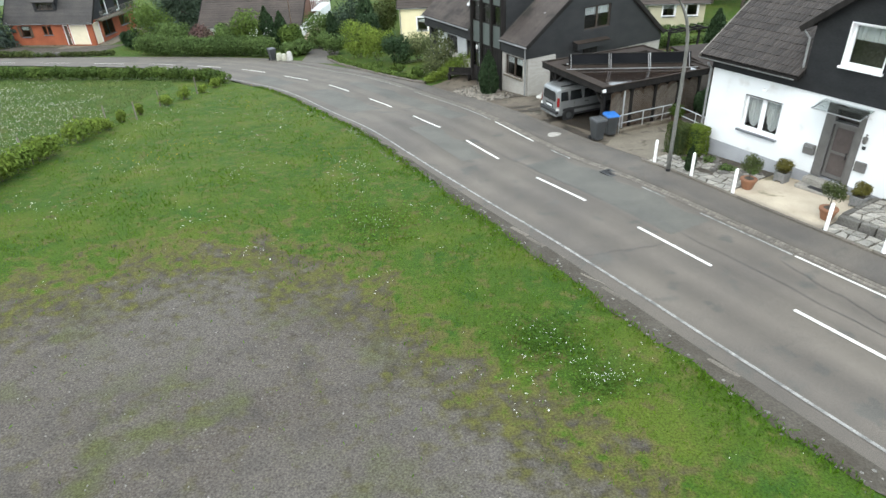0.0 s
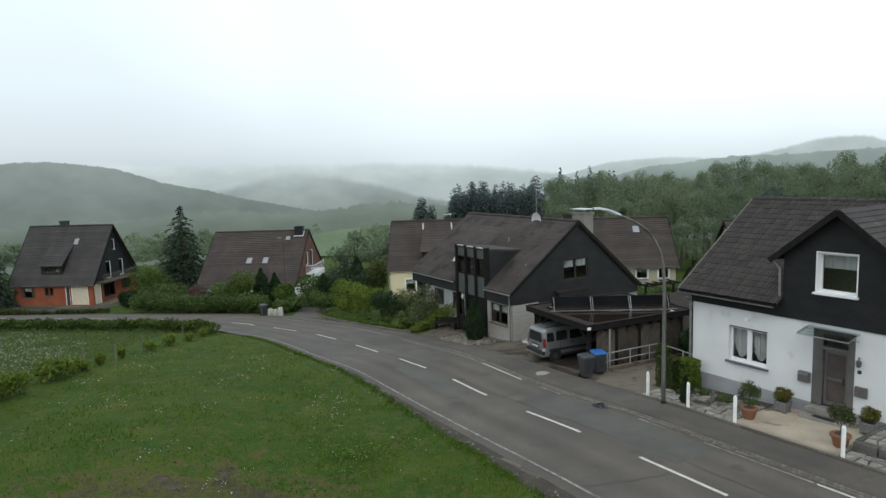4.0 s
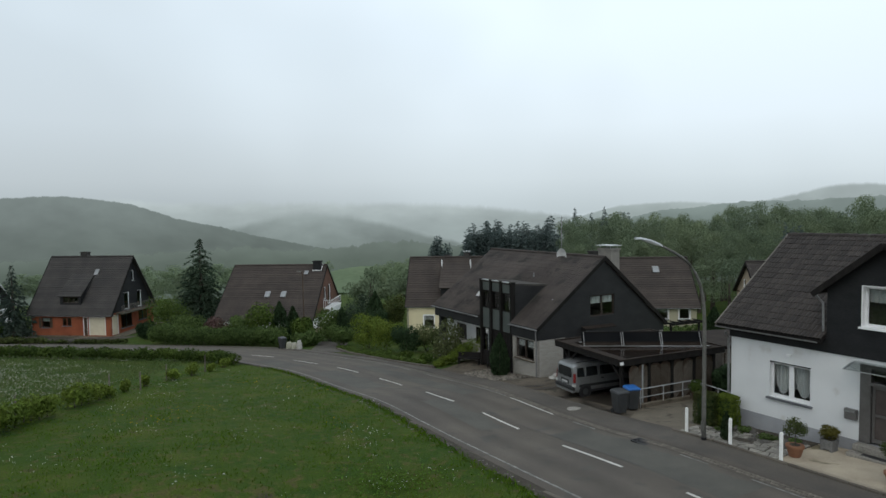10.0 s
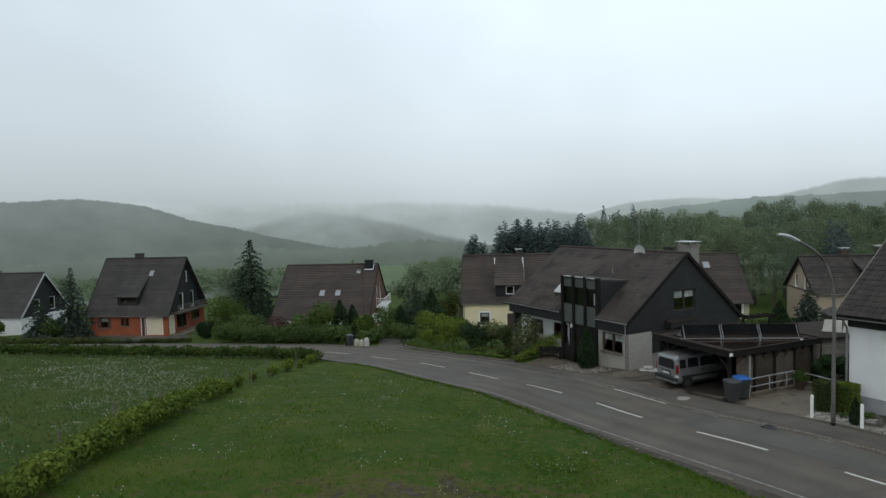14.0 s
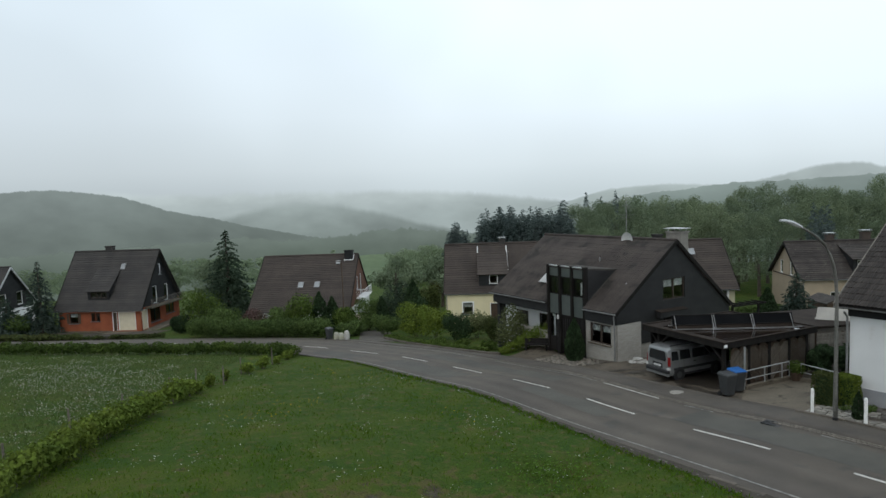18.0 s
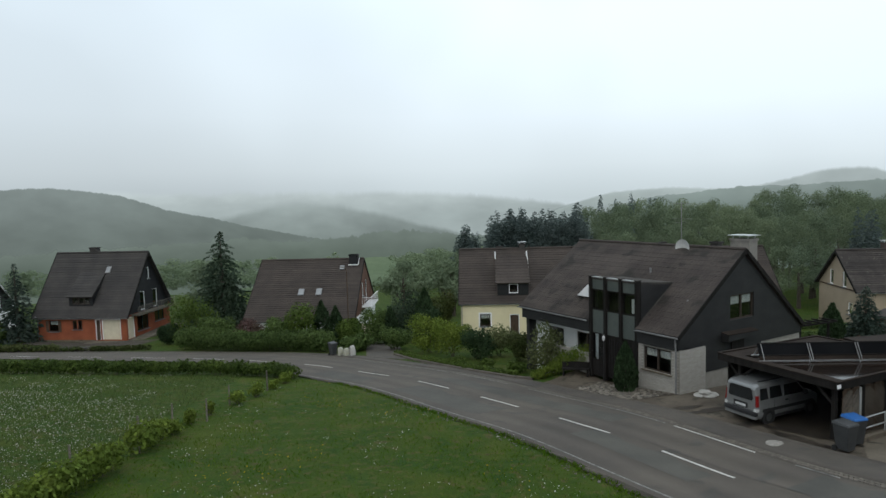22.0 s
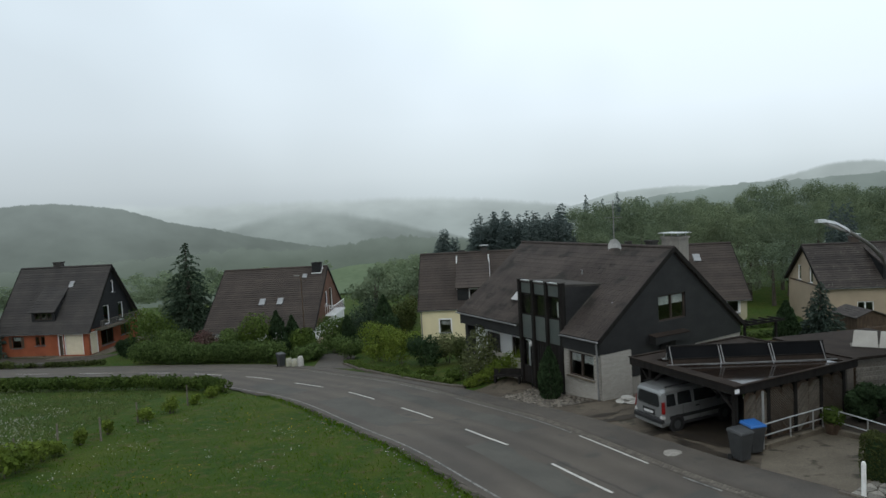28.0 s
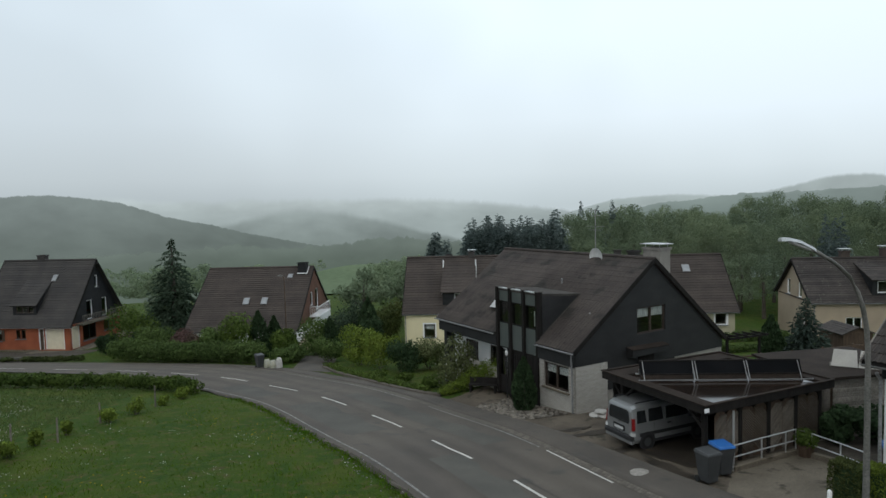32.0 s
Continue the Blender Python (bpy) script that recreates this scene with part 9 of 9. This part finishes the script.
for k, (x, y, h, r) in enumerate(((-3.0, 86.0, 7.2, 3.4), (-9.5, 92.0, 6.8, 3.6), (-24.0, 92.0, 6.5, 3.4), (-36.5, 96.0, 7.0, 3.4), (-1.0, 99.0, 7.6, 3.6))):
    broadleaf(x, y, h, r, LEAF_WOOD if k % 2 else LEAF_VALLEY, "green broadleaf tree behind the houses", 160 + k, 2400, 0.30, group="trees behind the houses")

# ---- grass, seed heads ----
rng = np.random.default_rng(77)


def patchy(x, y, scale, seed):
    return np.array([noise.noise((a * scale, b * scale, seed)) for a, b in zip(x, y)])


def scatter(n, x0, x1, y0, y1, keep):
    x, y = rng.uniform(x0, x1, n), rng.uniform(y0, y1, n)
    off, along = road_offset(x, y)
    ok = (off < -ROAD_LEFT(along) - SHOULDER(along) + 0.12) | (off > 90)
    ok &= keep(x, y)
    return x[ok], y[ok]


x, y = scatter(150000, -18.5, 8, 6, 47, lambda x, y: rng.random(len(x)) < np.clip((y - gravel_edge(x)) / 6.0 + 0.2, 0.02, 1) * np.clip(0.75 + 1.3 * patchy(x, y, 0.7, 4.0), 0.2, 1) * np.interp(y, [10, 25, 47], [0.95, 0.55, 0.18]))
z = land(x, y)
tall = 0.85 + 0.5 * patchy(x, y, 0.35, 2.0)
pts = np.stack([x, y, z + 0.04 * tall], 1)
v, f = leaves(pts, 0.03 * np.clip(tall, 0.5, 1.6), rng, 4.5, np.array([[0, 0, 1.0]]))
solo("verge_grass", fast_mesh("verge_grass", v, f, BLADE), None, "short mown grass of the verge", "grass", kind="stuff")
s = rng.uniform(1.0, S_BEND + 3, 5500)
x, y = road_at(s, -ROAD_LEFT(s) - SHOULDER(s) - 0.12 + rng.normal(0, 0.13, len(s)) + 0.12 * np.sin(s * 5.1) * np.sin(s * 1.7))
pts = np.stack([x, y, land(x, y) + 0.05], 1)
v, f = leaves(pts, 0.028 * rng.uniform(0.6, 1.6, len(s)), rng, 4.5, np.array([[0, 0, 1.0]]))
solo("roadside_tufts", fast_mesh("roadside_tufts", v, f, BLADE), None, "ragged grass tufts along the road's edge", "grass", kind="stuff")
x, y = scatter(60000, -60, -19.2, 12, 49.5, lambda x, y: rng.random(len(x)) < 1.1)
pts = np.stack([x, y, land(x, y) + 0.06], 1)
v, f = leaves(pts, 0.05, rng, 4.0, np.array([[0, 0, 1.0]]))
solo("field_grass", fast_mesh("field_grass", v, f, BLADE_FIELD), None, "longer grass of the field", "grass", kind="stuff")
x, y = scatter(60000, -60, -19.3, 14, 49, lambda x, y: 1.1 * np.exp(-(((x + 23) * 0.8 + (y - 34) * 0.6) / 5.5) ** 2 - (((y - 34) * 0.8 - (x + 23) * 0.6) / 12.0) ** 2) + 0.3 * patchy(x, y, 0.12, 7.0) + 0.9 * patchy(x, y, 0.6, 3.0) > rng.uniform(0.35, 0.85, len(x)))
pts = np.stack([x, y, land(x, y) + rng.uniform(0.12, 0.24, len(x))], 1)
v, f = leaves(pts, 0.055 * rng.uniform(0.5, 1.2, len(x)), rng, 1.0)
solo("field_seed_heads", fast_mesh("field_seed_heads", v, f, SEED_HEAD), None, "pale dandelion seed heads in the field", "flowers", kind="stuff")
x, y = scatter(12000, -17, 8, 7, 44, lambda x, y: (patchy(x, y, 0.4, 9.0) + 0.6 * patchy(x, y, 1.7, 2.0) > 0.3) & (y > gravel_edge(x) + 0.5))
pts = np.stack([x, y, land(x, y) + rng.uniform(0.06, 0.14, len(x)), 0 * x, 0 * x - 0.5, 0 * x + 1], 1)
v, f = leaves(pts, 0.034 * rng.uniform(0.6, 1.4, len(x)), rng, 1.0)
solo("verge_flowers", fast_mesh("verge_flowers", v, f, DAISY), None, "small white flowers in the verge", "flowers", kind="stuff")
x, y = scatter(900, -16, -4, 24, 46, lambda x, y: patchy(x, y, 0.2, 5.0) > 0.2)
pts = np.stack([x, y, land(x, y) + 0.1], 1)
v, f = leaves(pts, 0.05, rng, 1.0)
solo("yellow_flowers", fast_mesh("yellow_flowers", v, f, YELLOW_FLOWER), None, "scattered yellow flowers in the verge", "flowers", kind="stuff")
# clover patches in the verge
for k, (cx, cy, r) in enumerate(((2.5, 12.75, 1.15), (-2.4, 20.3, 1.6), (3.6, 11.1, 0.7))):
    n = int(1700 * r)
    a, q = rng.uniform(0, 6.283, n), r * np.abs(rng.normal(0, 0.75, n))
    wave = 1 + 0.2 * np.sin(3 * a + k) + 0.12 * np.sin(7 * a + 2 * k)
    x, y = cx + q * wave * np.cos(a), cy + q * wave * np.sin(a) * 0.9
    v, f = leaves(np.stack([x, y, land(x, y) + rng.uniform(0.02, 0.09, n), 0 * x, 0 * x, 0 * x + 1], 1), 0.06 * rng.uniform(0.6, 1.3, n), rng, 1.2)
    patch = thing("clover_patch", (0, 0, 0), 0, "dark green clover patch with white flowers in the verge", "clover", "clover patches")
    tagged(part("clover_leaves", fast_mesh("clover_leaves", v, f, CLOVER), None, patch), kind="stuff")
    x, y = x[:60], y[:60]
    v, f = leaves(np.stack([x, y, land(x, y) + 0.1, 0 * x, 0 * x - 0.5, 0 * x + 1], 1), 0.03, rng, 1.0)
    tagged(part("clover_flowers", fast_mesh("clover_flowers", v, f, DAISY), None, patch), kind="stuff")
# loose stones on the gravel and along the shoulder
sh, pr = Shape(), random.Random(12)
for k in range(420):
    x, y = pr.uniform(-13, 5), pr.uniform(4, 17)
    if y < float(gravel_edge(x)) + 0.5:
        sh.ball((x, y, float(land(x, y)) + 0.005), pr.uniform(0.01, 0.03), 5, 3, 0.6, 0.2, pr)
for k in range(500):
    s = pr.uniform(2, S_BEND)
    x, y = road_at(s, -float(ROAD_LEFT(s)) - pr.uniform(0.0, 0.7))
    sh.ball((float(x), float(y), float(land(x, y)) + 0.0), pr.uniform(0.02, 0.06), 5, 3, 0.6, 0.2, pr)
solo("loose_stones", sh, GRIT, "loose stones on the gravel and road edge", "gravel", kind="stuff")
